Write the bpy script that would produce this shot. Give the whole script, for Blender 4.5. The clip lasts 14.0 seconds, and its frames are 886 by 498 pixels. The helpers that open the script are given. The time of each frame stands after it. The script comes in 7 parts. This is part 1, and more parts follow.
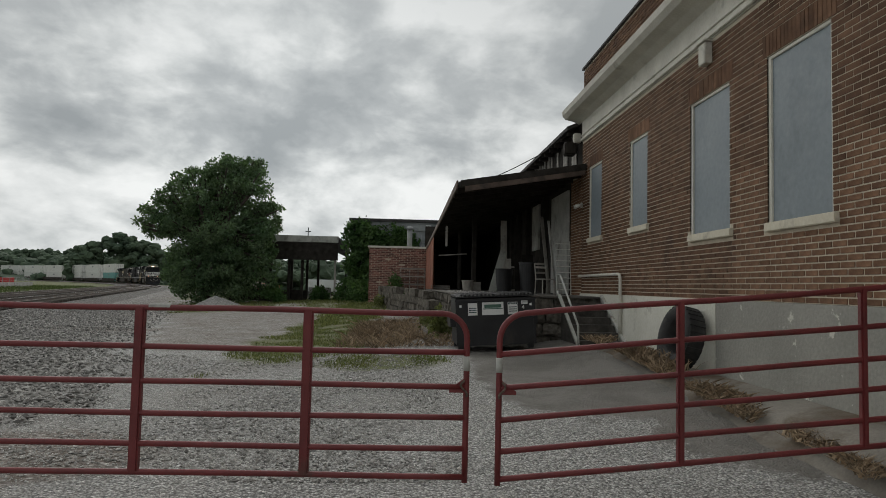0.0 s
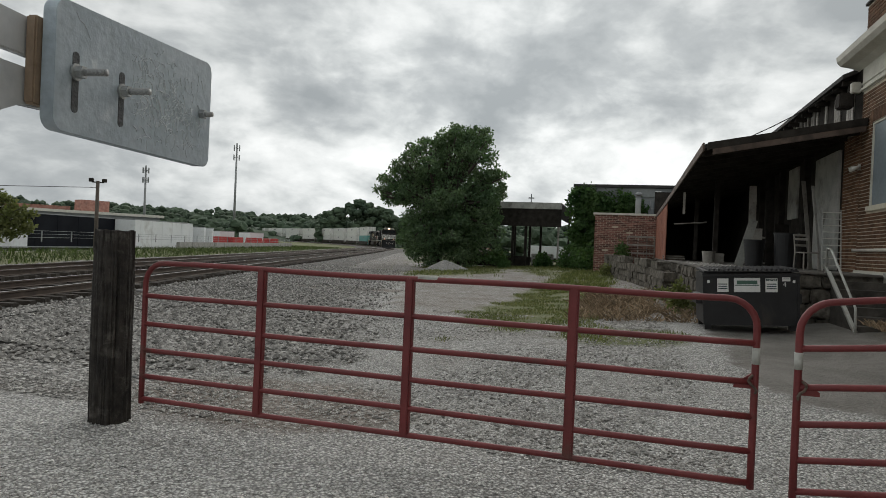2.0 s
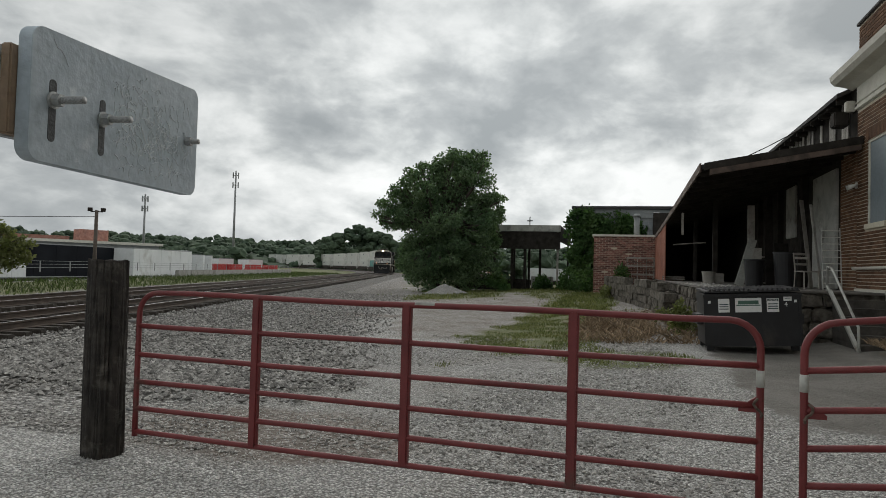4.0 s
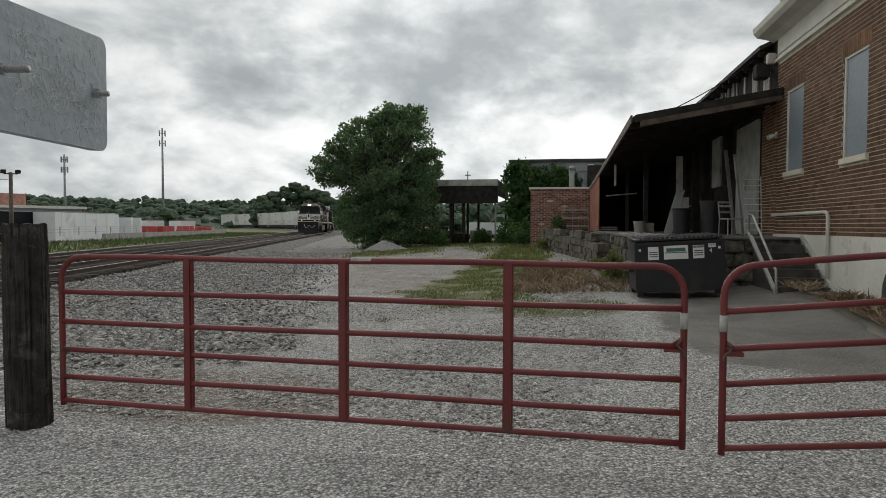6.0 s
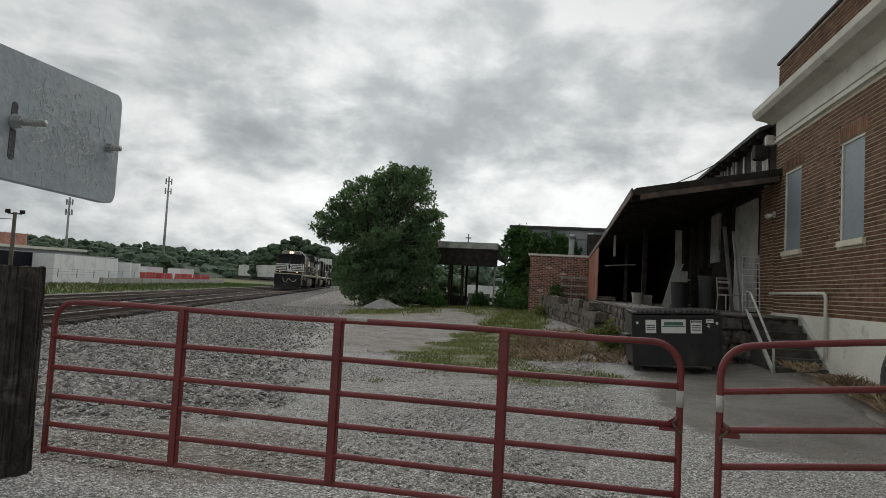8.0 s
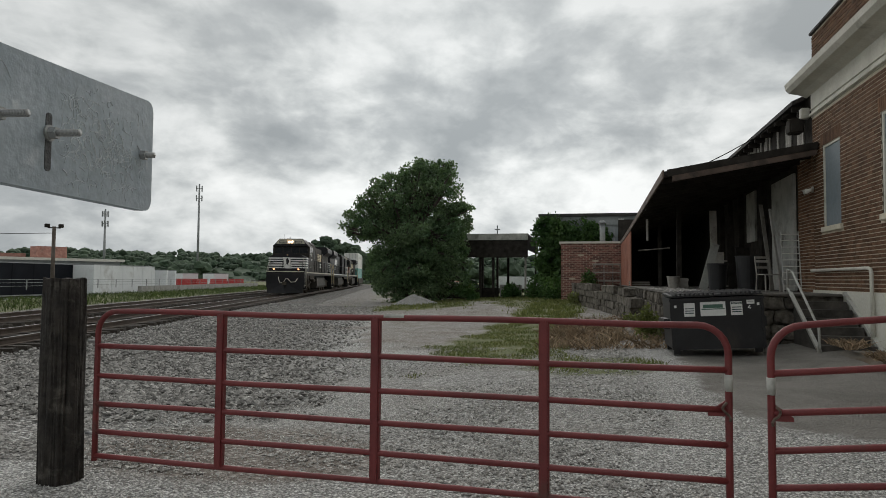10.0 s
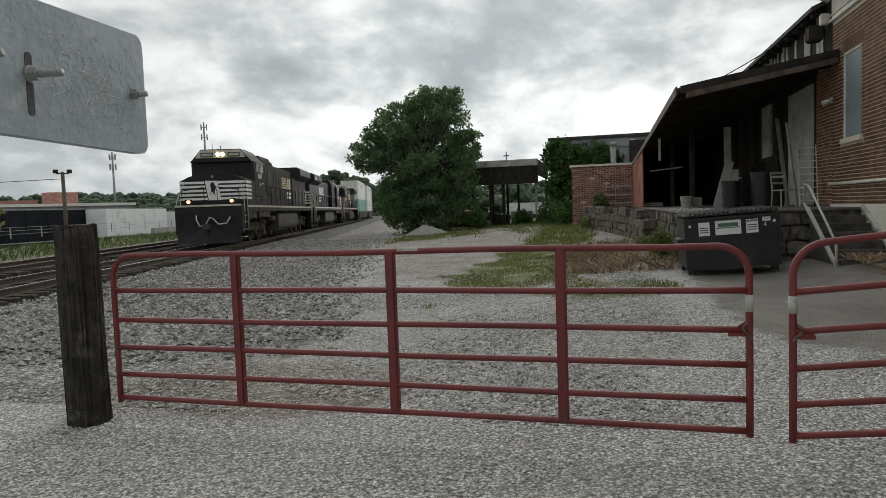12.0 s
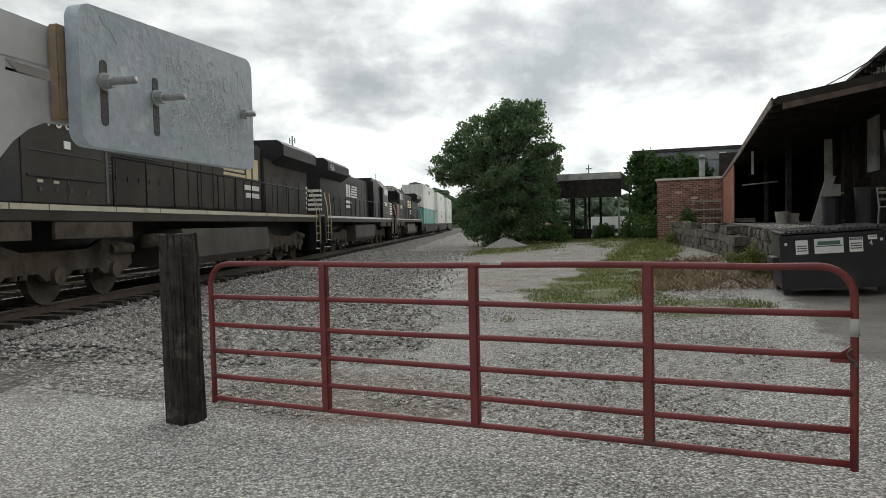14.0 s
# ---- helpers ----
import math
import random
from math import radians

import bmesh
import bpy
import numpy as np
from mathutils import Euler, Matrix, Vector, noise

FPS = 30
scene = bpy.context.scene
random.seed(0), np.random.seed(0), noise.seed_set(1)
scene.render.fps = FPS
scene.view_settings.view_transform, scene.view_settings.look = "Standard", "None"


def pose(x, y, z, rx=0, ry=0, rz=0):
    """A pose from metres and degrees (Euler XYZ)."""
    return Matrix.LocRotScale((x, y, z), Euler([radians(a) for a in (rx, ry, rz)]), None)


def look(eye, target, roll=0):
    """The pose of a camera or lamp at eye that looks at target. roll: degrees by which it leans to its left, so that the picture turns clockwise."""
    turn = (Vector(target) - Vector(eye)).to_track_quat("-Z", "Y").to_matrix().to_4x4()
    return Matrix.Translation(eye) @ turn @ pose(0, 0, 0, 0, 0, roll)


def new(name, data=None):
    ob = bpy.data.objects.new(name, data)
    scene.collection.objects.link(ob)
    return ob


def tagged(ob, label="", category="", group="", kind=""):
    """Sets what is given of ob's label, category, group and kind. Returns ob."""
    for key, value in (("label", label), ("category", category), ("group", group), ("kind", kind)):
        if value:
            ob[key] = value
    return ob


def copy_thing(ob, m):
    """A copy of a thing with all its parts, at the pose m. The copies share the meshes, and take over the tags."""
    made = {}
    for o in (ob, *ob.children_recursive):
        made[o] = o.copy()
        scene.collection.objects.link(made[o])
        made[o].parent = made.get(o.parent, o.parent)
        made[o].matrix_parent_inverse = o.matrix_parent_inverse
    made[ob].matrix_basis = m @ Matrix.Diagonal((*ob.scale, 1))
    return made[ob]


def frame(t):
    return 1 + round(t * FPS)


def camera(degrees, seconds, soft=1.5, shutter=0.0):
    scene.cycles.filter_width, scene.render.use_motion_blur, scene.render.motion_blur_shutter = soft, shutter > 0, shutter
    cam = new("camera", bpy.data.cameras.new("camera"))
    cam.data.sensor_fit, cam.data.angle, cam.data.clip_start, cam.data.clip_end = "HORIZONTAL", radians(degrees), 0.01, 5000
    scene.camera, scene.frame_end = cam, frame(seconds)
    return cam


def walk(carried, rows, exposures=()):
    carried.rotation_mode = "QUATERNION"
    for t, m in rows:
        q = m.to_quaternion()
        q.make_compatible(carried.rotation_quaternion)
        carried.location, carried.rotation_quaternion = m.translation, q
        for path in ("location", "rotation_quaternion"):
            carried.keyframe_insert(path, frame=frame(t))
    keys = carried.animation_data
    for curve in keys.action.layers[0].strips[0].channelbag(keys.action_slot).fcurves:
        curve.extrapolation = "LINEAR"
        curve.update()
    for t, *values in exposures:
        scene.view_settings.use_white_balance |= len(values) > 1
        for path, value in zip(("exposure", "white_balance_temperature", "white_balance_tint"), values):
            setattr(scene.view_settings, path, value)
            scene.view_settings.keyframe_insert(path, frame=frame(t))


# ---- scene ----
cam = camera(68.5, 14.0, soft=0.8)
PATH = [
    (0, (0.647, -0.288, 1.669), (0.766, 1.705, 1.783), 1.3),
    (0.5, (0.506, -0.115, 1.698), (0.058, 1.834, 1.658), 2.5),
    (1, (0.431, -0.087, 1.7), (-0.149, 1.826, 1.638), 5.0),
    (1.5, (0.317, -0.08, 1.729), (-0.244, 1.839, 1.692), 2.6),
    (2, (0.268, -0.053, 1.735), (-0.268, 1.874, 1.722), 2.5),
    (2.5, (0.277, 0.01, 1.738), (-0.245, 1.94, 1.787), 2.0),
    (3, (0.279, 0.015, 1.743), (-0.262, 1.938, 1.817), 2.0),
    (3.2, (0.276, 0.012, 1.742), (-0.282, 1.932, 1.808), 2.3),
    (5.3, (0.27, 0.008, 1.75), (-0.219, 1.946, 1.8), 0.2),
    (5.5, (0.287, -0.003, 1.741), (-0.206, 1.935, 1.743), -0.2),
    (6, (0.302, 0.021, 1.733), (-0.052, 1.988, 1.661), 0.2),
    (6.5, (0.285, 0.031, 1.739), (-0.077, 1.997, 1.692), -0.8),
    (7, (0.305, 0.001, 1.735), (-0.054, 1.969, 1.736), 2.6),
    (7.5, (0.316, 0.014, 1.753), (0.053, 1.993, 1.882), 4.9),
    (8, (0.305, 0.01, 1.757), (-0.05, 1.975, 1.872), 3.1),
    (8.2, (0.29, 0.025, 1.761), (-0.144, 1.975, 1.851), 2.5),
    (10.3, (0.256, 0.069, 1.754), (-0.195, 2.015, 1.847), -0.4),
    (10.5, (0.251, 0.11, 1.771), (-0.214, 2.055, 1.79), -1.3),
    (11, (0.235, 0.081, 1.762), (-0.322, 2.0, 1.677), 1.6),
    (11.5, (0.236, 0.137, 1.763), (-0.262, 2.07, 1.626), -0.5),
    (12, (0.225, 0.142, 1.767), (-0.251, 2.08, 1.643), -2.0),
    (12.1, (0.238, 0.119, 1.768), (-0.349, 2.027, 1.65), -2.0),
    (12.5, (0.229, 0.137, 1.775), (-0.349, 2.051, 1.739), -3.5),
    (13, (0.213, 0.115, 1.77), (-0.452, 1.999, 1.688), -0.1),
    (13.5, (0.194, 0.135, 1.756), (-0.439, 2.029, 1.652), -1.0),
    (14, (0.198, 0.108, 1.779), (-0.508, 1.978, 1.7), -1.3),
]
walk(cam, [(t, look(e, a, r)) for t, e, a, r in PATH],
     exposures=[(0, 0.05), (0.6, 0.15), (1.5, 0.28), (3.2, 0.2), (5.3, 0.2), (6.5, 0.33), (7.5, 0.2), (8.2, 0.2), (10.5, 0.18), (11.5, 0.33), (12.5, 0.42), (14, 0.6)])

# ---------------- light ----------------
SUN_YAW, SUN_EL = 8.0, 36.0   # degrees to the left of +y, and up
GLOW_YAW, GLOW_EL = 11.0, 17.0
world = bpy.data.worlds.new("overcast_sky")
scene.world = world
world.use_nodes = True


def node_kit(tree):
    n, l = tree.nodes, tree.links

    def mk(kind, **kw):
        a = n.new(kind)
        for k, v in kw.items():
            if k == "op":
                a.operation = v
            elif k == "blend":
                a.blend_type = v
            elif k == "dtype":
                a.data_type = v
        return a

    def put(sock, v):
        if isinstance(v, bpy.types.NodeSocket):
            l.new(v, sock)
        elif isinstance(v, (tuple, list)) and len(v) == 3 and sock.type == "RGBA":
            sock.default_value = (*v, 1)
        else:
            sock.default_value = v

    def math_(op, a, b=0.0, clamp=False):
        m = mk("ShaderNodeMath", op=op)
        m.use_clamp = clamp
        put(m.inputs[0], a)
        put(m.inputs[1], b)
        return m.outputs[0]

    def mix(f, a, b, blend="MIX"):
        m = mk("ShaderNodeMix", dtype="RGBA")
        m.blend_type = blend
        put(m.inputs[0], f)
        put(m.inputs[6], a)
        put(m.inputs[7], b)
        return m.outputs[2]

    def noise_(vec, scale, detail=4.0, rough=0.55, dist=0.0):
        m = mk("ShaderNodeTexNoise")
        if vec is not None:
            l.new(vec, m.inputs["Vector"])
        m.inputs["Scale"].default_value = scale
        m.inputs["Detail"].default_value = detail
        m.inputs["Roughness"].default_value = rough
        m.inputs["Distortion"].default_value = dist
        return m.outputs["Fac"]

    def ramp(f, stops):
        m = mk("ShaderNodeValToRGB")
        while len(m.color_ramp.elements) < len(stops):
            m.color_ramp.elements.new(0.5)
        for e, (p, c) in zip(m.color_ramp.elements, stops):
            e.position = p
            e.color = (*c, 1) if isinstance(c, (tuple, list)) else (c, c, c, 1)
        l.new(f, m.inputs[0])
        return m.outputs["Color"]

    return mk, put, math_, mix, noise_, ramp, l


def build_sky():
    tree = world.node_tree
    mk, put, math_, mix, noise_, ramp, l = node_kit(tree)
    for a in list(tree.nodes):
        tree.nodes.remove(a)
    sky = mk("ShaderNodeTexSky")
    sky.sky_type = "NISHITA"
    sky.sun_disc = False
    sky.sun_elevation = radians(SUN_EL)
    sky.sun_rotation = radians(-SUN_YAW)
    co = mk("ShaderNodeTexCoord")
    sep = mk("ShaderNodeSeparateXYZ")
    l.new(co.outputs["Generated"], sep.inputs[0])
    up = math_("MAXIMUM", sep.outputs[2], 0.0)
    puffs = mk("ShaderNodeCombineXYZ")
    put(puffs.inputs[0], sep.outputs[0])
    put(puffs.inputs[1], math_("MULTIPLY", sep.outputs[1], 0.6))
    put(puffs.inputs[2], math_("ADD", math_("MULTIPLY", sep.outputs[2], 1.7), 4.3))
    big = noise_(puffs.outputs[0], 2.4, 3.0, 0.5, 0.5)
    mid = noise_(puffs.outputs[0], 5.2, 7.0, 0.52, 0.35)
    puff = noise_(puffs.outputs[0], 13.0, 6.0, 0.55, 0.2)
    thick = math_("ADD", math_("ADD", math_("MULTIPLY", big, 0.36), math_("MULTIPLY", mid, 0.4)), math_("MULTIPLY", puff, 0.24))
    # cloud colour: bright thin cloud to grey thick cloud, with fairly crisp undersides
    cloud = ramp(thick, [(0.41, (0.98, 1.0, 0.99)), (0.46, (0.82, 0.845, 0.84)), (0.495, (0.66, 0.69, 0.69)), (0.535, (0.5, 0.53, 0.54)), (0.6, (0.36, 0.39, 0.405))])
    # higher up the sheet closes to an even grey
    cloud = mix(ramp(up, [(0.2, 0.0), (0.5, 0.6)]), cloud, (0.55, 0.575, 0.58))
    # the sun's light through the thinnest part of the sheet, low over the tree
    d = Vector((-math.sin(radians(GLOW_YAW)) * math.cos(radians(GLOW_EL)), math.cos(radians(GLOW_YAW)) * math.cos(radians(GLOW_EL)), math.sin(radians(GLOW_EL))))
    dot = mk("ShaderNodeVectorMath", op="DOT_PRODUCT")
    l.new(co.outputs["Generated"], dot.inputs[0])
    dot.inputs[1].default_value = d
    glow = math_("POWER", math_("MAXIMUM", dot.outputs["Value"], 0.0), 16.0)
    gain = math_("ADD", math_("MULTIPLY", glow, 0.2), 0.84)
    # low bright band towards the horizon, where the cloud sheet thins
    low = math_("POWER", math_("SUBTRACT", 1.0, up), 7.0)
    gain = math_("ADD", gain, math_("MULTIPLY", low, 0.05))
    lit = mix(1.0, cloud, gain, "MULTIPLY")
    bg1, bg2 = mk("ShaderNodeBackground"), mk("ShaderNodeBackground")
    l.new(sky.outputs[0], bg1.inputs[0])
    bg1.inputs[1].default_value = 0.11
    l.new(lit, bg2.inputs[0])
    bg2.inputs[1].default_value = 0.9
    cover = ramp(big, [(0.24, 0.45), (0.34, 1.0)])
    mx = mk("ShaderNodeMixShader")
    l.new(cover, mx.inputs[0])
    l.new(bg1.outputs[0], mx.inputs[1])
    l.new(bg2.outputs[0], mx.inputs[2])
    out = mk("ShaderNodeOutputWorld")
    l.new(mx.outputs[0], out.inputs[0])


build_sky()
sun_data = bpy.data.lights.new("sun", "SUN")
sun_data.energy, sun_data.angle, sun_data.color = 1.2, radians(75), (1.0, 0.97, 0.92)
sun = new("sun", sun_data)
sun.matrix_world = look((-math.sin(radians(SUN_YAW)) * 60, math.cos(radians(SUN_YAW)) * 60, 60 * math.tan(radians(SUN_EL))), (0, 0, 0))
scene.view_settings.exposure = 0.0


# ---------------- materials ----------------
def material(name, low, high, scale=6.0, rough=0.8, metal=0.0, bump=0.3, bump_scale=None, stain=None, stain_scale=0.7, stain_at=(0.55, 0.7),
             fine=None, per_object=0.0, per_island=0.0, spec=0.5):
    """Two-scale noise colour between low and high, stains, fine grain and bump, in world metres."""
    m = bpy.data.materials.new(name)
    m.use_nodes = True
    tree = m.node_tree
    mk, put, math_, mix, noise_, ramp, l = node_kit(tree)
    b = tree.nodes["Principled BSDF"]
    co = mk("ShaderNodeTexCoord").outputs["Object"]
    c = mix(ramp(noise_(co, scale), [(0.3, 0.0), (0.7, 1.0)]), low, high)
    if stain:
        c = mix(ramp(noise_(co, stain_scale, 6.0, 0.65, 0.4), [(stain_at[0], 0.0), (stain_at[1], 1.0)]), c, stain)
    grain = noise_(co, bump_scale or scale * 12, 3.0)
    c = mix(0.5, c, mix(grain, (0.25, 0.25, 0.25), (0.75, 0.75, 0.75)), "OVERLAY") if fine is None else mix(fine, c, mix(grain, (0.1, 0.1, 0.1), (0.9, 0.9, 0.9)), "OVERLAY")
    for amount, kind in ((per_object, "o"), (per_island, "i")):
        if amount:
            src = mk("ShaderNodeObjectInfo").outputs["Random"] if kind == "o" else mk("ShaderNodeNewGeometry").outputs["Random Per Island"]
            v = math_("ADD", math_("MULTIPLY", src, amount * 2), 1 - amount)
            c = mix(1.0, c, v, "MULTIPLY")
    put(b.inputs["Base Color"], c)
    put(b.inputs["Roughness"], math_("ADD", math_("MULTIPLY", grain, 0.16), rough - 0.08, True))
    b.inputs["Metallic"].default_value = metal
    b.inputs["Specular IOR Level"].default_value = spec
    bp = mk("ShaderNodeBump")
    bp.inputs["Strength"].default_value = bump
    bp.inputs["Distance"].default_value = 0.02
    put(bp.inputs["Height"], grain)
    l.new(bp.outputs[0], b.inputs["Normal"])
    return m


def glowing(name, colour, strength):
    m = bpy.data.materials.new(name)
    m.use_nodes = True
    b = m.node_tree.nodes["Principled BSDF"]
    b.inputs["Base Color"].default_value = (*colour, 1)
    b.inputs["Emission Color"].default_value = (*colour, 1)
    b.inputs["Emission Strength"].default_value = strength
    return m


def glass_dark(name, colour):
    m = bpy.data.materials.new(name)
    m.use_nodes = True
    b = m.node_tree.nodes["Principled BSDF"]
    b.inputs["Base Color"].default_value = (*colour, 1)
    b.inputs["Roughness"].default_value = 0.06
    b.inputs["Specular IOR Level"].default_value = 0.7
    return m


def gravel_material(name, tones, cell, big_tint, rough=0.95):
    """Loose stone seen from a little way off: cells of several greys, shade painted into the gaps, and slow drifts of
    dirt.
    """
    m = bpy.data.materials.new(name)
    m.use_nodes = True
    tree = m.node_tree
    mk, put, math_, mix, noise_, ramp, l = node_kit(tree)
    b = tree.nodes["Principled BSDF"]
    co = mk("ShaderNodeTexCoord").outputs["Object"]
    v = mk("ShaderNodeTexVoronoi")
    l.new(co, v.inputs["Vector"])
    v.inputs["Scale"].default_value = 1 / cell
    sp = mk("ShaderNodeSeparateColor")
    l.new(v.outputs["Color"], sp.inputs[0])
    c = ramp(sp.outputs[0], [(i / (len(tones) - 1), t) for i, t in enumerate(tones)])
    gap = ramp(v.outputs["Distance"], [(0.25, 1.0), (0.62, 0.35)])
    c = mix(1.0, c, gap, "MULTIPLY")
    c = mix(ramp(noise_(co, 0.45, 6.0, 0.6, 0.5), [(0.45, 0.0), (0.68, 0.8)]), c, big_tint)
    c = mix(0.45, c, mix(noise_(co, 2.3, 5.0), (0.2, 0.2, 0.2), (0.8, 0.8, 0.8)), "OVERLAY")
    put(b.inputs["Base Color"], c)
    b.inputs["Roughness"].default_value = rough
    bp = mk("ShaderNodeBump")
    bp.inputs["Strength"].default_value = 0.9
    bp.inputs["Distance"].default_value = cell * 0.6
    put(bp.inputs["Height"], math_("SUBTRACT", 1.0, v.outputs["Distance"]))
    l.new(bp.outputs[0], b.inputs["Normal"])
    return m


def leafy(name, low, high, scale):
    """Leaves: a soft surface that lets part of the light through, varied from leaf to leaf."""
    m = bpy.data.materials.new(name)
    m.use_nodes = True
    tree = m.node_tree
    mk, put, math_, mix, noise_, ramp, l = node_kit(tree)
    b = tree.nodes["Principled BSDF"]
    co = mk("ShaderNodeTexCoord").outputs["Object"]
    c = mix(ramp(noise_(co, scale, 4.0), [(0.3, 0.0), (0.7, 1.0)]), low, high)
    v = math_("ADD", math_("MULTIPLY", mk("ShaderNodeNewGeometry").outputs["Random Per Island"], 0.9), 0.55)
    c = mix(1.0, c, v, "MULTIPLY")
    put(b.inputs["Base Color"], c)
    b.inputs["Roughness"].default_value = 0.6
    b.inputs["Specular IOR Level"].default_value = 0.25
    t = mk("ShaderNodeBsdfTranslucent")
    put(t.inputs[0], mix(1.0, c, (1.0, 1.15, 0.6), "MULTIPLY"))
    mx = mk("ShaderNodeMixShader")
    mx.inputs[0].default_value = 0.4
    l.new(b.outputs[0], mx.inputs[1])
    l.new(t.outputs[0], mx.inputs[2])
    l.new(mx.outputs[0], tree.nodes["Material Output"].inputs[0])
    return m


def ground_material():
    """Pale gravel with coarser grey ballast, worn grass, bare earth and paved zones; ragged where they meet."""
    m = bpy.data.materials.new("yard_ground")
    m.use_nodes = True
    tree = m.node_tree
    mk, put, math_, mix, noise_, ramp, l = node_kit(tree)
    b = tree.nodes["Principled BSDF"]
    co = mk("ShaderNodeTexCoord").outputs["Object"]

    def stones(cell, tones, dark=0.42):
        v = mk("ShaderNodeTexVoronoi")
        l.new(co, v.inputs["Vector"])
        v.inputs["Scale"].default_value = 1 / cell
        sp = mk("ShaderNodeSeparateColor")
        l.new(v.outputs["Color"], sp.inputs[0])
        c = ramp(sp.outputs[0], [(i / (len(tones) - 1), t) for i, t in enumerate(tones)])
        # shade between the stones is painted in: colour darkens towards each cell's edge
        return mix(1.0, c, ramp(v.outputs["Distance"], [(0.3, 1.04), (0.66, dark)]), "MULTIPLY"), math_("SUBTRACT", 1.0, v.outputs["Distance"])

    fine, h1 = stones(0.025, [(0.29, 0.28, 0.262), (0.44, 0.43, 0.405), (0.56, 0.55, 0.525), (0.74, 0.73, 0.7)])
    coarse, h2 = stones(0.06, [(0.17, 0.16, 0.147), (0.3, 0.286, 0.266), (0.4, 0.386, 0.363), (0.62, 0.61, 0.585)], 0.3)
    drift = noise_(co, 0.33, 7.0, 0.62, 0.6)
    mott = noise_(co, 1.7, 6.0, 0.65)
    gravel = mix(ramp(drift, [(0.52, 0.0), (0.7, 0.5)]), fine, (0.31, 0.285, 0.25))
    gravel = mix(0.14, gravel, mix(mott, (0.15, 0.15, 0.15), (0.85, 0.85, 0.85)), "OVERLAY")
    at = mk("ShaderNodeAttribute")
    at.attribute_name = "cover"
    sp = mk("ShaderNodeSeparateColor")
    l.new(at.outputs["Color"], sp.inputs[0])
    rag = noise_(co, 1.1, 8.0, 0.68, 0.5)
    rag2 = noise_(co, 5.0, 5.0, 0.7)

    def zone(sock, soft=0.12):
        w = math_("ADD", sock, math_("ADD", math_("MULTIPLY", math_("SUBTRACT", rag, 0.5), 1.1), math_("MULTIPLY", math_("SUBTRACT", rag2, 0.5), 0.5)))
        return ramp(w, [(0.5 - soft, 0.0), (0.5 + soft, 1.0)])

    c = mix(zone(sp.outputs[2], 0.25), gravel, mix(ramp(drift, [(0.45, 0.0), (0.65, 0.55)]), coarse, (0.235, 0.212, 0.186)))
    paved = mix(ramp(rag, [(0.4, 0.0), (0.62, 1.0)]), (0.225, 0.212, 0.192), (0.16, 0.149, 0.132))
    paved = mix(0.35, paved, mix(noise_(co, 26.0, 3.0), (0.2, 0.2, 0.2), (0.8, 0.8, 0.8)), "OVERLAY")
    c = mix(zone(at.outputs["Alpha"], 0.1), c, paved)
    earth = mix(0.55, mix(mott, (0.135, 0.1, 0.075), (0.285, 0.226, 0.178)), coarse)
    c = mix(zone(sp.outputs[1], 0.2), c, earth)
    grass = mix(rag2, (0.085, 0.105, 0.038), (0.17, 0.178, 0.078))
    grass = mix(ramp(mott, [(0.5, 0.0), (0.68, 0.7)]), grass, (0.26, 0.22, 0.15))
    c = mix(zone(sp.outputs[0], 0.22), c, grass)
    put(b.inputs["Base Color"], c)
    b.inputs["Roughness"].default_value = 0.95
    bp = mk("ShaderNodeBump")
    bp.inputs["Strength"].default_value = 0.9
    bp.inputs["Distance"].default_value = 0.025
    put(bp.inputs["Height"], math_("ADD", h1, h2))
    l.new(bp.outputs[0], b.inputs["Normal"])
    return m


M = {}
M["ground"] = ground_material()
M["gravel"] = gravel_material("pale_gravel", [(0.22, 0.215, 0.205), (0.42, 0.415, 0.395), (0.57, 0.56, 0.54), (0.66, 0.65, 0.63)], 0.035, (0.32, 0.3, 0.265))
M["ballast"] = gravel_material("ballast", [(0.06, 0.055, 0.05), (0.16, 0.152, 0.14), (0.25, 0.237, 0.22), (0.38, 0.365, 0.34)], 0.06, (0.12, 0.103, 0.085))
M["stone_pale"] = material("loose_pale_stone", (0.4, 0.39, 0.368), (0.64, 0.63, 0.605), 9, 0.92, per_island=0.35, bump=0.2)
M["stone_grey"] = material("loose_grey_stone", (0.16, 0.152, 0.14), (0.38, 0.367, 0.345), 9, 0.92, per_island=0.55, bump=0.2)
M["stone_mid"] = material("loose_mid_grey_stone", (0.24, 0.228, 0.21), (0.47, 0.455, 0.428), 9, 0.92, per_island=0.45, bump=0.2)
M["grass_blade"] = leafy("grass_blade", (0.105, 0.125, 0.047), (0.2, 0.2, 0.093), 0.8)
M["weed_blade"] = leafy("verge_weed", (0.038, 0.06, 0.02), (0.095, 0.12, 0.046), 0.5)
M["dry_blade"] = material("dry_stalk", (0.2, 0.14, 0.085), (0.34, 0.255, 0.165), 0.8, 0.9, per_island=0.5, bump=0.05)
M["concrete"] = material("worn_concrete", (0.27, 0.26, 0.245), (0.38, 0.37, 0.35), 1.6, 0.9, stain=(0.17, 0.155, 0.135), stain_scale=0.9, bump=0.25, bump_scale=50)
M["footing"] = material("dirt_covered_footing", (0.17, 0.155, 0.132), (0.28, 0.258, 0.225), 1.4, 0.95, stain=(0.13, 0.1, 0.072), stain_scale=0.9, stain_at=(0.45, 0.65), bump=0.5, bump_scale=35, spec=0.2)
M["old_stone"] = material("old_dock_stone", (0.06, 0.053, 0.044), (0.21, 0.19, 0.16), 7.0, 0.95, stain=(0.05, 0.045, 0.038), stain_scale=3.0, bump=0.9, bump_scale=12, per_object=0.14, spec=0.15)
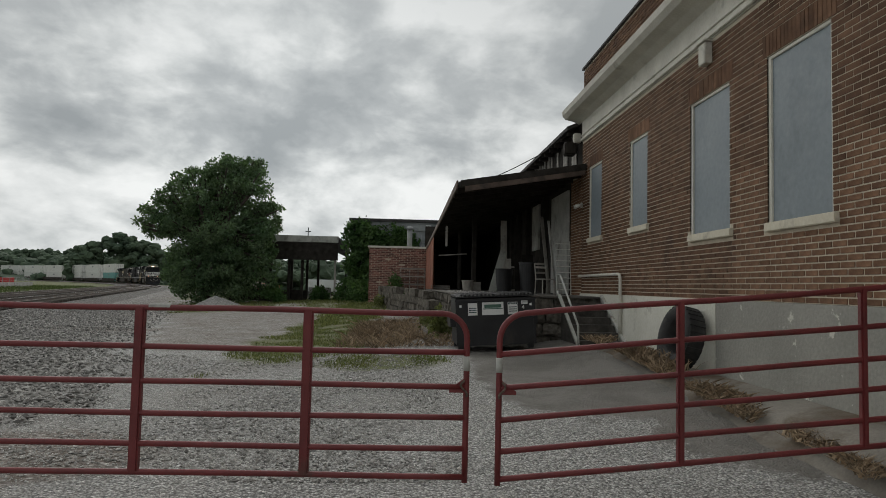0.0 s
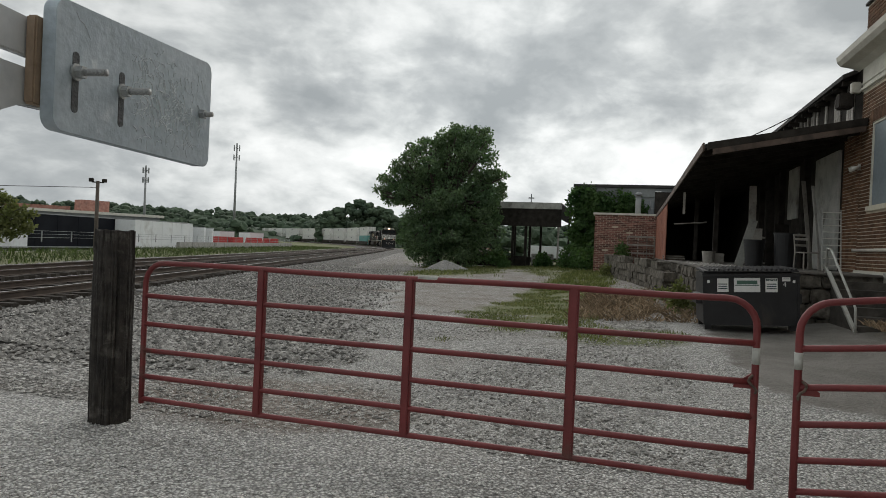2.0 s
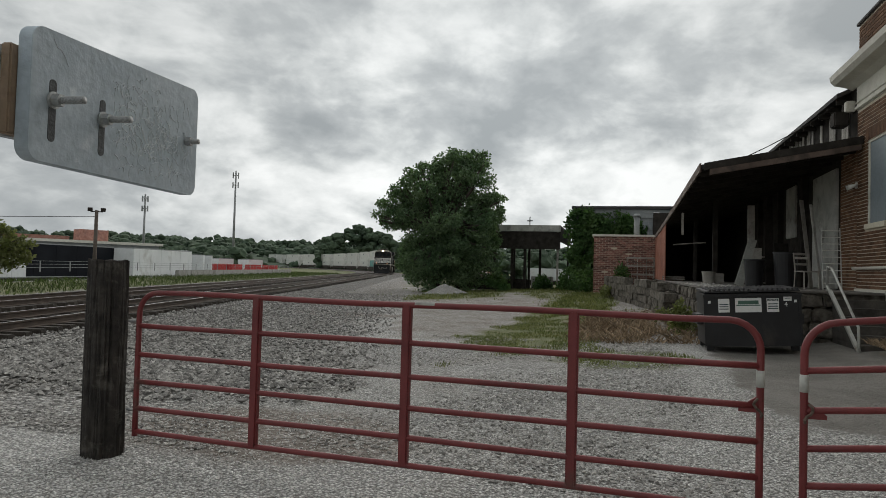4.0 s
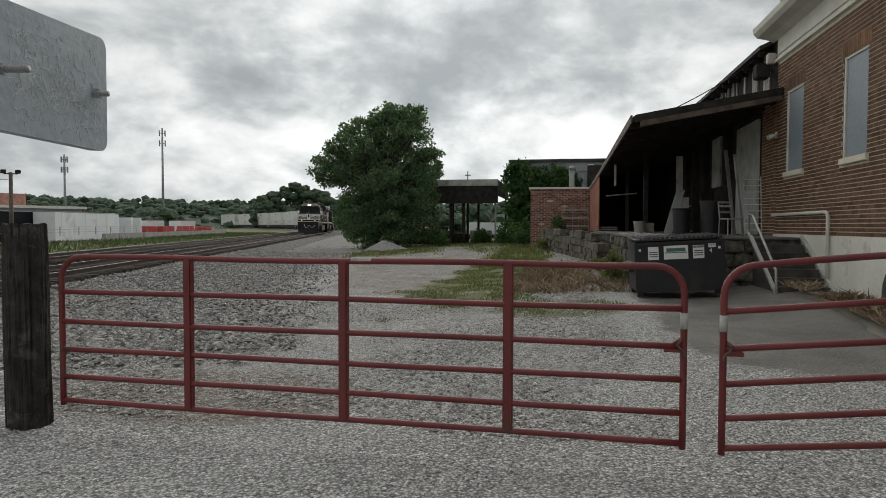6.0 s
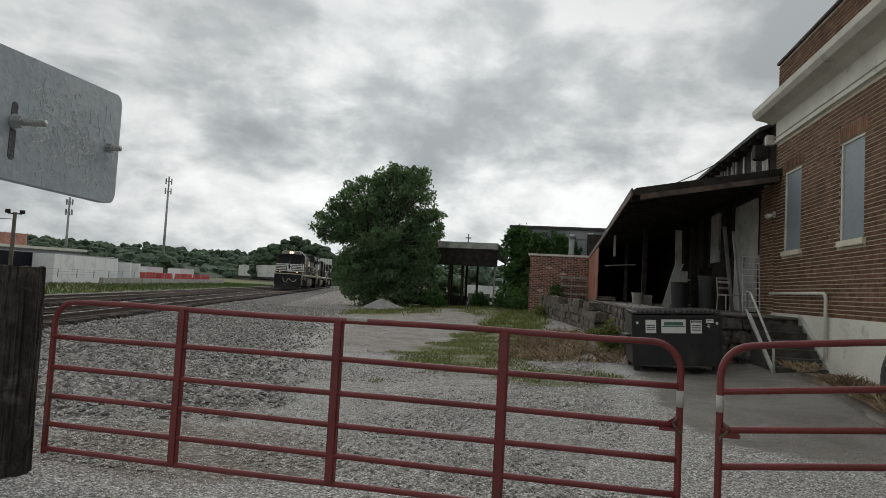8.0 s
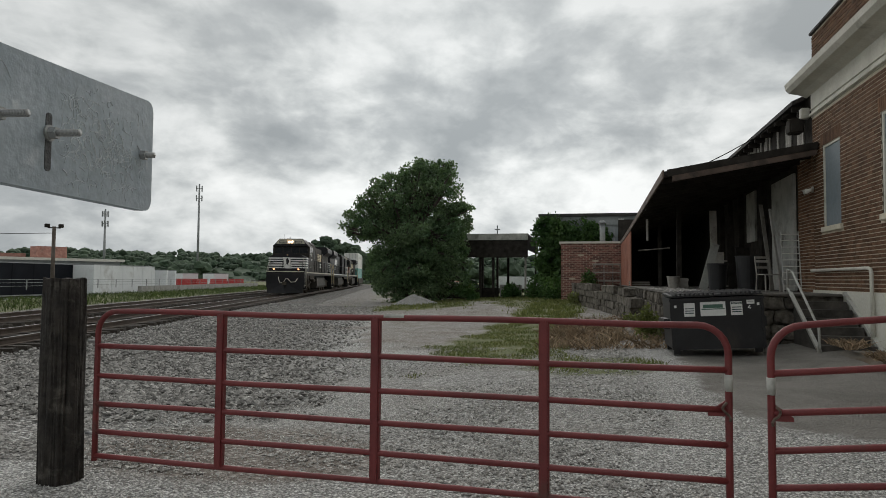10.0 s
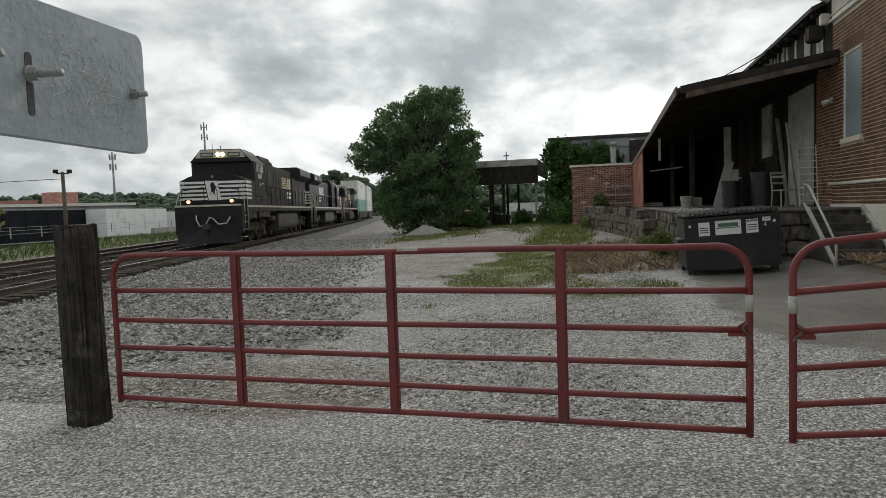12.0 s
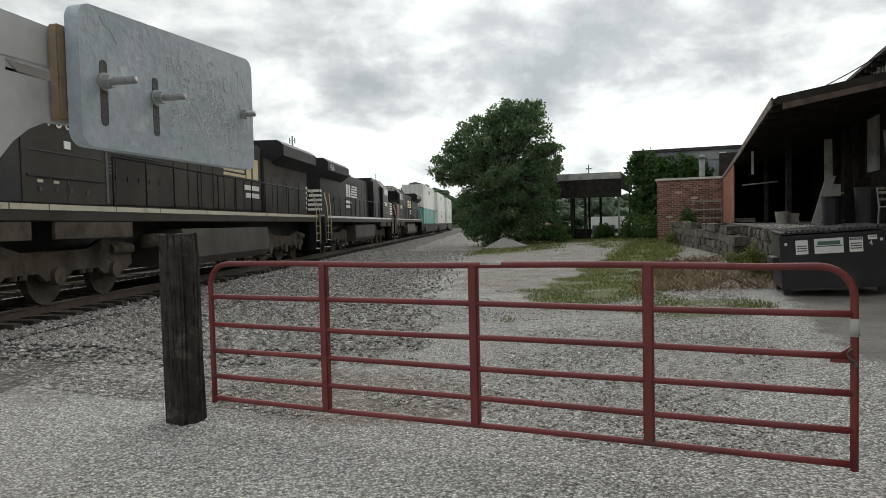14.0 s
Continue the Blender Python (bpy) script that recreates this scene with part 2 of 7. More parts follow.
M["pale_pipe"] = material("pale_worn_pipe_paint", (0.34, 0.34, 0.31), (0.5, 0.5, 0.46), 4.0, 0.7, stain=(0.2, 0.17, 0.13), stain_scale=3.0, bump=0.15)
M["deck"] = material("stained_dock_deck", (0.11, 0.1, 0.088), (0.2, 0.185, 0.165), 1.5, 0.93, stain=(0.06, 0.053, 0.045), stain_scale=0.8, bump=0.4, bump_scale=20)
M["dark_step"] = material("dark_worn_step", (0.05, 0.045, 0.039), (0.105, 0.095, 0.083), 2.5, 0.93, stain=(0.03, 0.027, 0.023), stain_scale=1.5, bump=0.4, bump_scale=20)
M["dirty_white"] = material("dirty_white_board", (0.36, 0.36, 0.33), (0.52, 0.52, 0.48), 2.0, 0.8, stain=(0.2, 0.19, 0.165), stain_scale=1.5, stain_at=(0.5, 0.7), bump=0.1)
M["brick"] = material("red_brown_brick", (0.125, 0.066, 0.04), (0.22, 0.125, 0.076), 5.0, 0.92, stain=(0.1, 0.058, 0.04), stain_scale=1.1, bump=0.3, bump_scale=60, per_object=0.25, per_island=0.25, spec=0.2)
M["mortar"] = material("pale_mortar", (0.47, 0.41, 0.32), (0.6, 0.53, 0.42), 6.0, 0.95, bump=0.3, bump_scale=70)
M["brick_far"] = material("weathered_red_brick", (0.21, 0.098, 0.075), (0.34, 0.18, 0.145), 3.0, 0.92, stain=(0.15, 0.09, 0.075), stain_scale=0.8, bump=0.3, per_object=0.3, per_island=0.5)
M["white_paint"] = material("old_white_paint", (0.62, 0.61, 0.56), (0.74, 0.73, 0.68), 1.2, 0.75, stain=(0.45, 0.43, 0.38), stain_scale=1.6, stain_at=(0.58, 0.74), bump=0.15, bump_scale=25)
M["base_paint"] = material("peeling_base_paint", (0.54, 0.525, 0.45), (0.66, 0.645, 0.57), 0.8, 0.85, stain=(0.42, 0.4, 0.34), stain_scale=0.9, stain_at=(0.58, 0.66), bump=0.3, bump_scale=20)
M["base_bare"] = material("bare_grey_base", (0.25, 0.243, 0.215), (0.33, 0.32, 0.285), 1.1, 0.9, stain=(0.6, 0.585, 0.52), stain_scale=2.6, stain_at=(0.63, 0.655), bump=0.3, bump_scale=22)
M["trim"] = material("cream_trim", (0.55, 0.53, 0.46), (0.68, 0.66, 0.58), 2.0, 0.8, stain=(0.36, 0.34, 0.29), stain_scale=1.2, stain_at=(0.6, 0.75), bump=0.1)
M["sill"] = material("cream_sill", (0.58, 0.53, 0.42), (0.68, 0.63, 0.5), 2.0, 0.8, stain=(0.4, 0.36, 0.28), stain_scale=2.0, bump=0.1)
M["board"] = material("grey_window_board", (0.19, 0.225, 0.245), (0.235, 0.27, 0.29), 1.0, 0.6, stain=(0.165, 0.195, 0.21), stain_scale=1.2, bump=0.06)
M["black_wood"] = material("sooty_timber", (0.022, 0.0195, 0.017), (0.052, 0.046, 0.04), 3.0, 0.95, stain=(0.075, 0.062, 0.05), stain_scale=1.6, stain_at=(0.6, 0.8), bump=0.4, bump_scale=20, spec=0.15)
M["roof_dark"] = material("dark_roofing", (0.028, 0.026, 0.026), (0.06, 0.056, 0.054), 2.0, 0.9, stain=(0.09, 0.07, 0.056), stain_scale=1.0, stain_at=(0.58, 0.78), bump=0.4)
M["rust_edge"] = material("rusty_fascia", (0.065, 0.045, 0.035), (0.16, 0.115, 0.09), 2.0, 0.85, stain=(0.03, 0.026, 0.024), stain_scale=1.3, bump=0.35)
M["rust_wall"] = material("rust_red_sheet", (0.30, 0.118, 0.075), (0.41, 0.18, 0.12), 1.2, 0.85, stain=(0.21, 0.09, 0.065), stain_scale=0.8, bump=0.2)
M["grey_wood"] = material("grey_plank", (0.26, 0.24, 0.21), (0.42, 0.4, 0.36), 4.0, 0.85, stain=(0.12, 0.1, 0.085), stain_scale=2.0, bump=0.35, per_object=0.3)
M["post_wood"] = material("old_timber_post", (0.014, 0.012, 0.0105), (0.05, 0.043, 0.037), 9.0, 0.92, stain=(0.11, 0.1, 0.087), stain_scale=6.0, stain_at=(0.58, 0.74), bump=0.9, bump_scale=28)
M["gate_red"] = material("dark_red_gate_paint", (0.125, 0.018, 0.019), (0.185, 0.03, 0.03), 3.0, 0.5, stain=(0.1, 0.045, 0.036), stain_scale=2.5, stain_at=(0.58, 0.74), bump=0.15, bump_scale=60)
M["bare_steel"] = material("worn_steel", (0.35, 0.35, 0.35), (0.55, 0.55, 0.54), 8.0, 0.45, metal=0.9, stain=(0.25, 0.17, 0.12), stain_scale=6.0, bump=0.1)
M["bolt_zinc"] = material("dull_zinc_bolt", (0.33, 0.34, 0.345), (0.48, 0.49, 0.49), 12.0, 0.5, metal=0.6, stain=(0.27, 0.25, 0.22), stain_scale=9.0, bump=0.15, bump_scale=120)
M["cast_ridge"] = material("pale_zinc_ridge", (0.5, 0.56, 0.6), (0.66, 0.71, 0.74), 20.0, 0.55, bump=0.1)
M["galv"] = material("galvanised_plate", (0.33, 0.395, 0.45), (0.46, 0.53, 0.585), 5.0, 0.55, metal=0.0, stain=(0.6, 0.65, 0.685), stain_scale=9.0, stain_at=(0.6, 0.72), bump=0.16, bump_scale=40)
M["blade_white"] = material("weathered_white_arm", (0.52, 0.54, 0.56), (0.62, 0.64, 0.66), 2.0, 0.5, bump=0.08)
M["tan_steel"] = material("tan_rusty_plate", (0.25, 0.18, 0.125), (0.34, 0.255, 0.18), 5.0, 0.7, stain=(0.19, 0.125, 0.085), stain_scale=6.0, bump=0.2)
# a slot's inner shade as a steel colour; also for seams, latches, number boards
M["dark_slot"] = material("slot_shadow_steel", (0.06, 0.065, 0.07), (0.1, 0.105, 0.11), 8.0, 0.8)
M["dump_black"] = material("black_dumpster_paint", (0.007, 0.007, 0.008), (0.018, 0.018, 0.02), 2.0, 0.5, stain=(0.045, 0.038, 0.032), stain_scale=1.5, stain_at=(0.6, 0.78), bump=0.12)
M["lid"] = material("black_plastic_lid", (0.009, 0.009, 0.01), (0.022, 0.022, 0.024), 3.0, 0.55, bump=0.1)
M["paper"] = material("white_label", (0.68, 0.68, 0.66), (0.78, 0.78, 0.76), 3.0, 0.6, bump=0.03)
M["ink"] = material("dark_print", (0.03, 0.05, 0.05), (0.06, 0.09, 0.09), 3.0, 0.6, bump=0.03)
M["ink_green"] = material("green_print", (0.05, 0.11, 0.08), (0.08, 0.16, 0.12), 3.0, 0.6, bump=0.03)
M["tyre"] = material("old_tyre_rubber", (0.014, 0.014, 0.015), (0.04, 0.038, 0.036), 6.0, 0.85, stain=(0.09, 0.08, 0.07), stain_scale=2.5, stain_at=(0.6, 0.8), bump=0.3)
M["rail"] = material("rail_steel", (0.05, 0.036, 0.028), (0.1, 0.072, 0.054), 3.0, 0.7, metal=0.2, bump=0.15)
M["rail_top"] = material("polished_rail_head", (0.2, 0.19, 0.18), (0.3, 0.29, 0.28), 3.0, 0.42, metal=0.6, bump=0.03)
M["sleeper"] = material("creosote_sleeper", (0.025, 0.02, 0.016), (0.065, 0.054, 0.043), 3.0, 0.93, stain=(0.15, 0.135, 0.115), stain_scale=2.0, bump=0.6, per_object=0.3)
M["loco_black"] = material("black_loco_paint", (0.008, 0.008, 0.009), (0.018, 0.018, 0.02), 1.2, 0.55, stain=(0.034, 0.03, 0.025), stain_scale=0.8, stain_at=(0.52, 0.75), bump=0.06, spec=0.25)
M["loco_dusty"] = material("dusty_black_paint", (0.027, 0.024, 0.0195), (0.052, 0.045, 0.036), 0.9, 0.7, stain=(0.078, 0.067, 0.05), stain_scale=0.6, stain_at=(0.52, 0.78), bump=0.08, spec=0.18)
M["loco_under"] = material("dusty_running_gear", (0.05, 0.043, 0.034), (0.115, 0.098, 0.077), 2.5, 0.9, stain=(0.035, 0.03, 0.025), stain_scale=1.5, bump=0.3, spec=0.1)
M["fuel_tank"] = material("dusty_tank_paint", (0.05, 0.046, 0.041), (0.085, 0.077, 0.066), 1.0, 0.7, stain=(0.12, 0.105, 0.085), stain_scale=0.9, stain_at=(0.55, 0.8), bump=0.08, spec=0.2)
M["loco_white"] = material("white_stripe_paint", (0.66, 0.66, 0.63), (0.78, 0.78, 0.75), 2.0, 0.5, stain=(0.5, 0.48, 0.43), stain_scale=1.5, stain_at=(0.6, 0.8), bump=0.04)
M["loco_gold"] = material("faded_yellow_paint", (0.5, 0.4, 0.22), (0.62, 0.52, 0.32), 2.0, 0.55, bump=0.04)
M["loco_cream"] = material("dusty_cream_paint", (0.45, 0.42, 0.33), (0.56, 0.52, 0.42), 2.0, 0.6, stain=(0.3, 0.27, 0.21), stain_scale=1.5, bump=0.05)
M["loco_rust"] = material("dull_red_brown_paint", (0.2, 0.07, 0.045), (0.28, 0.11, 0.07), 2.0, 0.65, bump=0.06)
M["windscreen"] = material("cab_glass", (0.01, 0.012, 0.014), (0.018, 0.021, 0.024), 3.0, 0.28, bump=0.01, spec=0.14)
M["headlight"] = glowing("headlight_glow", (1.0, 0.62, 0.38), 7.0)
M["ditchlight"] = glowing("ditch_light_glow", (1.0, 0.5, 0.25), 1.8)
M["lamp_off"] = glass_dark("lamp_lens", (0.25, 0.16, 0.09))
M["hose"] = material("pale_air_hose", (0.4, 0.37, 0.32), (0.5, 0.47, 0.42), 4.0, 0.8)
M["container"] = material("pale_container", (0.6, 0.6, 0.56), (0.7, 0.7, 0.66), 0.8, 0.6, stain=(0.48, 0.46, 0.41), stain_scale=0.7, bump=0.05, per_object=0.07)
M["teal"] = material("teal_container", (0.1, 0.3, 0.27), (0.14, 0.36, 0.33), 0.8, 0.6, stain=(0.12, 0.22, 0.19), bump=0.05)
M["well"] = material("grimy_well_car", (0.035, 0.03, 0.026), (0.075, 0.064, 0.054), 1.0, 0.9, bump=0.1, spec=0.15)
M["leaf"] = leafy("tree_leaf", (0.066, 0.118, 0.062), (0.16, 0.222, 0.125), 0.5)
# a little distance haze is mixed into this leaf colour, lighter and bluer
M["leaf_far"] = material("far_tree_leaf", (0.032, 0.057, 0.034), (0.072, 0.104, 0.06), 0.12, 0.9, per_island=0.25, bump=0.8, bump_scale=1.2)
M["ivy"] = leafy("ivy_leaf", (0.04, 0.09, 0.03), (0.1, 0.165, 0.06), 0.6)
M["bark"] = material("dark_bark", (0.04, 0.032, 0.026), (0.09, 0.075, 0.06), 4.0, 0.95, bump=0.7, bump_scale=14)
M["far_grey"] = material("grey_cladding", (0.2, 0.215, 0.215), (0.27, 0.285, 0.285), 0.6, 0.8, stain=(0.16, 0.17, 0.17), bump=0.05)
M["far_glass"] = glass_dark("pale_window_glass", (0.22, 0.24, 0.25))
M["trailer_white"] = material("white_trailer_side", (0.64, 0.66, 0.66), (0.74, 0.76, 0.76), 0.5, 0.5, stain=(0.5, 0.5, 0.48), stain_scale=0.4, bump=0.03)
M["trailer_black"] = material("black_trailer_side", (0.006, 0.007, 0.01), (0.013, 0.015, 0.02), 0.5, 0.7, bump=0.03, spec=0.12)
M["truck_red"] = material("red_truck_paint", (0.42, 0.03, 0.028), (0.52, 0.05, 0.045), 1.0, 0.45, bump=0.03)
M["steel_grey"] = material("galvanised_pole", (0.24, 0.25, 0.25), (0.34, 0.35, 0.35), 1.0, 0.6, metal=0.4, bump=0.05)
M["wood_pole"] = material("wooden_pole", (0.07, 0.057, 0.045), (0.14, 0.115, 0.095), 2.0, 0.9, bump=0.3)


# ---------------- mesh helpers ----------------
def part(name, bm, mat, parent=None, label="", smooth=False):
    me = bpy.data.meshes.new(name)
    bmesh.ops.recalc_face_normals(bm, faces=bm.faces)
    bm.to_mesh(me)
    bm.free()
    if smooth:
        for p in me.polygons:
            p.use_smooth = True
    me.materials.append(mat)
    ob = new(name, me)
    ob.parent = parent
    if label:
        tagged(ob, label)
    return ob


def thing(name, label, category, at=(0, 0, 0), group="", kind=""):
    ob = new(name)
    ob.location = at
    ob.empty_display_size = 0.1
    return tagged(ob, label, category, group, kind)


def bx(bm, x0, x1, y0, y1, z0, z1, bevel=0.0, m=None):
    r = bmesh.ops.create_cube(bm, size=1.0)
    vs = r["verts"]
    t = Matrix.Translation(((x0 + x1) / 2, (y0 + y1) / 2, (z0 + z1) / 2)) @ Matrix.Diagonal((abs(x1 - x0), abs(y1 - y0), abs(z1 - z0), 1))
    bmesh.ops.transform(bm, matrix=(m @ t) if m is not None else t, verts=vs)
    if bevel:
        es = {e for v in vs for e in v.link_edges}
        bmesh.ops.bevel(bm, geom=list(es), offset=bevel, segments=2, affect="EDGES", clamp_overlap=True)
    return bm


def box(x0, x1, y0, y1, z0, z1, bevel=0.0):
    return bx(bmesh.new(), x0, x1, y0, y1, z0, z1, bevel)


def prism(bm, outline, axis, a, b, bevel=0.0):
    """An outline in the two other axes, pulled from a to b along the axis (0, 1 or 2)."""
    def place(u, v, w):
        return ((w, u, v), (u, w, v), (u, v, w))[axis]
    lo = [bm.verts.new(place(u, v, a)) for u, v in outline]
    hi = [bm.verts.new(place(u, v, b)) for u, v in outline]
    n = len(outline)
    fs = [bm.faces.new(lo), bm.faces.new(hi[::-1])]
    for i in range(n):
        fs.append(bm.faces.new((lo[i], hi[i], hi[(i + 1) % n], lo[(i + 1) % n])))
    if bevel:
        es = {e for f in fs[:2] for e in f.edges}
        bmesh.ops.bevel(bm, geom=list(es), offset=bevel, segments=2, affect="EDGES", clamp_overlap=True)
    return bm


def tube(bm, points, r, seg=8, r_end=None):
    """A round bar along a line of points."""
    pts = [Vector(p) for p in points]
    rings = []
    side = None
    for i, p in enumerate(pts):
        d = (pts[min(i + 1, len(pts) - 1)] - pts[max(i - 1, 0)]).normalized()
        if side is None:
            side = d.orthogonal().normalized()
        side = (side - d * side.dot(d)).normalized()
        up = d.cross(side)
        rr = r if r_end is None else r + (r_end - r) * i / (len(pts) - 1)
        rings.append([bm.verts.new(p + (side * math.cos(a) + up * math.sin(a)) * rr) for a in (2 * math.pi * k / seg for k in range(seg))])
    for a, b in zip(rings, rings[1:]):
        for k in range(seg):
            bm.faces.new((a[k], a[(k + 1) % seg], b[(k + 1) % seg], b[k]))
    bm.faces.new(rings[0][::-1])
    bm.faces.new(rings[-1])
    return bm


def wheel_disc(bm, centre, axis, profile, seg=24):
    """A turned body: profile of (radius, along) about the axis 0, 1 or 2."""
    c = Vector(centre)
    e = [Vector((1, 0, 0)), Vector((0, 1, 0)), Vector((0, 0, 1))]
    ax, u, v = e[axis], e[(axis + 1) % 3], e[(axis + 2) % 3]
    rings = [[bm.verts.new(c + ax * h + (u * math.cos(a) + v * math.sin(a)) * r) for a in (2 * math.pi * k / seg for k in range(seg))] for r, h in profile]
    for a, b in zip(rings, rings[1:]):
        for k in range(seg):
            bm.faces.new((a[k], a[(k + 1) % seg], b[(k + 1) % seg], b[k]))
    return bm, rings


def solid_disc(bm, centre, axis, r, a, b, seg=20):
    bm, rings = wheel_disc(bm, centre, axis, [(r, a), (r, b)], seg)
    bm.faces.new(rings[0])
    bm.faces.new(rings[1])
    return bm


def ramp01(v, a, b):
    t = min(1.0, max(0.0, (v - a) / (b - a)))
    return t * t * (3 - 2 * t)


# ---------------- the railway line ----------------
RAIL_Z = 0.43
LINE_X, LINE_Y, HEADING = -11.99, 9.07, radians(16.6)
BEND_AT, BEND_R = 118.0, 340.0


def line_at(s, side=0.0):
    """Place and heading on the line, s metres up the line; side: metres to the right, looking up the line."""
    h = HEADING
    x, y = LINE_X - math.sin(h) * min(s, BEND_AT), LINE_Y + math.cos(h) * min(s, BEND_AT)
    if s > BEND_AT:
        h = HEADING + (s - BEND_AT) / BEND_R
        x += BEND_R * (math.cos(h) - math.cos(HEADING))
        y += BEND_R * (math.sin(h) - math.sin(HEADING))
    return x + math.cos(h) * side, y + math.sin(h) * side, h


def off_line(x, y):
    """Metres to the right of the near track's straight."""
    return (x - LINE_X) * math.cos(HEADING) + (y - LINE_Y) * math.sin(HEADING)


def ground_z(x, y):
    z = 0.30 * ramp01(y, 4.5, 14) * ramp01(x, -3.5, 2.0) + 0.22 * ramp01(y, 4.0, 12) * ramp01(x, 3.0, 5.0)
    z += 0.45 * ramp01(y, 16, 46) * ramp01(x, -14, -3)
    o = off_line(x, y)
    z += 0.1 * (1 - ramp01(o, 1.9, 5.6)) * ramp01(o, -9.0, -6.4)      # ballast shoulder
    z -= (1.1 + 0.5 * ramp01(y, 65, 110)) * ramp01(-o, 19.5, 29) * (1 - ramp01(y, 120, 145))   # the freight yard lies lower
    return z


# ---------------- ground ----------------
def oval(x, y, cx, cy, rx, ry, turn=0.0):
    """1 inside an oval, falling to 0 past its edge."""
    c, d = math.cos(radians(turn)), math.sin(radians(turn))
    u, v = ((x - cx) * c + (y - cy) * d) / rx, (-(x - cx) * d + (y - cy) * c) / ry
    return 1 - ramp01(math.hypot(u, v), 0.6, 1.35)


def ground_cover(x, y):
    """Grass, earth, ballast and paving, each 0 to 1."""
    grass = max(oval(x, y, -1.9, 17.2, 1.7, 4.6), 0.9 * oval(x, y, -1.9, 23.5, 1.6, 5), oval(x, y, 0.3, 12.3, 1.1, 1.4, 40), oval(x, y, -1.6, 34, 1.8, 10), 0.85 * oval(x, y, -9.5, 38, 3.2, 6), oval(x, y, -6, 48, 9, 6), 0.7 * oval(x, y, -3.5, 40, 2.5, 6))
    o = off_line(x, y)
    grass *= 0.86
    grass = max(grass, ramp01(-o, 8.6, 10.5) * (1 - ramp01(-o, 18, 21)) * ramp01(y, -60, -40))
    if math.hypot(x, y) > 150:
        grass = 1.0
    if y > 56:
        grass = max(grass, 0.8 * ramp01(o, 5, 9))
    earth = max(oval(x, y, 0.6, 18.5, 1.6, 4.2), 0.9 * oval(x, y, -9.3, 21.6, 2.0, 1.0), 1.0 * oval(x, y, -3.3, 6.1, 1.7, 1.1), 0.55 * oval(x, y, -5.5, 30, 2.0, 9, 12))
    if o > 8:
        earth = max(earth, 0.58 * ramp01(y, 11, 18) * (1 - ramp01(y, 52, 60)) * (1 - ramp01(x, 1.0, 2.0)))
    earth = max(earth, 0.5 * ramp01(y, 20, 30) * ramp01(o, 3.2, 5) * (1 - ramp01(x, 1.0, 2.0)))
    ball = max(1 - ramp01(o, 4.5, 9.0), 0.45 * (1 - ramp01(y, 12, 18)) * (1 - ramp01(x, 0.6, 2.2))) * ramp01(o + 12, 0, 3) * ramp01(y - 0.22 * (x + 4.5), 4.6, 6.2)
    paved = max(ramp01(x, 1.2, 2.6) * ramp01(y + 0.55 * (x - 2), 7.2, 9.4) * (1 - ramp01(y, 15.2, 16)), ramp01(x, 3.0, 4.2) * ramp01(y, 4.5, 6.5) * (1 - ramp01(y, 15.2, 16)))
    return grass, earth, ball, paved


def build_ground():
    xs = sorted(set([-900, -600, -400, -250, -180, -140, -110, -90, 90, 140, 200, 300, 500, 800] + [-75 + 2.5 * i for i in range(23)] + [-18 + 0.6 * i for i in range(48)] + [11 + 4 * i for i in range(19)]))
    ys = sorted(set([-300, -120, -60, -30, 75, 85, 100, 120, 150, 190, 240, 300, 400, 600, 1000] + [-20 + 2 * i for i in range(9)] + [-3 + 0.5 * i for i in range(60)] + [27 + 1.5 * i for i in range(31)]))
    bm = bmesh.new()
    grid = [[bm.verts.new((x, y, ground_z(x, y) + (0.02 * noise.noise((x * 0.7, y * 0.7, 0)) if abs(x) < 40 and y < 75 else 0))) for y in ys] for x in xs]
    for i in range(len(xs) - 1):
        for j in range(len(ys) - 1):
            bm.faces.new((grid[i][j], grid[i + 1][j], grid[i + 1][j + 1], grid[i][j + 1]))
    ob = part("ground", bm, M["ground"], smooth=True)
    cover = ob.data.attributes.new("cover", "FLOAT_COLOR", "POINT")
    for v, c in zip(ob.data.vertices, cover.data):
        c.color = ground_cover(v.co.x, v.co.y)
    return tagged(ob, "pale grey gravel yard with worn patches", "ground", kind="structure")


build_ground()


def build_ballast():
    bm = bmesh.new()
    sides = [4.6, 3.6, 2.6, 1.9, 1.3, -1.3, -2.0, -2.8, -5.6, -6.6, -8.0]
    drop = [-0.15, 0.04, 0.08, 0.1, 0.13, 0.13, 0.12, 0.12, 0.13, 0.11, 0.02]
    rows = []
    s = -26.0
    while s < 390:
        rows.append([])
        for o, d in zip(sides, drop):
            x, y, h = line_at(s, o)
            rows[-1].append(bm.verts.new((x, y, (0.02 if abs(o) > 3.5 and o not in (-5.6, -6.6) else 0) + d + 0.02 + (0.0 if s < 100 else 0.1))))
        s += 1.5 if s < 60 else 5
    for a, b in zip(rows, rows[1:]):
        for i in range(len(sides) - 1):
            bm.faces.new((a[i], a[i + 1], b[i + 1], b[i]))
    ob = part("ballast_bed", bm, M["ballast"], smooth=True)
    tagged(ob, "grey crushed-stone ballast bed under both tracks", "ballast", kind="structure")


build_ballast()


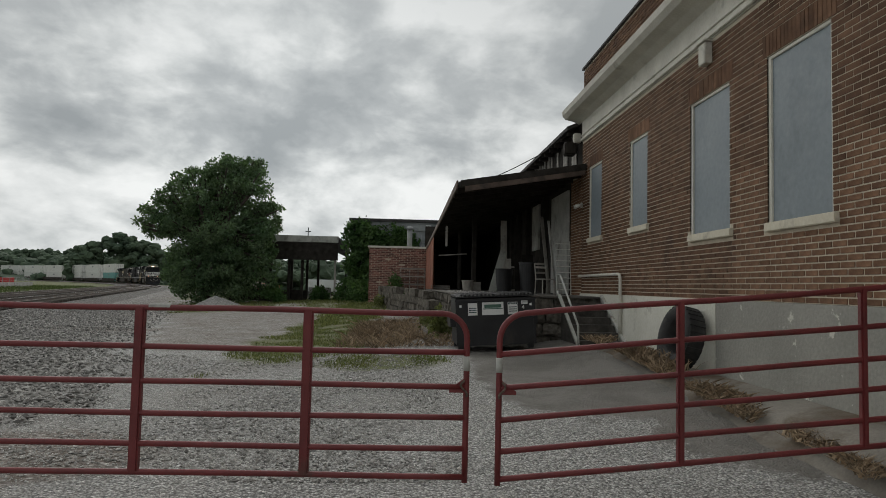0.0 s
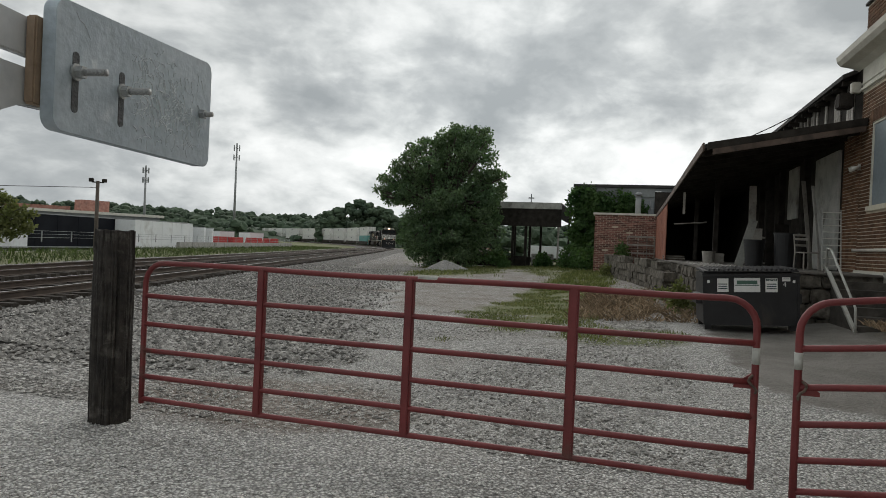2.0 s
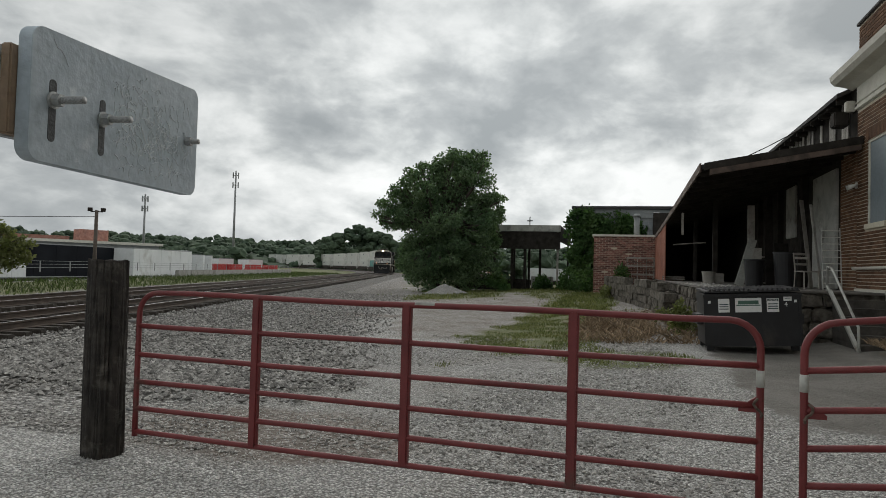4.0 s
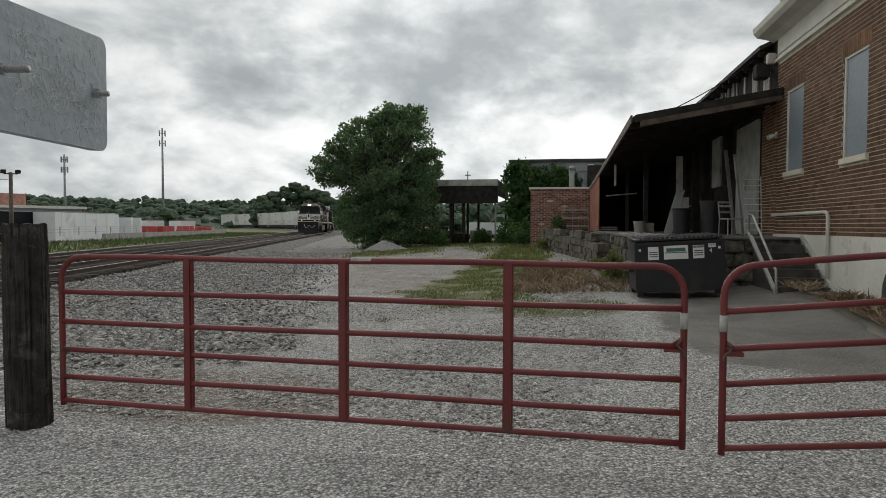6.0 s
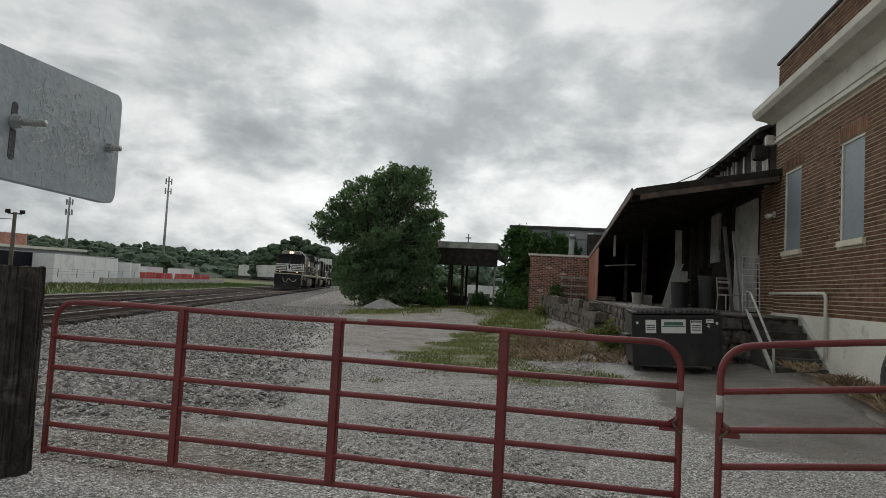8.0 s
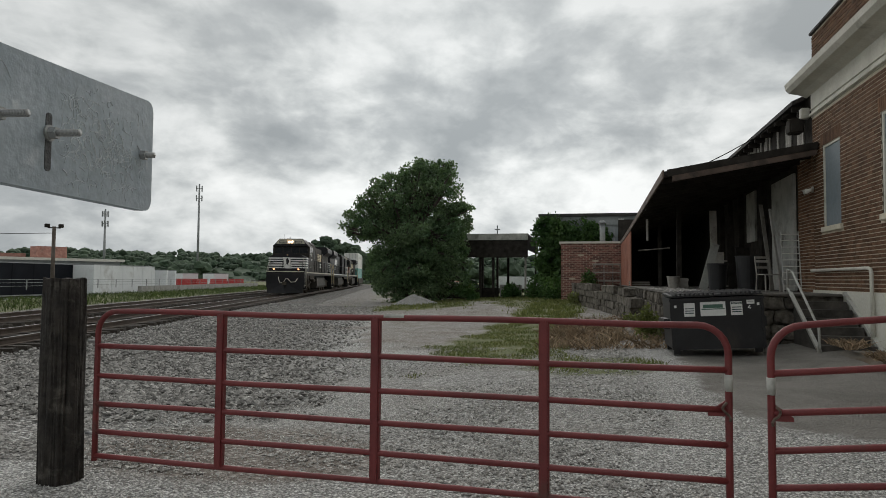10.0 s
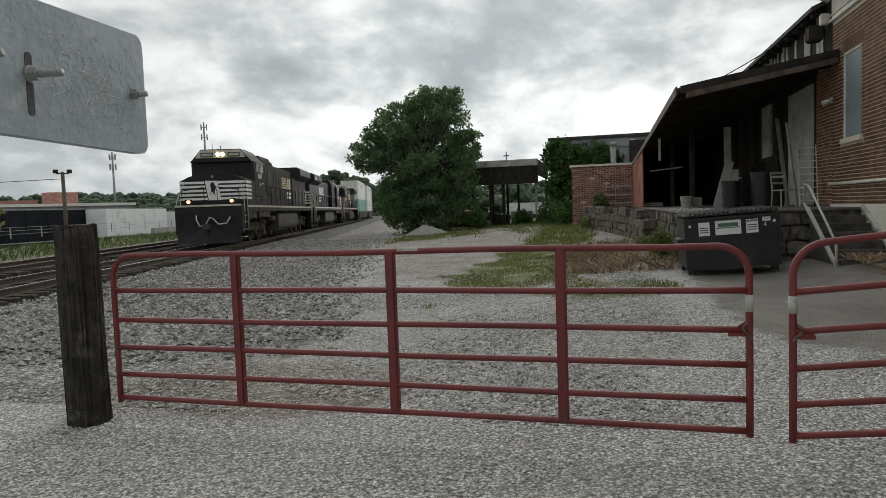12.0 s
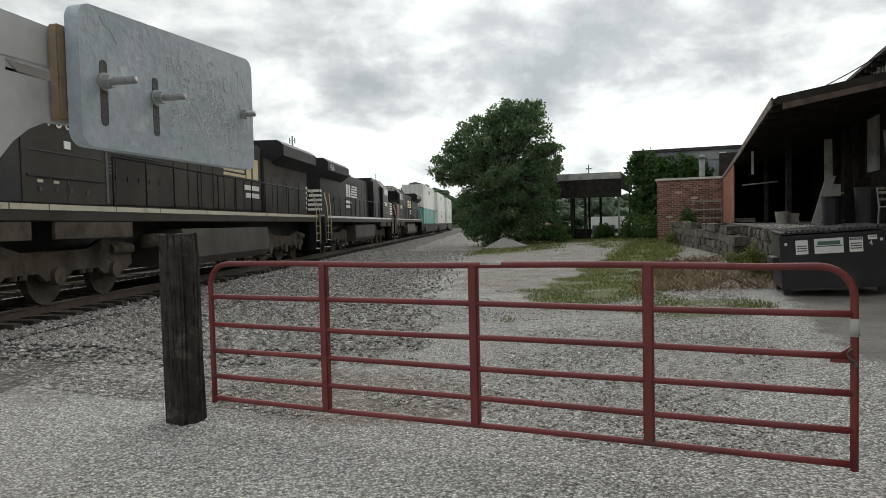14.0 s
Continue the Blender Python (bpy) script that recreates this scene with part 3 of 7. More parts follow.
def rail_mesh(side, a, b):
    """A rail with foot, web and head along the line."""
    prof = [(-0.07, 0.0), (-0.07, 0.012), (-0.012, 0.03), (-0.012, 0.12), (-0.036, 0.13), (-0.036, 0.165), (0.036, 0.165), (0.036, 0.13), (0.012, 0.12), (0.012, 0.03), (0.07, 0.012), (0.07, 0.0)]
    bm = bmesh.new()
    rings, s = [], a
    while s <= b:
        ring = []
        for u, w in prof:
            x, y, h = line_at(s, side + u)
            ring.append(bm.verts.new((x, y, RAIL_Z - 0.165 + w)))
        rings.append(ring)
        s += 4 if s < 120 else 6
    n = len(prof)
    for p, q in zip(rings, rings[1:]):
        for i in range(n):
            bm.faces.new((p[i], p[(i + 1) % n], q[(i + 1) % n], q[i]))
    return bm


def rail_head(side, a, b):
    bm = bmesh.new()
    prev, s = None, a
    while s <= b:
        cur = []
        for u in (-0.026, 0.026):
            x, y, h = line_at(s, side + u)
            cur.append(bm.verts.new((x, y, RAIL_Z + 0.002)))
        if prev:
            bm.faces.new((prev[0], prev[1], cur[1], cur[0]))
        prev = cur
        s += 4 if s < 120 else 6
    return bm


def build_track(centre, label):
    root = thing("railway_track", label, "railway track", kind="structure")
    for side in (centre - 0.7535, centre + 0.7535):
        r = part("rail", rail_mesh(side, -26, 390), M["rail"], root)
        part("rail_head", rail_head(side, -26, 390), M["rail_top"], r, "polished running surface")
    me = None
    s, i = -24.0, 0
    rest = bmesh.new()
    rnd = random.Random(3)
    while s < 150:
        x, y, h = line_at(s, centre + rnd.uniform(-0.06, 0.06))
        m = Matrix.LocRotScale((x, y, RAIL_Z - 0.165 - 0.085 + rnd.uniform(-0.01, 0.012)), Euler((0, 0, h + rnd.uniform(-0.02, 0.02))), None)
        if -8 < s < 62:
            if me is None:
                sl = part("sleeper", bx(bmesh.new(), -1.3, 1.3, -0.115, 0.115, -0.09, 0.09, 0.015), M["sleeper"], root)
                me = sl.data
            else:
                sl = new("sleeper", me)
                sl.parent = root
            sl.matrix_basis = m
        else:
            bx(rest, -1.3, 1.3, -0.115, 0.115, -0.09, 0.09, 0, m)
        s += 0.54
    tagged(part("sleepers_beyond", rest, M["sleeper"], root), kind="stuff")


build_track(0.0, "near railway track with rusty rails on dark timber sleepers")
build_track(-4.1, "far railway track with rusty rails on dark timber sleepers")


def scatter_stones(name, n, where, size, mat, label, seed):
    """Many small angular stones in one mesh."""
    rnd = np.random.default_rng(seed)
    base = np.array([(0, 0, 1), (1, 0, 0.1), (0, 1, -0.1), (-1, 0, 0.1), (0, -1, 0), (0, 0, -1)], float)
    tri = np.array([(0, 1, 2), (0, 2, 3), (0, 3, 4), (0, 4, 1), (5, 2, 1), (5, 3, 2), (5, 4, 3), (5, 1, 4)])
    verts, faces = [], []
    k = 0
    while k < n:
        p = where(rnd)
        if p is None:
            continue
        x, y, z = p
        s = rnd.uniform(*size)
        a = rnd.uniform(0, 6.28)
        v = base * (1 + rnd.uniform(-0.35, 0.35, (6, 1))) * (s, s * rnd.uniform(0.55, 0.95), s * rnd.uniform(0.4, 0.75))
        tilt = rnd.uniform(-0.5, 0.5)
        c, d = math.cos(a), math.sin(a)
        ct, st = math.cos(tilt), math.sin(tilt)
        v = v @ np.array([[1, 0, 0], [0, ct, st], [0, -st, ct]]) @ np.array([[c, d, 0], [-d, c, 0], [0, 0, 1]])
        verts.append(v + (x, y, z))
        faces.append(tri + 6 * k)
        k += 1
    me = bpy.data.meshes.new(name)
    me.from_pydata(np.concatenate(verts).tolist(), [], np.concatenate(faces).tolist())
    me.materials.append(mat)
    return tagged(new(name, me), label, "gravel", kind="stuff")


def ballast_spot(rnd):
    s, o = rnd.uniform(-4, 1) if rnd.random() < 0.15 else 32 * rnd.random() ** 1.6 - 3, rnd.uniform(0.9, 8.2)
    x, y, h = line_at(s, o)
    if x > -3.9 and y < 5.6 or y < 3.2:
        return None
    if o > 5.4 and rnd.random() < (o - 5.4) / 2.9:
        return None
    z = max(ground_z(x, y), 0.13 if o < 1.9 else 0)
    return x, y, z + 0.028 + (0.02 if o < 3.6 else 0)


def between_spot(rnd):
    x, y, h = line_at(rnd.uniform(-3, 30), rnd.uniform(-8, -0.9))
    return x, y, 0.17


def near_spot(rnd):
    y = 2.2 + 7.8 * rnd.random() ** 1.5
    x = rnd.uniform(-5.0, 4.4)
    if ground_cover(x, y)[3] + 0.5 * noise.noise((x * 1.5, y * 1.5, 7.0)) > 0.5:
        return None
    return x, y, ground_z(x, y) + 0.006


scatter_stones("ballast_stones", 24000, ballast_spot, (0.024, 0.062), M["stone_grey"], "loose grey ballast stones on the shoulder", 1)
scatter_stones("track_stones", 4500, between_spot, (0.025, 0.055), M["stone_grey"], "loose grey ballast stones between the tracks", 2)
def yard_spot(rnd):
    x, y = rnd.uniform(-8.5, 1.2), 5.3 + 11 * rnd.random() ** 1.4
    if noise.noise((x * 0.5, y * 0.5, 2.0)) < -0.15:
        return None
    return x, y, ground_z(x, y) + 0.01


scatter_stones("yard_stones", 16000, yard_spot, (0.011, 0.03), M["stone_mid"], "loose grey stones over the yard", 4)
scatter_stones("gravel_stones", 26000, near_spot, (0.006, 0.017), M["stone_pale"], "loose pale gravel over the driveway", 3)


def blades(name, n, where, height, width, mat, label, seed, category="grass", lean=0.5):
    rnd = np.random.default_rng(seed)
    verts, faces = [], []
    k = 0
    while k < n:
        p = where(rnd)
        if p is None:
            continue
        x, y = p
        z = ground_z(x, y)
        h, w, a = rnd.uniform(*height), rnd.uniform(*width), rnd.uniform(0, 6.28)
        lx, ly = rnd.normal(0, lean * h), rnd.normal(0, lean * h)
        cx, cy = math.cos(a) * w, math.sin(a) * w
        verts += [(x - cx, y - cy, z), (x + cx, y + cy, z), (x + lx * 0.4 + cx * 0.7, y + ly * 0.4 + cy * 0.7, z + h * 0.6), (x + lx, y + ly, z + h), (x + lx * 0.4 - cx * 0.7, y + ly * 0.4 - cy * 0.7, z + h * 0.6)]
        faces.append((5 * k, 5 * k + 1, 5 * k + 2, 5 * k + 3, 5 * k + 4))
        k += 1
    me = bpy.data.meshes.new(name)
    me.from_pydata(verts, [], faces)
    me.materials.append(mat)
    return tagged(new(name, me), label, category, kind="stuff")


def in_patch(xa, xb, ya, yb, grain=0.8, cut=-0.05):
    def spot(rnd):
        x, y = rnd.uniform(xa, xb), rnd.uniform(ya, yb)
        return (x, y) if noise.noise((x * grain, y * grain, 5.0)) > cut else None
    return spot


def in_cover(xa, xb, ya, yb):
    def spot(rnd):
        x, y = rnd.uniform(xa, xb), rnd.uniform(ya, yb)
        w = ground_cover(x, y)[0] + 0.95 * noise.noise((x * 0.9, y * 0.9, 5.0))
        return (x, y) if w > 0.45 + 0.3 * rnd.random() else None
    return spot


blades("grass_blades", 16000, in_cover(-4, 1.6, 11, 29), (0.02, 0.08), (0.004, 0.011), M["grass_blade"], "short green grass blades in the yard", 5)
blades("verge_grass", 9000, in_cover(-18, -1.0, 29, 56), (0.03, 0.15), (0.012, 0.03), M["grass_blade"], "green grass and weeds at the back of the yard", 6)
blades("strip_grass", 2600, in_cover(-2.8, 0.8, 24, 44), (0.04, 0.2), (0.01, 0.025), M["grass_blade"], "green weeds beside the stone wall", 8)
blades("dry_stalks", 4200, in_patch(-0.9, 1.9, 14.7, 23.5, 1.2, -0.15), (0.03, 0.28), (0.006, 0.02), M["dry_blade"], "dry brown dead weeds by the dock wall", 7, "weeds", 0.9)
blades("wall_weeds", 3200, in_patch(4.45, 5.0, 4.9, 13.2, 1.3, -0.12), (0.02, 0.12), (0.006, 0.022), M["dry_blade"], "dry leaves and weeds along the kerb", 9, "weeds", 1.2).location.z = 0.16
blades("tyre_weeds", 300, in_patch(4.5, 4.95, 9.2, 11.0, 1.0, -0.6), (0.08, 0.28), (0.008, 0.02), M["dry_blade"], "dry tufts of weed around the old tyre", 10, "weeds", 0.7).location.z = 0.14


def far_verge(rnd):
    x, y, h = line_at(rnd.uniform(-15, 130), rnd.uniform(-22, -9.5))
    return x, y


blades("trackside_grass", 16000, far_verge, (0.06, 0.38), (0.012, 0.04), M["weed_blade"], "tall green weeds along the far side of the tracks", 11)


# ---------------- depot building ----------------
WALL_X, CORNER_Y = 5.46, 17.1
NEAR_Y = -9.0
BASE_Z, FRIEZE_Z, CORNICE_Z, PARAPET_Z = 1.56, 5.7, 6.35, 7.7
WINDOWS = [(6.72, 8.05, 2.6, 4.85), (9.05, 10.4, 2.62, 4.85), (12.34, 13.36, 3.0, 4.87), (15.36, 16.46, 3.0, 4.87)]


def build_depot():
    root = thing("depot_wall", "red-brown brick depot wall with boarded windows and white base", "wall", kind="structure")
    t = 0.35
    # brickwork backing with real openings
    bm = bmesh.new()
    ys = [NEAR_Y] + [v for w in sorted(WINDOWS) for v in w[:2]] + [CORNER_Y]
    x0, x1 = WALL_X + 0.005, WALL_X + t
    for i in range(0, len(ys), 2):
        bx(bm, x0, x1, ys[i], ys[i + 1], BASE_Z, FRIEZE_Z)
    for a, b, lo, hi in WINDOWS:
        bx(bm, x0, x1, a, b, BASE_Z, lo)
        bx(bm, x0, x1, a, b, hi, FRIEZE_Z)
    part("mortar_backing", bm, M["mortar"], root)
    part("plinth", box(WALL_X - 0.05, WALL_X + t, 9.4, CORNER_Y, -0.3, BASE_Z, 0.01), M["base_paint"], root, "cream-white painted concrete base")
    part("plinth", box(WALL_X - 0.053, WALL_X + t, NEAR_Y, 9.4, -0.3, BASE_Z - 0.004, 0.01), M["base_bare"], root, "grey concrete base with flecks of peeling white paint")
    part("parapet", box(WALL_X + 0.03, WALL_X + t, NEAR_Y, CORNER_Y, CORNICE_Z, PARAPET_Z), M["mortar"], root)
    part("coping", box(WALL_X - 0.03, WALL_X + t + 0.05, NEAR_Y, CORNER_Y + 0.05, PARAPET_Z, PARAPET_Z + 0.07, 0.01), M["roof_dark"], root, "dark metal coping")
    part("frieze", box(WALL_X - 0.02, WALL_X + t, NEAR_Y, CORNER_Y + 0.02, FRIEZE_Z, CORNICE_Z, 0.006), M["trim"], root, "cream painted frieze")
    part("moulding", box(WALL_X - 0.06, WALL_X - 0.02, NEAR_Y, CORNER_Y + 0.06, FRIEZE_Z + 0.02, FRIEZE_Z + 0.09, 0.01), M["trim"], root)
    part("moulding", box(WALL_X - 0.045, WALL_X - 0.02, NEAR_Y, CORNER_Y + 0.045, FRIEZE_Z + 0.16, FRIEZE_Z + 0.2, 0.008), M["trim"], root)
    bm = bmesh.new()
    prism(bm, [(WALL_X - 0.02, CORNICE_Z - 0.1), (WALL_X - 0.2, CORNICE_Z - 0.02), (WALL_X - 0.42, CORNICE_Z + 0.03), (WALL_X - 0.5, CORNICE_Z + 0.12), (WALL_X - 0.52, CORNICE_Z + 0.24), (WALL_X + 0.03, CORNICE_Z + 0.34)], 1, NEAR_Y, CORNER_Y + 0.3)
    part("cornice", bm, M["trim"], root, "cream projecting cornice")
    # end wall and rear, so that the building is closed
    part("end_wall", box(WALL_X + t, 20, CORNER_Y - t, CORNER_Y, -0.3, PARAPET_Z), M["brick_far"], root)
    part("back_wall", box(20, 20.3, NEAR_Y, CORNER_Y, -0.3, PARAPET_Z), M["brick_far"], root)
    part("near_wall", box(WALL_X + t, 20, NEAR_Y, NEAR_Y + t, -0.3, PARAPET_Z), M["brick_far"], root)
    part("flat_roof", box(WALL_X + t, 20, NEAR_Y + t, CORNER_Y - t, PARAPET_Z - 0.7, PARAPET_Z - 0.5), M["roof_dark"], root)
    return root


depot = build_depot()


def build_window(i, a, b, lo, hi):
    w = thing("window_%d" % i, "tall window boarded with a blue-grey panel in a cream frame", "window", kind="structure")
    x = WALL_X
    fr = bmesh.new()
    bx(fr, x + 0.02, x + 0.1, b - 0.07, b, lo, hi, 0.006)
    bx(fr, x + 0.02, x + 0.1, a, a + 0.05, lo, hi, 0.006)
    bx(fr, x + 0.02, x + 0.1, a + 0.05, b - 0.07, hi - 0.05, hi, 0.006)
    part("window_frame", fr, M["trim"], w)
    part("board", box(x + 0.045, x + 0.07, a + 0.05, b - 0.07, lo, hi - 0.05, 0.002), M["board"], w, "blue-grey painted board")
    part("window_sill", box(x - 0.06, x + 0.2, a - 0.1, b + 0.0, lo - 0.12, lo, 0.012), M["sill"], w, "cream stone sill")
    bm = bmesh.new()
    n = int((b - a + 0.2) / 0.085)
    head = BASE_Z + math.ceil((hi + 0.245 - BASE_Z) / 0.08) * 0.08 - 0.006
    for k in range(n):
        y = a - 0.1 + (b - a + 0.2) * k / n
        bx(bm, x - 0.004, x + 0.06, y + 0.006, y + (b - a + 0.2) / n - 0.006, hi + 0.008, head)
    part("lintel", bm, M["brick"], w, "soldier course of upright bricks")


for i, (a, b, lo, hi) in enumerate(WINDOWS):
    build_window(i + 1, a, b, lo, hi)


def bricks(root, x, y0, y1, z0, z1, holes, near, budget, mat, course=0.08, length=0.25, face=0.002, depth=0.05):
    """Running-bond bricks on a wall that faces -x; those within 'near' of y are objects, the rest one mesh."""
    me, made = None, 0
    rest_v, rest_f = [], []
    rnd = random.Random(11)
    rows = int((z1 - z0) / course)
    gap = 0.0165
    for r in range(rows):
        z = z0 + r * course
        y = y0 - (length / 2 if r % 2 else 0)
        while y < y1:
            a, b = max(y + gap / 2, y0), min(y + length - gap / 2, y1)
            y += length
            spans = [(a, b)]
            for ha, hb, hl, hh in holes:
                if z + course > hl - 0.135 and z < hh + 0.245:
                    pad = 0.1 if (z < hl or z > hh - 0.01) else 0.0
                    cut = []
                    for p, q in spans:
                        if q <= ha - pad or p >= hb + pad:
                            cut.append((p, q))
                        else:
                            if p < ha - pad:
                                cut.append((p, ha - pad))
                            if q > hb + pad:
                                cut.append((hb + pad, q))
                    spans = cut
            for p, q in spans:
                if q - p < 0.03:
                    continue
                c = (x + depth / 2 - face + rnd.uniform(-0.0015, 0.0015), (p + q) / 2, z + course / 2)
                full = q - p > length - gap - 0.002
                if full and made < budget and near[0] < c[1] < near[1] and near[2] < c[2] < near[3]:
                    if me is None:
                        o = part("brick", bx(bmesh.new(), -depth / 2, depth / 2, -(length - gap) / 2, (length - gap) / 2, -(course - gap) / 2, (course - gap) / 2, 0.004), mat, root)
                        me = o.data
                    else:
                        o = new("brick", me)
                        o.parent = root
                    o.location = c
                    made += 1
                else:
                    i = len(rest_v)
                    for dx in (-depth / 2, depth / 2):
                        for dy in (-(q - p) / 2, (q - p) / 2):
                            for dz in (-(course - gap) / 2, (course - gap) / 2):
                                rest_v.append((c[0] + dx, c[1] + dy, c[2] + dz))
                    rest_f.extend([(i, i + 1, i + 3, i + 2), (i, i + 4, i + 5, i + 1), (i + 2, i + 3, i + 7, i + 6), (i + 1, i + 5, i + 7, i + 3), (i, i + 2, i + 6, i + 4)])
    m = bpy.data.meshes.new("bricks_beyond")
    m.from_pydata(rest_v, [], rest_f)
    m.materials.append(mat)
    o = new("bricks_beyond", m)
    o.parent = root
    tagged(o, kind="stuff")


def small_depot_things():
    # vent boxes on the wall
    for y, z in ((9.7, 5.48), (6.95, 5.48)):
        v = thing("wall_vent", "small cream metal box on the brick wall", "vent", group="wall boxes")
        part("box_body", box(WALL_X - 0.13, WALL_X - 0.004, y - 0.12, y + 0.12, z - 0.17, z + 0.17, 0.012), M["trim"], v)
        part("cap", box(WALL_X - 0.16, WALL_X - 0.004, y - 0.15, y + 0.15, z + 0.175, z + 0.2, 0.006), M["trim"], v)
    # pipe along the wall
    p = thing("pipe_rail", "cream-painted pipe running along the wall and down to the ground", "pipe")
    bm = bmesh.new()
    tube(bm, [(WALL_X - 0.1, 17.0, 2.02), (WALL_X - 0.1, 13.77, 2.02), (WALL_X - 0.1, 13.68, 1.99), (WALL_X - 0.1, 13.64, 1.91), (WALL_X - 0.1, 13.64, 0.45)], 0.035, 10)
    part("pipe", bm, M["trim"], p, smooth=True)
    for y in (14.6, 16.4):
        part("bracket", box(WALL_X - 0.12, WALL_X, y - 0.03, y + 0.03, 1.99, 2.05), M["trim"], p)
    # outdoor lamp by the cornice end
    l = thing("flood_lamp", "black floodlight on a bracket under the cornice end", "lamp")
    part("housing", box(WALL_X - 0.42, WALL_X - 0.1, 17.35, 17.7, 5.4, 5.76, 0.03), M["black_wood"], l)
    part("bracket", box(WALL_X - 0.2, WALL_X + 0.1, 17.45, 17.55, 5.76, 5.94, 0.01), M["black_wood"], l)
    s = thing("wall_spotlight", "small white twin security lamp on the brick", "lamp")
    part("mount", box(WALL_X - 0.06, WALL_X - 0.013, 17.0, 17.08, 3.88, 4.02, 0.01), M["white_paint"], s)
    for dy in (-0.07, 0.12):
        bm = bmesh.new()
        tube(bm, [(WALL_X - 0.05, 17.02 + dy * 0.5, 3.95), (WALL_X - 0.22, 16.98 + dy, 3.89)], 0.03, 10, 0.06)
        part("lamp_head", bm, M["white_paint"], s, smooth=True)
    # downpipe and junction under the cornice
    d = thing("junction_box", "small cream box at the end of the frieze", "box")
    part("box_body", box(WALL_X - 0.2, WALL_X - 0.0, 17.24, 17.42, 5.72, 5.98, 0.02), M["trim"], d)
    # low kerb along the wall foot
    bm = bmesh.new()
    strips = []
    y = -5.0
    while y < 13.3:
        j = 0.12 * noise.noise((0.0, y * 1.3, 2.0))
        row = [(4.45 + 2 * j, ground_z(4.4, y) - 0.06), (4.6 + j, ground_z(4.6, y) + 0.02), (4.72 + j, max(ground_z(4.7, y) + 0.06, 0.2 + j)), (4.84 + 0.5 * j, 0.34), (5.05, 0.4), (5.41, 0.43)]
        strips.append([bm.verts.new((x, y, z + 0.012 * noise.noise((x * 5, y * 5, 1.0)))) for x, z in row])
        y += 0.3
    for a, b in zip(strips, strips[1:]):
        for q in range(5):
            bm.faces.new((a[q], a[q + 1], b[q + 1], b[q]))
    k = part("kerb", bm, M["footing"], smooth=True)
    tagged(k, "cracked concrete footing strip along the wall", "kerb", kind="structure")
    # truck tyre
    t = thing("tyre", "old black truck tyre leaning against the white base", "tyre", (5.1, 9.95, 0.93))
    t.rotation_euler = (0, radians(13), radians(4))
    prof = [(0.30, -0.10), (0.33, -0.13), (0.42, -0.155), (0.47, -0.15), (0.495, -0.12), (0.50, -0.06), (0.50, 0.06), (0.495, 0.12), (0.47, 0.15), (0.42, 0.155), (0.33, 0.13), (0.30, 0.10), (0.29, 0.09), (0.285, 0.0), (0.29, -0.09), (0.30, -0.10)]
    bm, rings = wheel_disc(bmesh.new(), (0, 0, 0), 0, prof, 40)
    bmesh.ops.remove_doubles(bm, verts=bm.verts, dist=0.0005)
    part("tyre_body", bm, M["tyre"], t, smooth=True)
    for k in range(30):
        bm = bmesh.new()
        a = 2 * math.pi * k / 30
        bx(bm, -0.13, 0.13, -0.038, 0.038, 0.494, 0.512, 0, Matrix.Rotation(a, 4, "X"))
        part("tread_block", bm, M["tyre"], t)


small_depot_things()


# ---------------- freight house, dock and canopy ----------------
DOCK_X, DOCK_Y, DOCK_Z = 2.0, 15.1, 1.5


def rough_stone(bm, amount, seed):
    """Breaks up a cut stone's faces."""
    bmesh.ops.subdivide_edges(bm, edges=[e for e in bm.edges if e.calc_length() > 0.12], cuts=2, use_grid_fill=True)
    for v in bm.verts:
        p = v.co * 4.0
        v.co += Vector((noise.noise((p.x, p.y, p.z + seed)), noise.noise((p.x + 9, p.y, p.z + seed)), noise.noise((p.x, p.y + 9, p.z + seed)))) * amount
    return bm


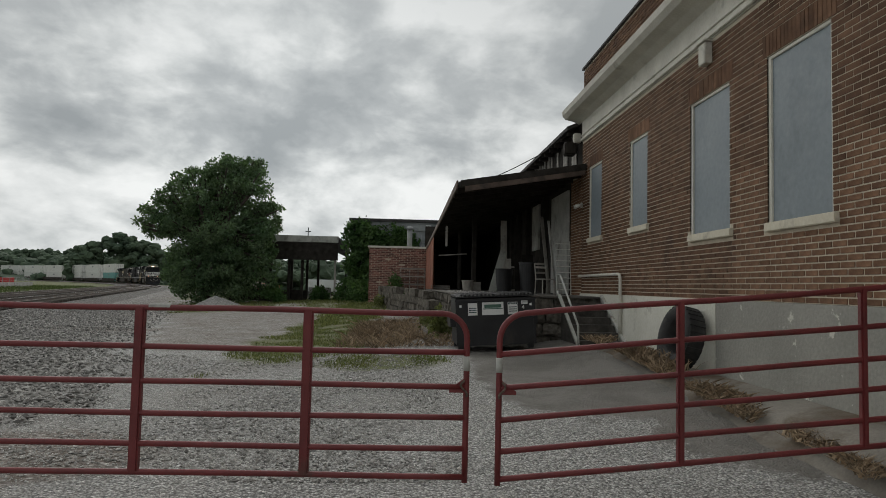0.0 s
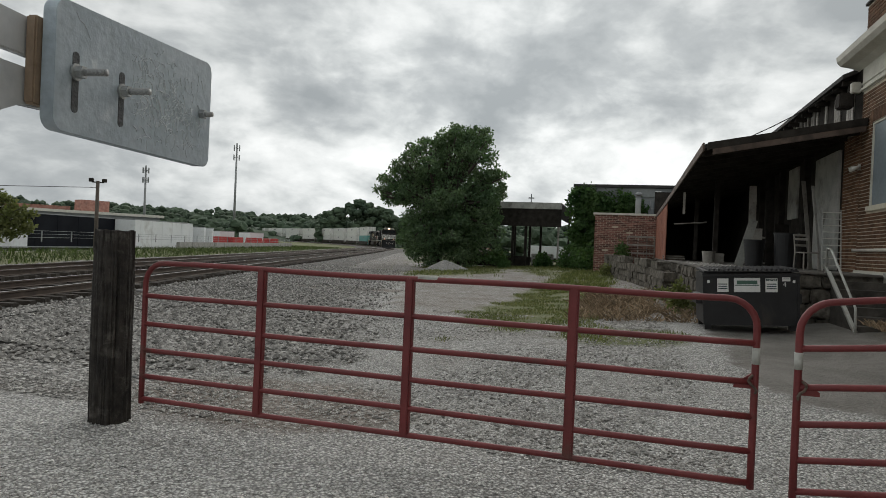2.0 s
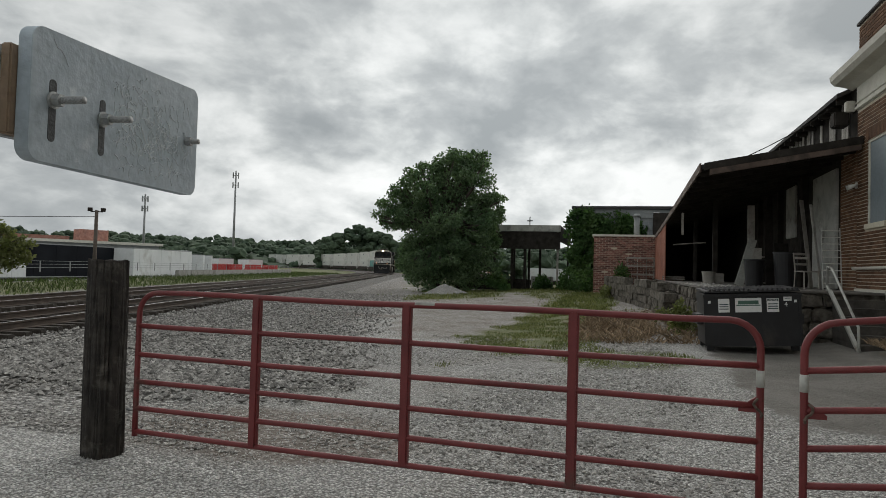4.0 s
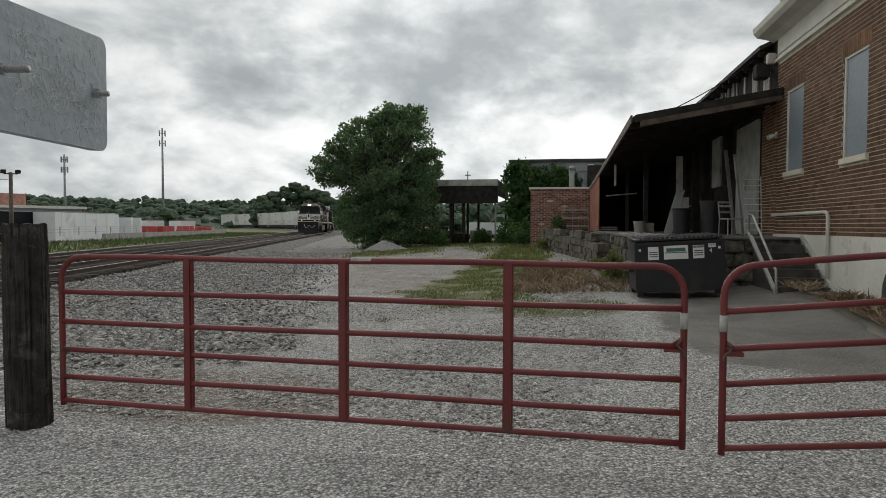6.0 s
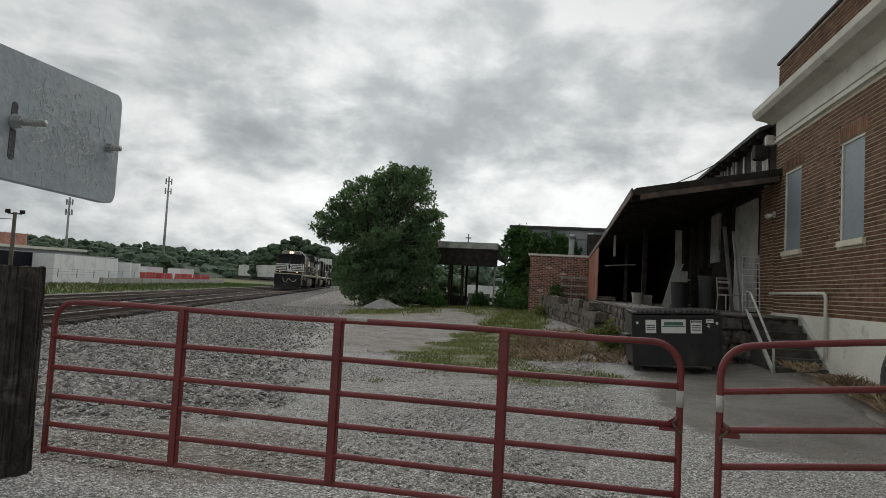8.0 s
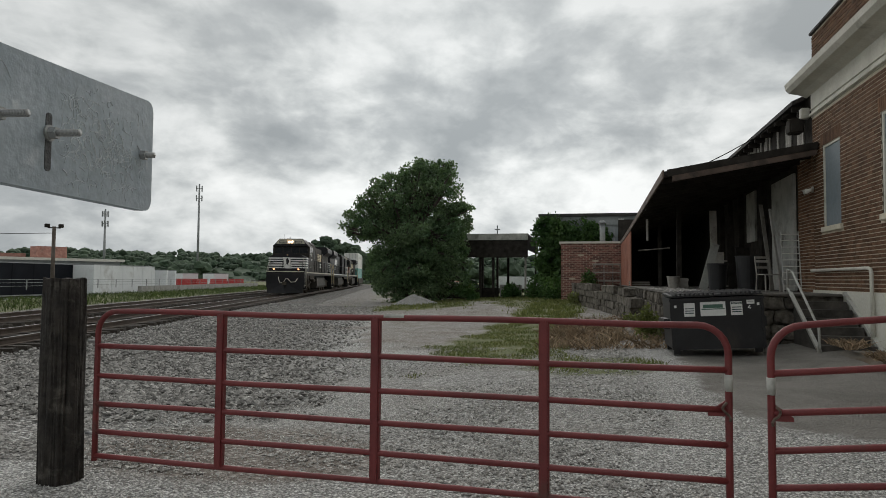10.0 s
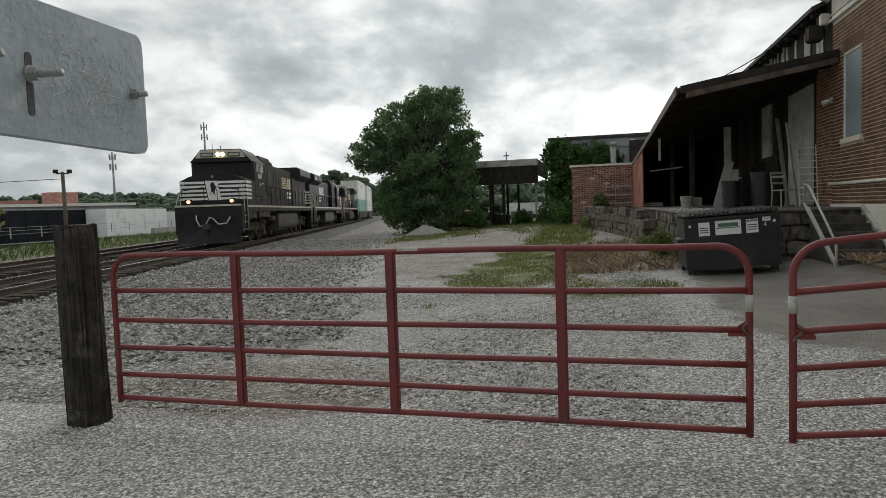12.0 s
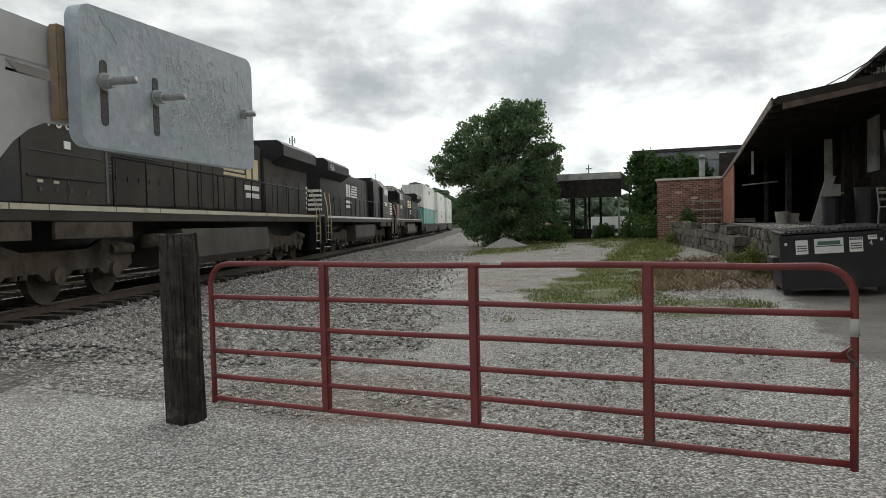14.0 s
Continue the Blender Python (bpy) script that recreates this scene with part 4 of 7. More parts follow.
def build_freight_house():
    far = 47.0
    root = thing("freight_house", "old dark timber freight house with an open loading dock canopy", "building", kind="structure")
    part("side_wall", box(WALL_X + 0.02, WALL_X + 0.3, CORNER_Y, far, 0, 6.3), M["black_wood"], root, "sooty timber wall")
    part("far_wall", box(DOCK_X + 0.15, 20, far, far + 0.25, 0, 6.0), M["black_wood"], root)
    # brick pier at the corner
    part("brick_pier", box(WALL_X + 0.012, WALL_X + 0.019, CORNER_Y + 0.003, 18.3, DOCK_Z, 4.85), M["mortar"], root, "brick pier beside the door")
    bricks(root, WALL_X, CORNER_Y + 0.003, 18.3, DOCK_Z, 4.85, [], (0, 0, 0, 0), 0, M["brick"])
    # upper boards and overhanging roof
    rnd = random.Random(4)
    y = 17.8
    me = None
    while y < 33:
        w = 0.17
        if rnd.random() < 0.6:
            if me is None:
                o = part("board", bx(bmesh.new(), -0.015, 0.015, -0.075, 0.075, -0.62, 0.62), M["grey_wood"], root, "pale weathered board")
                me = o.data
            else:
                o = new("board", me)
                o.parent = root
            o.location = (WALL_X - 0.0, y, 5.55 + rnd.uniform(-0.08, 0.08))
        y += w
    bm = bmesh.new()
    prism(bm, [(WALL_X - 0.35, 6.1), (WALL_X - 0.35, 6.2), (13, 9.6), (20.3, 6.6), (20.3, 6.5), (13, 9.45)], 1, CORNER_Y + 0.32, far + 0.3)
    part("roof", bm, M["roof_dark"], root, "dark patched pitched roof")
    y = CORNER_Y + 0.5
    while y < 40:
        part("rafter_end", box(WALL_X - 0.3, WALL_X + 0.03, y, y + 0.08, 5.98, 6.1), M["black_wood"], root)
        y += 0.75
    # canopy: inner edge at the wall, outer eave sagging along its length
    eave = [(16.75, 4.44), (24, 4.3), (31, 4.16), (40, 4.05), (47, 4.0)]
    bm = bmesh.new()
    prev = None
    for y, z in eave:
        cur = [bm.verts.new(c) for c in ((2.04, y, z), (WALL_X + 0.02, y, 5.0), (WALL_X + 0.02, y, 4.88), (2.04, y, z - 0.1))]
        if prev:
            for i in range(4):
                bm.faces.new((prev[i], prev[(i + 1) % 4], cur[(i + 1) % 4], cur[i]))
        else:
            bm.faces.new(cur)
        prev = cur
    bm.faces.new(prev[::-1])
    part("canopy_roof", bm, M["roof_dark"], root, "sagging dark canopy roof")
    bm = bmesh.new()
    prism(bm, [(2.09, 4.46), (5.44, 5.02), (5.44, 4.85), (2.09, 4.28)], 1, 16.62, 16.74, 0.008)
    part("canopy_fascia", bm, M["black_wood"], root, "dark canopy end board")
    bm = bmesh.new()
    prism(bm, [(2.2, 4.30), (5.4, 4.83), (5.4, 4.7), (2.2, 4.16)], 1, 16.585, 16.617, 0.005)
    part("fascia_strip", bm, M["rust_edge"], root, "rusty strip on the canopy end")
    for (ya, za), (yb, zb) in zip(eave, eave[1:]):
        bm = bmesh.new()
        v = [bm.verts.new(c) for c in ((1.99, ya, za + 0.03), (1.99, yb, zb + 0.03), (1.99, yb, zb - 0.17), (1.99, ya, za - 0.17), (2.03, ya, za + 0.03), (2.03, yb, zb + 0.03), (2.03, yb, zb - 0.17), (2.03, ya, za - 0.17))]
        for q in ((0, 1, 2, 3), (7, 6, 5, 4), (0, 4, 5, 1), (1, 5, 6, 2), (2, 6, 7, 3), (3, 7, 4, 0)):
            bm.faces.new([v[k] for k in q])
        part("eave_board", bm, M["rust_edge"], root)
    y = 17.2
    while y < 46:
        zz = float(np.interp(y, [e[0] for e in eave], [e[1] for e in eave]))
        bm = bmesh.new()
        prism(bm, [(2.05, zz - 0.1), (WALL_X, 4.88), (WALL_X, 4.73), (2.05, zz - 0.24)], 1, y, y + 0.06)
        part("canopy_rafter", bm, M["black_wood"], root)
        y += 0.9
    # posts and braces
    for y in (18.0, 24.0, 30.5):
        zz = float(np.interp(y, [e[0] for e in eave], [e[1] for e in eave]))
        if y > 20:
            part("canopy_post", box(3.2, 3.36, y, y + 0.16, DOCK_Z, zz + 0.15, 0.01), M["black_wood"], root)
    # rust-red sheet closing the far part of the dock's side
    bm = bmesh.new()
    n = 60
    for k in range(n):
        a, b = 30.6 + 15.6 * k / n, 30.6 + 15.6 * (k + 1) / n
        za, zb = (float(np.interp(v, [e[0] for e in eave], [e[1] for e in eave])) - 0.15 for v in (a, b))
        xx = 2.02 + (0.03 if k % 2 else 0)
        bx(bm, xx, xx + 0.03, a, b, DOCK_Z - 0.02, min(za, zb))
    part("rust_sheet_wall", bm, M["rust_wall"], root, "rust-red sheet metal side wall")
    # doors in the side wall
    part("door", box(WALL_X - 0.05, WALL_X + 0.019, 18.5, 20.6, DOCK_Z + 0.02, 4.58, 0.01), M["dirty_white"], root, "large dirty white sliding door")
    part("door", box(WALL_X - 0.05, WALL_X + 0.019, 22.6, 23.75, 3.05, 4.68, 0.01), M["dirty_white"], root, "dirty white panel")
    for y in (21.3, 24.4, 26.2, 27.8, 29.5):
        part("wall_post", box(WALL_X - 0.16, WALL_X + 0.018, y, y + 0.2, DOCK_Z, 4.75, 0.01), M["black_wood"], root)
    # dock
    dock = thing("loading_dock", "old stone and concrete loading dock with broken edge", "dock", kind="structure")
    part("dock_core", box(DOCK_X + 0.16, WALL_X + 0.02, DOCK_Y + 0.12, far, -0.2, DOCK_Z - 0.05), M["old_stone"], dock)
    part("dock_deck", box(DOCK_X, WALL_X + 0.02, DOCK_Y, far, DOCK_Z - 0.05, DOCK_Z, 0.012), M["deck"], dock, "worn stained concrete deck")
    rnd = random.Random(8)
    stones = [(DOCK_X, "y", DOCK_Y, 30.0), (DOCK_Y, "x", DOCK_X + 0.14, WALL_X - 0.9)]
    for at, axis, a, b in stones:
        for row in range(5):
            z0 = -0.07 + row * 0.303
            p = a - rnd.uniform(0, 0.3)
            while p < b:
                L = rnd.uniform(0.28, 0.7)
                q = min(p + L, b)
                o = rnd.uniform(-0.04, 0.03)
                if axis == "y":
                    bm = box(at + o, at + 0.155, max(p, a) + 0.012, q - 0.012, z0 + 0.012, z0 + 0.29, 0.025)
                else:
                    bm = box(max(p, a) + 0.012, q - 0.012, at + o, at + 0.115, z0 + 0.012, z0 + 0.29, 0.025)
                if q - max(p, a) > 0.06:
                    part("stone_block", rough_stone(bm, 0.05, row), M["old_stone"], dock)
                else:
                    bm.free()
                p += L


build_freight_house()


def build_low_wall():
    """The broken stone wall that runs on from the dock and bears left."""
    root = thing("stone_wall", "low broken stone retaining wall with weeds", "wall", kind="structure")
    rnd = random.Random(12)
    line = [(1.75, 22.0), (1.45, 26.0), (0.6, 30.5), (-0.5, 36.0)]
    for (xa, ya), (xb, yb) in zip(line, line[1:]):
        d = Vector((xb - xa, yb - ya))
        n = int(d.length / 0.8)
        ang = math.atan2(-d.x, d.y)
        for k in range(n):
            for row in range(4):
                f = (k + 0.5 * (row % 2) + 0.5) / n
                x, y = xa + d.x * f, ya + d.y * f
                if row == 3 and rnd.random() < 0.3:
                    continue
                z = ground_z(x, y) - 0.1 + row * 0.3
                m = pose(x + rnd.uniform(-0.05, 0.05), y, z + 0.15, rnd.uniform(-1.5, 1.5), rnd.uniform(-1.5, 1.5), math.degrees(ang) + rnd.uniform(-2.5, 2.5))
                k2 = rnd.uniform(0.98, 1.12)
                part("stone_block", rough_stone(bx(bmesh.new(), -0.2, 0.2, -0.4 * k2, 0.4 * k2, -0.145, 0.145 * rnd.uniform(0.9, 1.1), 0.014, m), 0.045, row), M["old_stone"], root)
    return root


build_low_wall()


def dock_rubble_spot(rnd):
    x, y = 2.05 + 0.9 * rnd.random() ** 1.5, rnd.uniform(15.15, 21.0)
    return x, y, DOCK_Z + 0.012


scatter_stones("dock_rubble", 420, dock_rubble_spot, (0.018, 0.07), M["stone_mid"], "broken stone and rubble along the dock edge", 14)


def build_steps():
    s = thing("dock_steps", "dark concrete steps with pale pipe handrails up to the dock", "stairs", kind="structure")
    n, top, bottom = 6, DOCK_Z + 0.0, 0.42
    for i in range(n):
        z1 = bottom + (top - bottom) * (i + 1) / (n + 1)
        part("step", box(4.42, 5.36, 13.4 + i * 0.29, DOCK_Y - 0.003, z1 - 0.16 if i else 0.1, z1, 0.01), M["dark_step"], s)
    part("stringer", tube(bmesh.new(), [(5.38, 13.3, 0.5), (5.38, 15.05, 1.52)], 0.05, 4), M["pale_pipe"], s, "pale sloping stair edge")
    for x in (4.36,):
        bm = bmesh.new()
        tube(bm, [(x, 13.3, 0.42), (x, 13.34, 0.9), (x, 14.95, 1.98), (x, 15.25, 2.02), (x, 15.25, DOCK_Z)], 0.024, 8)
        part("handrail", bm, M["pale_pipe"], s, "pale painted pipe handrail", True)
        part("mid_rail", tube(bmesh.new(), [(x, 13.34, 0.5), (x, 15.25, 1.62)], 0.022, 8), M["pale_pipe"], s, smooth=True)
        part("stringer", tube(bmesh.new(), [(x, 13.3, 0.46), (x, 15.05, 1.52)], 0.045, 4), M["pale_pipe"], s, "pale sloping stair edge")


build_steps()


def build_dumpster():
    x0, x1, y0, y1, z0, z1 = 0.0, 1.66, 0.0, 1.25, -0.02, 1.08
    d = thing("dumpster", "black steel dumpster with white labels and ridged plastic lids", "dumpster", (1.83, 13.45, 0.38))
    d.rotation_euler = (0, radians(-3.2), radians(1.0))
    bm = bmesh.new()
    prism(bm, [(y0, z0 + 0.05), (y0, z1 - 0.06), (y1, z1 - 0.04), (y1, z0 + 0.05)], 0, x0, x1, 0.012)
    part("bin_body", bm, M["dump_black"], d)
    part("front_rim", box(x0 - 0.03, x1 + 0.03, y0 - 0.04, y0 + 0.03, z1 - 0.13, z1 - 0.06, 0.012), M["dump_black"], d)
    for x in (x0 - 0.02, x1 - 0.03):
        part("corner_post", box(x, x + 0.05, y0 - 0.02, y0 + 0.03, z0 + 0.05, z1 - 0.1, 0.008), M["dump_black"], d)
    for x in (x0 + 0.02, x1 - 0.14):
        for y in (y0 + 0.1, y1 - 0.2):
            part("foot", box(x, x + 0.12, y, y + 0.1, z0 - 0.05, z0 + 0.055), M["dump_black"], d)
    for x in (x0 - 0.12, x1):
        part("lift_pocket", box(x, x + 0.12, y0 + 0.25, y1 - 0.25, 0.42, 0.62, 0.01), M["dump_black"], d)
    for a, b in ((x0, (x0 + x1) / 2 - 0.006), ((x0 + x1) / 2 + 0.006, x1)):
        bm = bmesh.new()
        prism(bm, [(y0 - 0.05, z1 - 0.035), (y0 - 0.05, z1 - 0.005), (y1, z1 + 0.03), (y1, z1 - 0.01)], 0, a, b, 0.006)
        lid = part("lid", bm, M["lid"], d, "black ridged plastic lid")
        k = a + 0.08
        while k < b - 0.06:
            bm = bmesh.new()
            prism(bm, [(y0 - 0.06, z1 - 0.004), (y0 - 0.06, z1 + 0.03), (y1 - 0.05, z1 + 0.06), (y1 - 0.05, z1 + 0.025)], 0, k, k + 0.035)
            part("ridge", bm, M["lid"], lid)
            k += 0.085
    f = y0 - 0.004

    def label(a, b, lo, hi, words="", bars=3, ink="ink"):
        lb = part("label", box(a, b, f - 0.003, f, lo, hi), M["paper"], d, "white printed label")
        for k in range(bars):
            zz = hi - (hi - lo) * (0.4 + 0.5 * (k + 0.3) / bars)
            part("print_line", box(a + 0.02, b - 0.02, f - 0.006, f - 0.003, zz, zz + (hi - lo) * 0.07), M[ink], lb)
        return lb

    label(x0 + 0.24, x0 + 0.44, 0.665, 0.925)
    big = label(x0 + 0.54, x0 + 1.0, 0.665, 0.935, bars=1, ink="ink_green")
    part("logo_block", box(x0 + 0.59, x0 + 0.95, f - 0.006, f - 0.003, 0.815, 0.885), M["ink_green"], big, "green lettering panel")
    notice = label(x0 + 1.09, x0 + 1.3, 0.665, 0.925)
    part("print_bar", box(x0 + 1.1, x0 + 1.29, f - 0.006, f - 0.003, 0.875, 0.915), M["ink"], notice)
    tag = label(x0 + 1.38, x0 + 1.52, 0.87, 0.965, bars=1)
    for words, x, z, size, mat, par in (("4", x0 + 1.39, 0.77, 0.12, "paper", d), ("NOTICE", x0 + 1.125, 0.88, 0.04, "paper", notice)):
        cu = bpy.data.curves.new("lettering", "FONT")
        cu.body, cu.size, cu.extrude = words, size, 0.001
        tmp = new("lettering", cu)
        me = bpy.data.meshes.new_from_object(tmp)
        bpy.data.objects.remove(tmp)
        me.materials.append(M[mat])
        o = new("lettering", me)
        o.parent = par
        o.matrix_basis = pose(x, f - 0.008, z, 90, 0, 0)
    for x in (x0 + 0.06, x1 - 0.1):
        part("reflector", box(x, x + 0.045, f - 0.004, f, 0.84, 0.89), M["paper"], d)


build_dumpster()


# ---------------- gates and post ----------------
RAILS = [1.46, 1.167, 0.91, 0.675, 0.445, 0.237]


def build_gate(a, b, uprights, label, latch_at_b, rise=0.0, wide=0.037):
    """A six-rail tube gate from a to b (x, y), with bowed top corners."""
    g = thing("farm_gate", label, "gate", group="driveway gates")
    A, B = Vector((*a, 0)), Vector((*b, 0))
    d = (B - A).normalized()
    L = (B - A).length
    r, tr = 0.19, 0.024

    def at(u, z):
        p = A + d * u
        return (p.x, p.y, z + rise * u)

    top, low = RAILS[0], RAILS[-1]
    line = [at(0, low - 0.04)] + [at(0, low + (top - r - low) * k / 4) for k in range(1, 5)]
    line += [at(r - r * math.cos(q), top - r + r * math.sin(q)) for q in (math.pi / 2 * k / 6 for k in range(1, 7))]
    n = 14
    for k in range(1, n):
        u = r + (L - 2 * r) * k / n
        line.append(at(u, top + 0.006 * math.sin(u * 2.3)))
    line += [at(L - r + r * math.sin(q), top - r + r * math.cos(q)) for q in (math.pi / 2 * k / 6 for k in range(0, 7))]
    line += [at(L, top - r - (top - r - low) * k / 4) for k in range(1, 4)] + [at(L, low - 0.04)]
    part("outer_tube", tube(bmesh.new(), line, tr, 10), M["gate_red"], g, "bent dark red outer tube", True)
    for z in RAILS[1:]:
        pts = [at(L * k / 16, z + 0.003 * math.sin(k * 0.55 + z * 9)) for k in range(17)]
        part("rail", tube(bmesh.new(), pts, tr * 0.94, 10), M["gate_red"], g, smooth=True)
    for u in uprights:
        bm = bmesh.new()
        ang = math.atan2(d.y, d.x)
        p = A + d * u
        bx(bm, -wide, wide, -0.030, 0.030, low - 0.01, top + 0.012, 0.012, pose(p.x, p.y, rise * u, 0, 0, math.degrees(ang)))
        part("upright", bm, M["gate_red"], g)
    u = L if latch_at_b else 0
    s = -1 if latch_at_b else 1
    bm = bmesh.new()
    prism(bm, [(0, -0.045), (0, 0.075), (s * 0.13, -0.02), (s * 0.13, -0.045)], 1, -0.012, 0.012, 0.003)
    lp = part("latch_plate", bm, M["gate_red"], g, "rusty welded latch plate")
    p = A + d * u
    lp.matrix_basis = pose(p.x, p.y, 0.91, 0, 0, math.degrees(math.atan2(d.y, d.x)))
    bm = bmesh.new()
    pts = [(p.x + s * (0.02 + 0.025 * math.sin(k * 0.9)), p.y - 0.03 - 0.012 * (k % 2), 0.96 - 0.02 * k) for k in range(7)]
    tube(bm, pts, 0.009, 6)
    part("chain", bm, M["rust_edge"], g, "short rusty chain")
    # bright strip where the paint is rubbed off at the end tube
    bm = bmesh.new()
    tube(bm, [at(u, 1.03), at(u, 1.14)], tr + 0.0025, 10)
    part("tape", bm, M["dirty_white"], g, "worn white reflective tape", True)
    return g


build_gate((-3.85, 4.86), (1.145, 4.69), (1.20, 2.527, 3.79), "dark red tubular six-rail farm gate, closed and weathered", True)
build_gate((1.385, 4.62), (5.12, 4.64), (1.40, 2.87), "shorter dark red tubular farm gate beside the depot wall", False, 0.09, 0.026)
# paint worn off the long gate's top rail
tagged(part("paint_chip", tube(bmesh.new(), [(-1.26, 4.7716, 1.4665), (-1.10, 4.766, 1.467)], 0.0238, 10), M["dirty_white"], bpy.data.objects["farm_gate"]), "bare pale worn stretch on the top rail")


def timber_post(name, x, y, r, h, label, seed):
    bm = bmesh.new()
    seg, rows = 96, 34
    rings = []
    for j in range(rows):
        z = -0.1 + (h + 0.1) * j / (rows - 1)
        ring = []
        for k in range(seg):
            a = 2 * math.pi * k / seg
            sq = 1 / max(abs(math.cos(a)), abs(math.sin(a))) ** 0.2
            groove = abs(noise.noise((math.cos(a) * 3.2, math.sin(a) * 3.2 + seed, z * 0.35)))
            fine = noise.noise((math.cos(a) * 9, math.sin(a) * 9 + seed, z * 1.1))
            crack = abs(noise.noise((math.cos(a) * 7.5 + 4, math.sin(a) * 7.5 + seed, z * 0.6)))
            rr = r * sq * 0.97 * (1 - 0.1 * max(0, 0.16 - groove) / 0.16 - 0.09 * max(0, 0.12 - crack) / 0.12 + 0.05 * fine) * (1.0 + 0.06 * (1 - j / rows))
            dz = 0.02 * noise.noise((math.cos(a) * 2, math.sin(a) * 2, seed)) if j == rows - 1 else 0
            ring.append(bm.verts.new((x + rr * math.cos(a) - 0.02 * j / rows, y + rr * math.sin(a), z + dz)))
        rings.append(ring)
    for a, b in zip(rings, rings[1:]):
        for k in range(seg):
            bm.faces.new((a[k], a[(k + 1) % seg], b[(k + 1) % seg], b[k]))
    top = [bm.verts.new((x + (v.co.x - x) * 0.55, y + (v.co.y - y) * 0.55, h - 0.012 + 0.02 * noise.noise((k * 0.7, seed, 1)))) for k, v in enumerate(rings[-1])]
    for k in range(seg):
        bm.faces.new((rings[-1][k], rings[-1][(k + 1) % seg], top[(k + 1) % seg], top[k]))
    bm.faces.new(top)
    ob = part(name, bm, M["post_wood"])
    return tagged(ob, label, "post")


timber_post("gate_post", -4.19, 4.87, 0.165, 1.735, "thick dark weathered timber gate post with deep cracks", 2)
hinge = bpy.data.objects["farm_gate"]
for z in (0.42, 1.2):
    part("hinge_strap", tube(bmesh.new(), [(-3.96, 4.88, z), (-3.86, 4.862, z)], 0.014, 8), M["bare_steel"], hinge)
timber_post("hinge_post", 5.2, 4.72, 0.07, 1.5, "narrow dark post that carries the short gate", 5)


# ---------------- crossing-gate counterweight ----------------
def rounded(w, h, r, n=6):
    pts = []
    for cx, cy, a0 in ((w - r, h - r, 0), (r, h - r, 90), (r, r, 180), (w - r, r, 270)):
        for k in range(n + 1):
            a = radians(a0 + 90 * k / n)
            pts.append((cx + r * math.cos(a), cy + r * math.sin(a)))
    return pts


